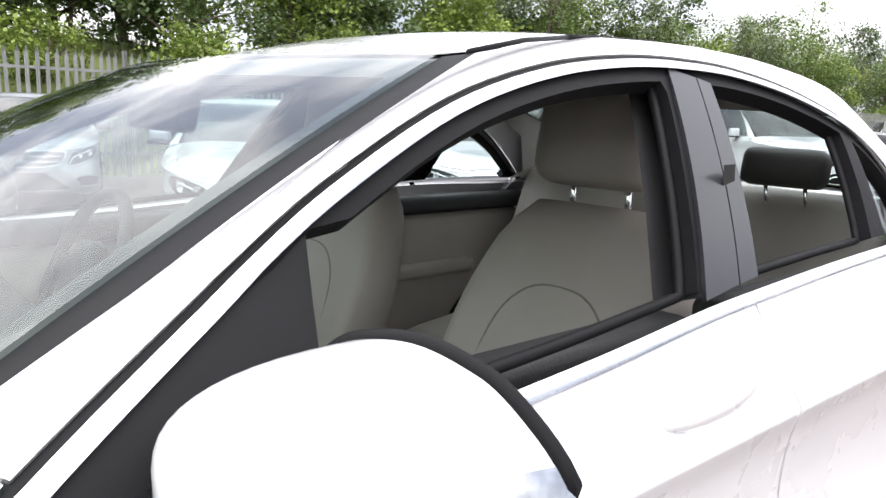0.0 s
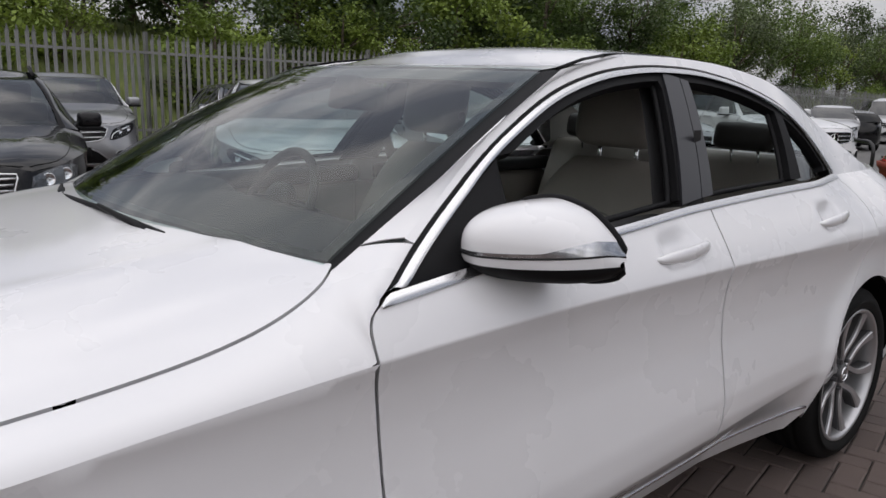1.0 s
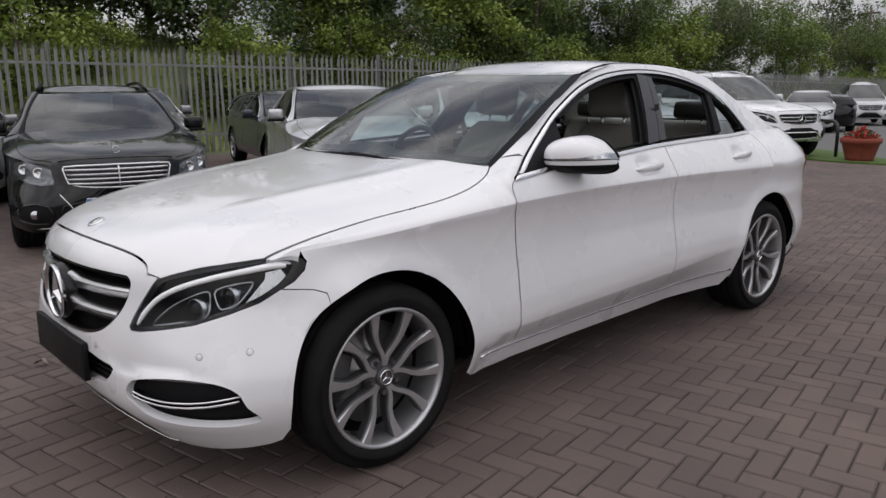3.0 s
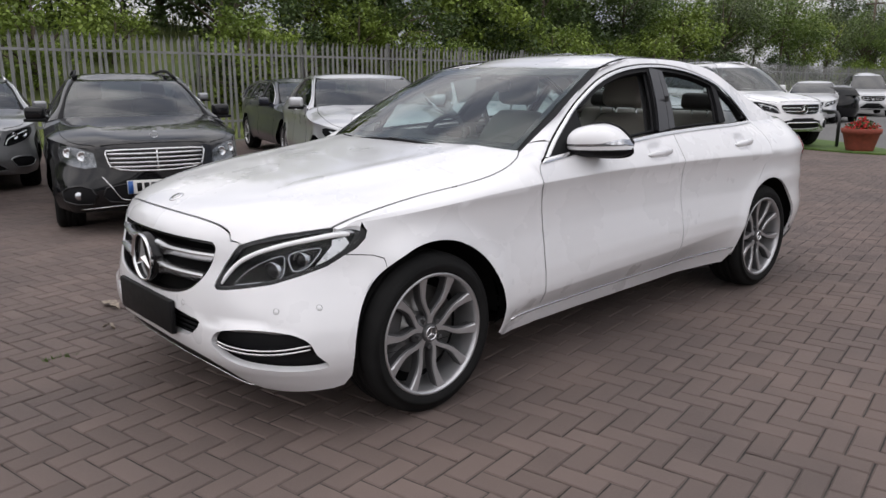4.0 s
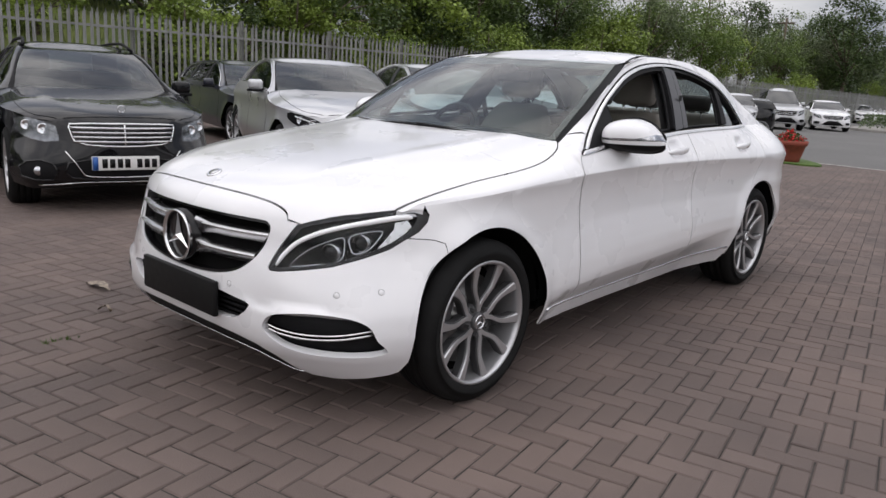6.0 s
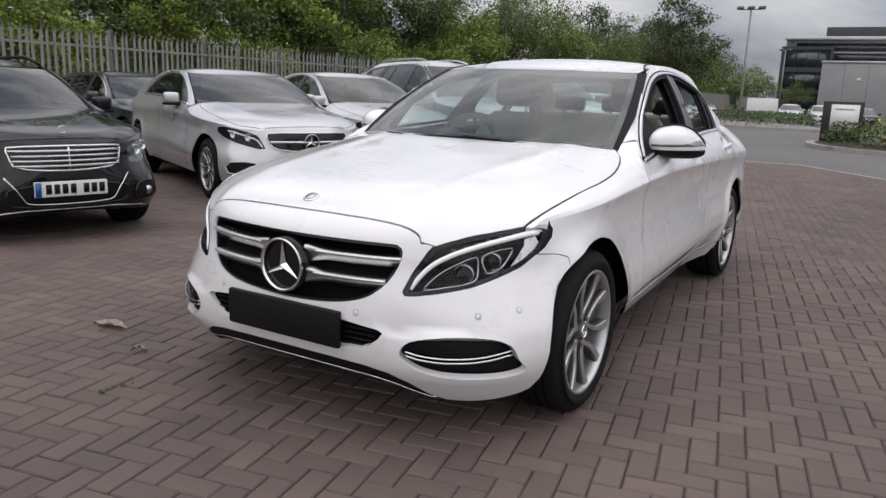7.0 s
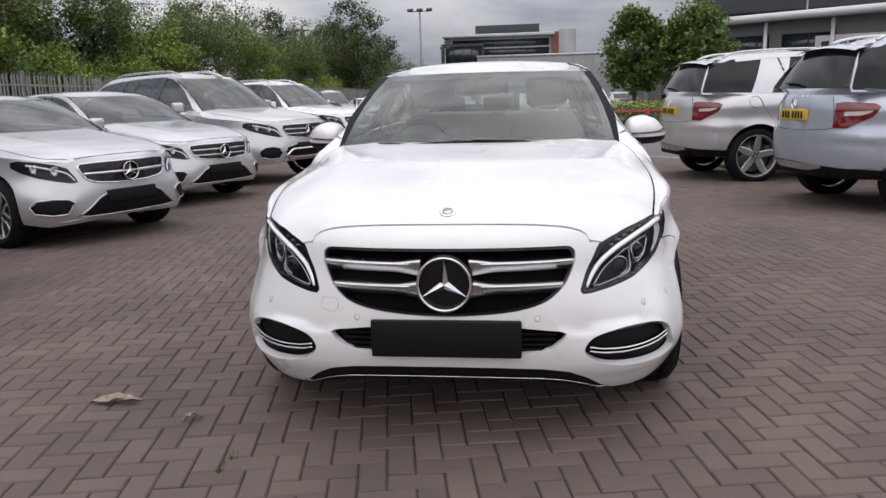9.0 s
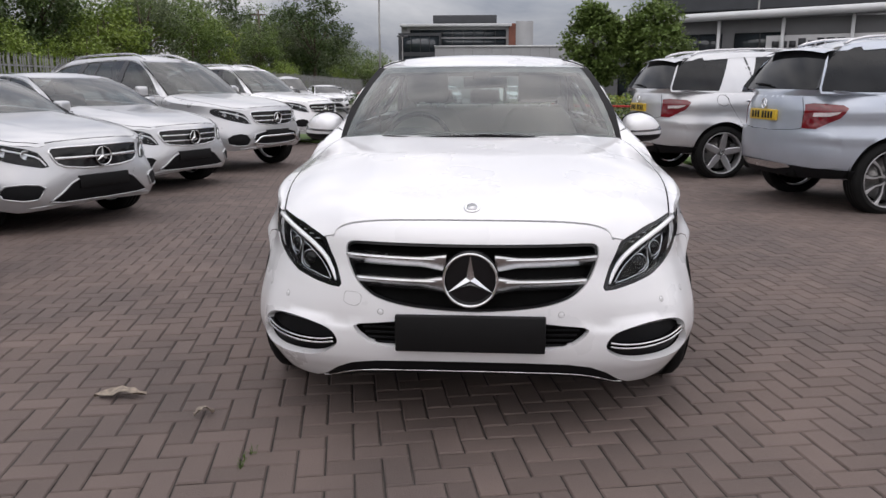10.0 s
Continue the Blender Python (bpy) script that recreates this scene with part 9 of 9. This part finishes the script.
kinds = []
for lx, ly in ((LB, WB), (WB, LB)):
    v, f = block_mesh(lx, ly, .005)
    me = mesh_of("brick", v, f, False)
    me.materials.append(BRICK)
    kinds.append((me, np.array(v), f))
big_V, big_F, count, singles = [], [], 0, 0
nv = 0
blocks = []
TURN = radians(11)
TC, TS = math.cos(TURN), math.sin(TURN)
for i in range(-360, 361):
    for j in range(-140, 141):
        # lattice of the bond, in half-block units
        ox, oy = i + 2 * j, i - 2 * j
        for kind, (cx, cy) in enumerate(((1.0, .5), (2.5, 0.0))):
            u, v = (ox + cx) * WB, (oy + cy - 1) * WB
            x, y = -1.103 + TC * u - TS * v, -.872 + TS * u + TC * v
            if -13.6 < x < 12 and -11 < y and y < pave_edge(x):
                blocks.append((kind, x, y))
for kind, x, y in blocks:
    me, v, f = kinds[kind]
    z = gz(x, y) + rb_.uniform(-.0016, .0016)
    if 0.0 < x < 3.2 and -2.4 < y < -.2 and singles < 300 and (x - .9) * .6 + (y + 2.2) < 1.4:
        o = new("brick", me)
        o.parent = paving
        o.matrix_basis = pose(x, y, z, rb_.normal(0, .35), rb_.normal(0, .35), 11 + rb_.normal(0, .5))
        singles += 1
        continue
    tx, ty, tw = rb_.normal(0, .006), rb_.normal(0, .006), TS + rb_.normal(0, .008)
    near_cam = -5 < x < 6 and y < 4
    vv = v if near_cam else v[4:8] * (1, 1, 0)
    p = np.stack([x + TC * vv[:, 0] - tw * vv[:, 1], y + TC * vv[:, 1] + tw * vv[:, 0], z + vv[:, 2] + tx * vv[:, 0] + ty * vv[:, 1]], 1)
    big_V.append(p)
    ff = f if near_cam else [(0, 1, 2, 3)]
    big_F += [tuple(q + nv for q in g) for g in ff]
    nv += len(p)
ground_sheet("paving_bed", [(-13.6, -11.1), (12, -11.1)] + [(x, pave_edge(x)) for x in np.linspace(12, -13.6, 24)], JOINT, "dark sand bed showing in the paving joints", -.0065, .8)
rest = mesh_of("bricks", np.concatenate(big_V), big_F, False)
ob = put("bricks", rest, BRICKS, paving)
ob["kind"] = "stuff"
# row of pale setts along the paving's edge
V, F = [], []
for x in np.arange(-12.0, 11.5, .105):
    y = pave_edge(x)
    k = len(V)
    z = gz(x, y) + .002
    V += [(x - .048, y + .01, z), (x + .048, y + .01, z), (x + .048, y + .11, z), (x - .048, y + .11, z)]
    F.append((k, k + 1, k + 2, k + 3))
tagged(put("edge_setts", mesh_of("edge_setts", V, F, False), PALESETT), "row of pale setts edging the paving", "kerb", kind="structure")
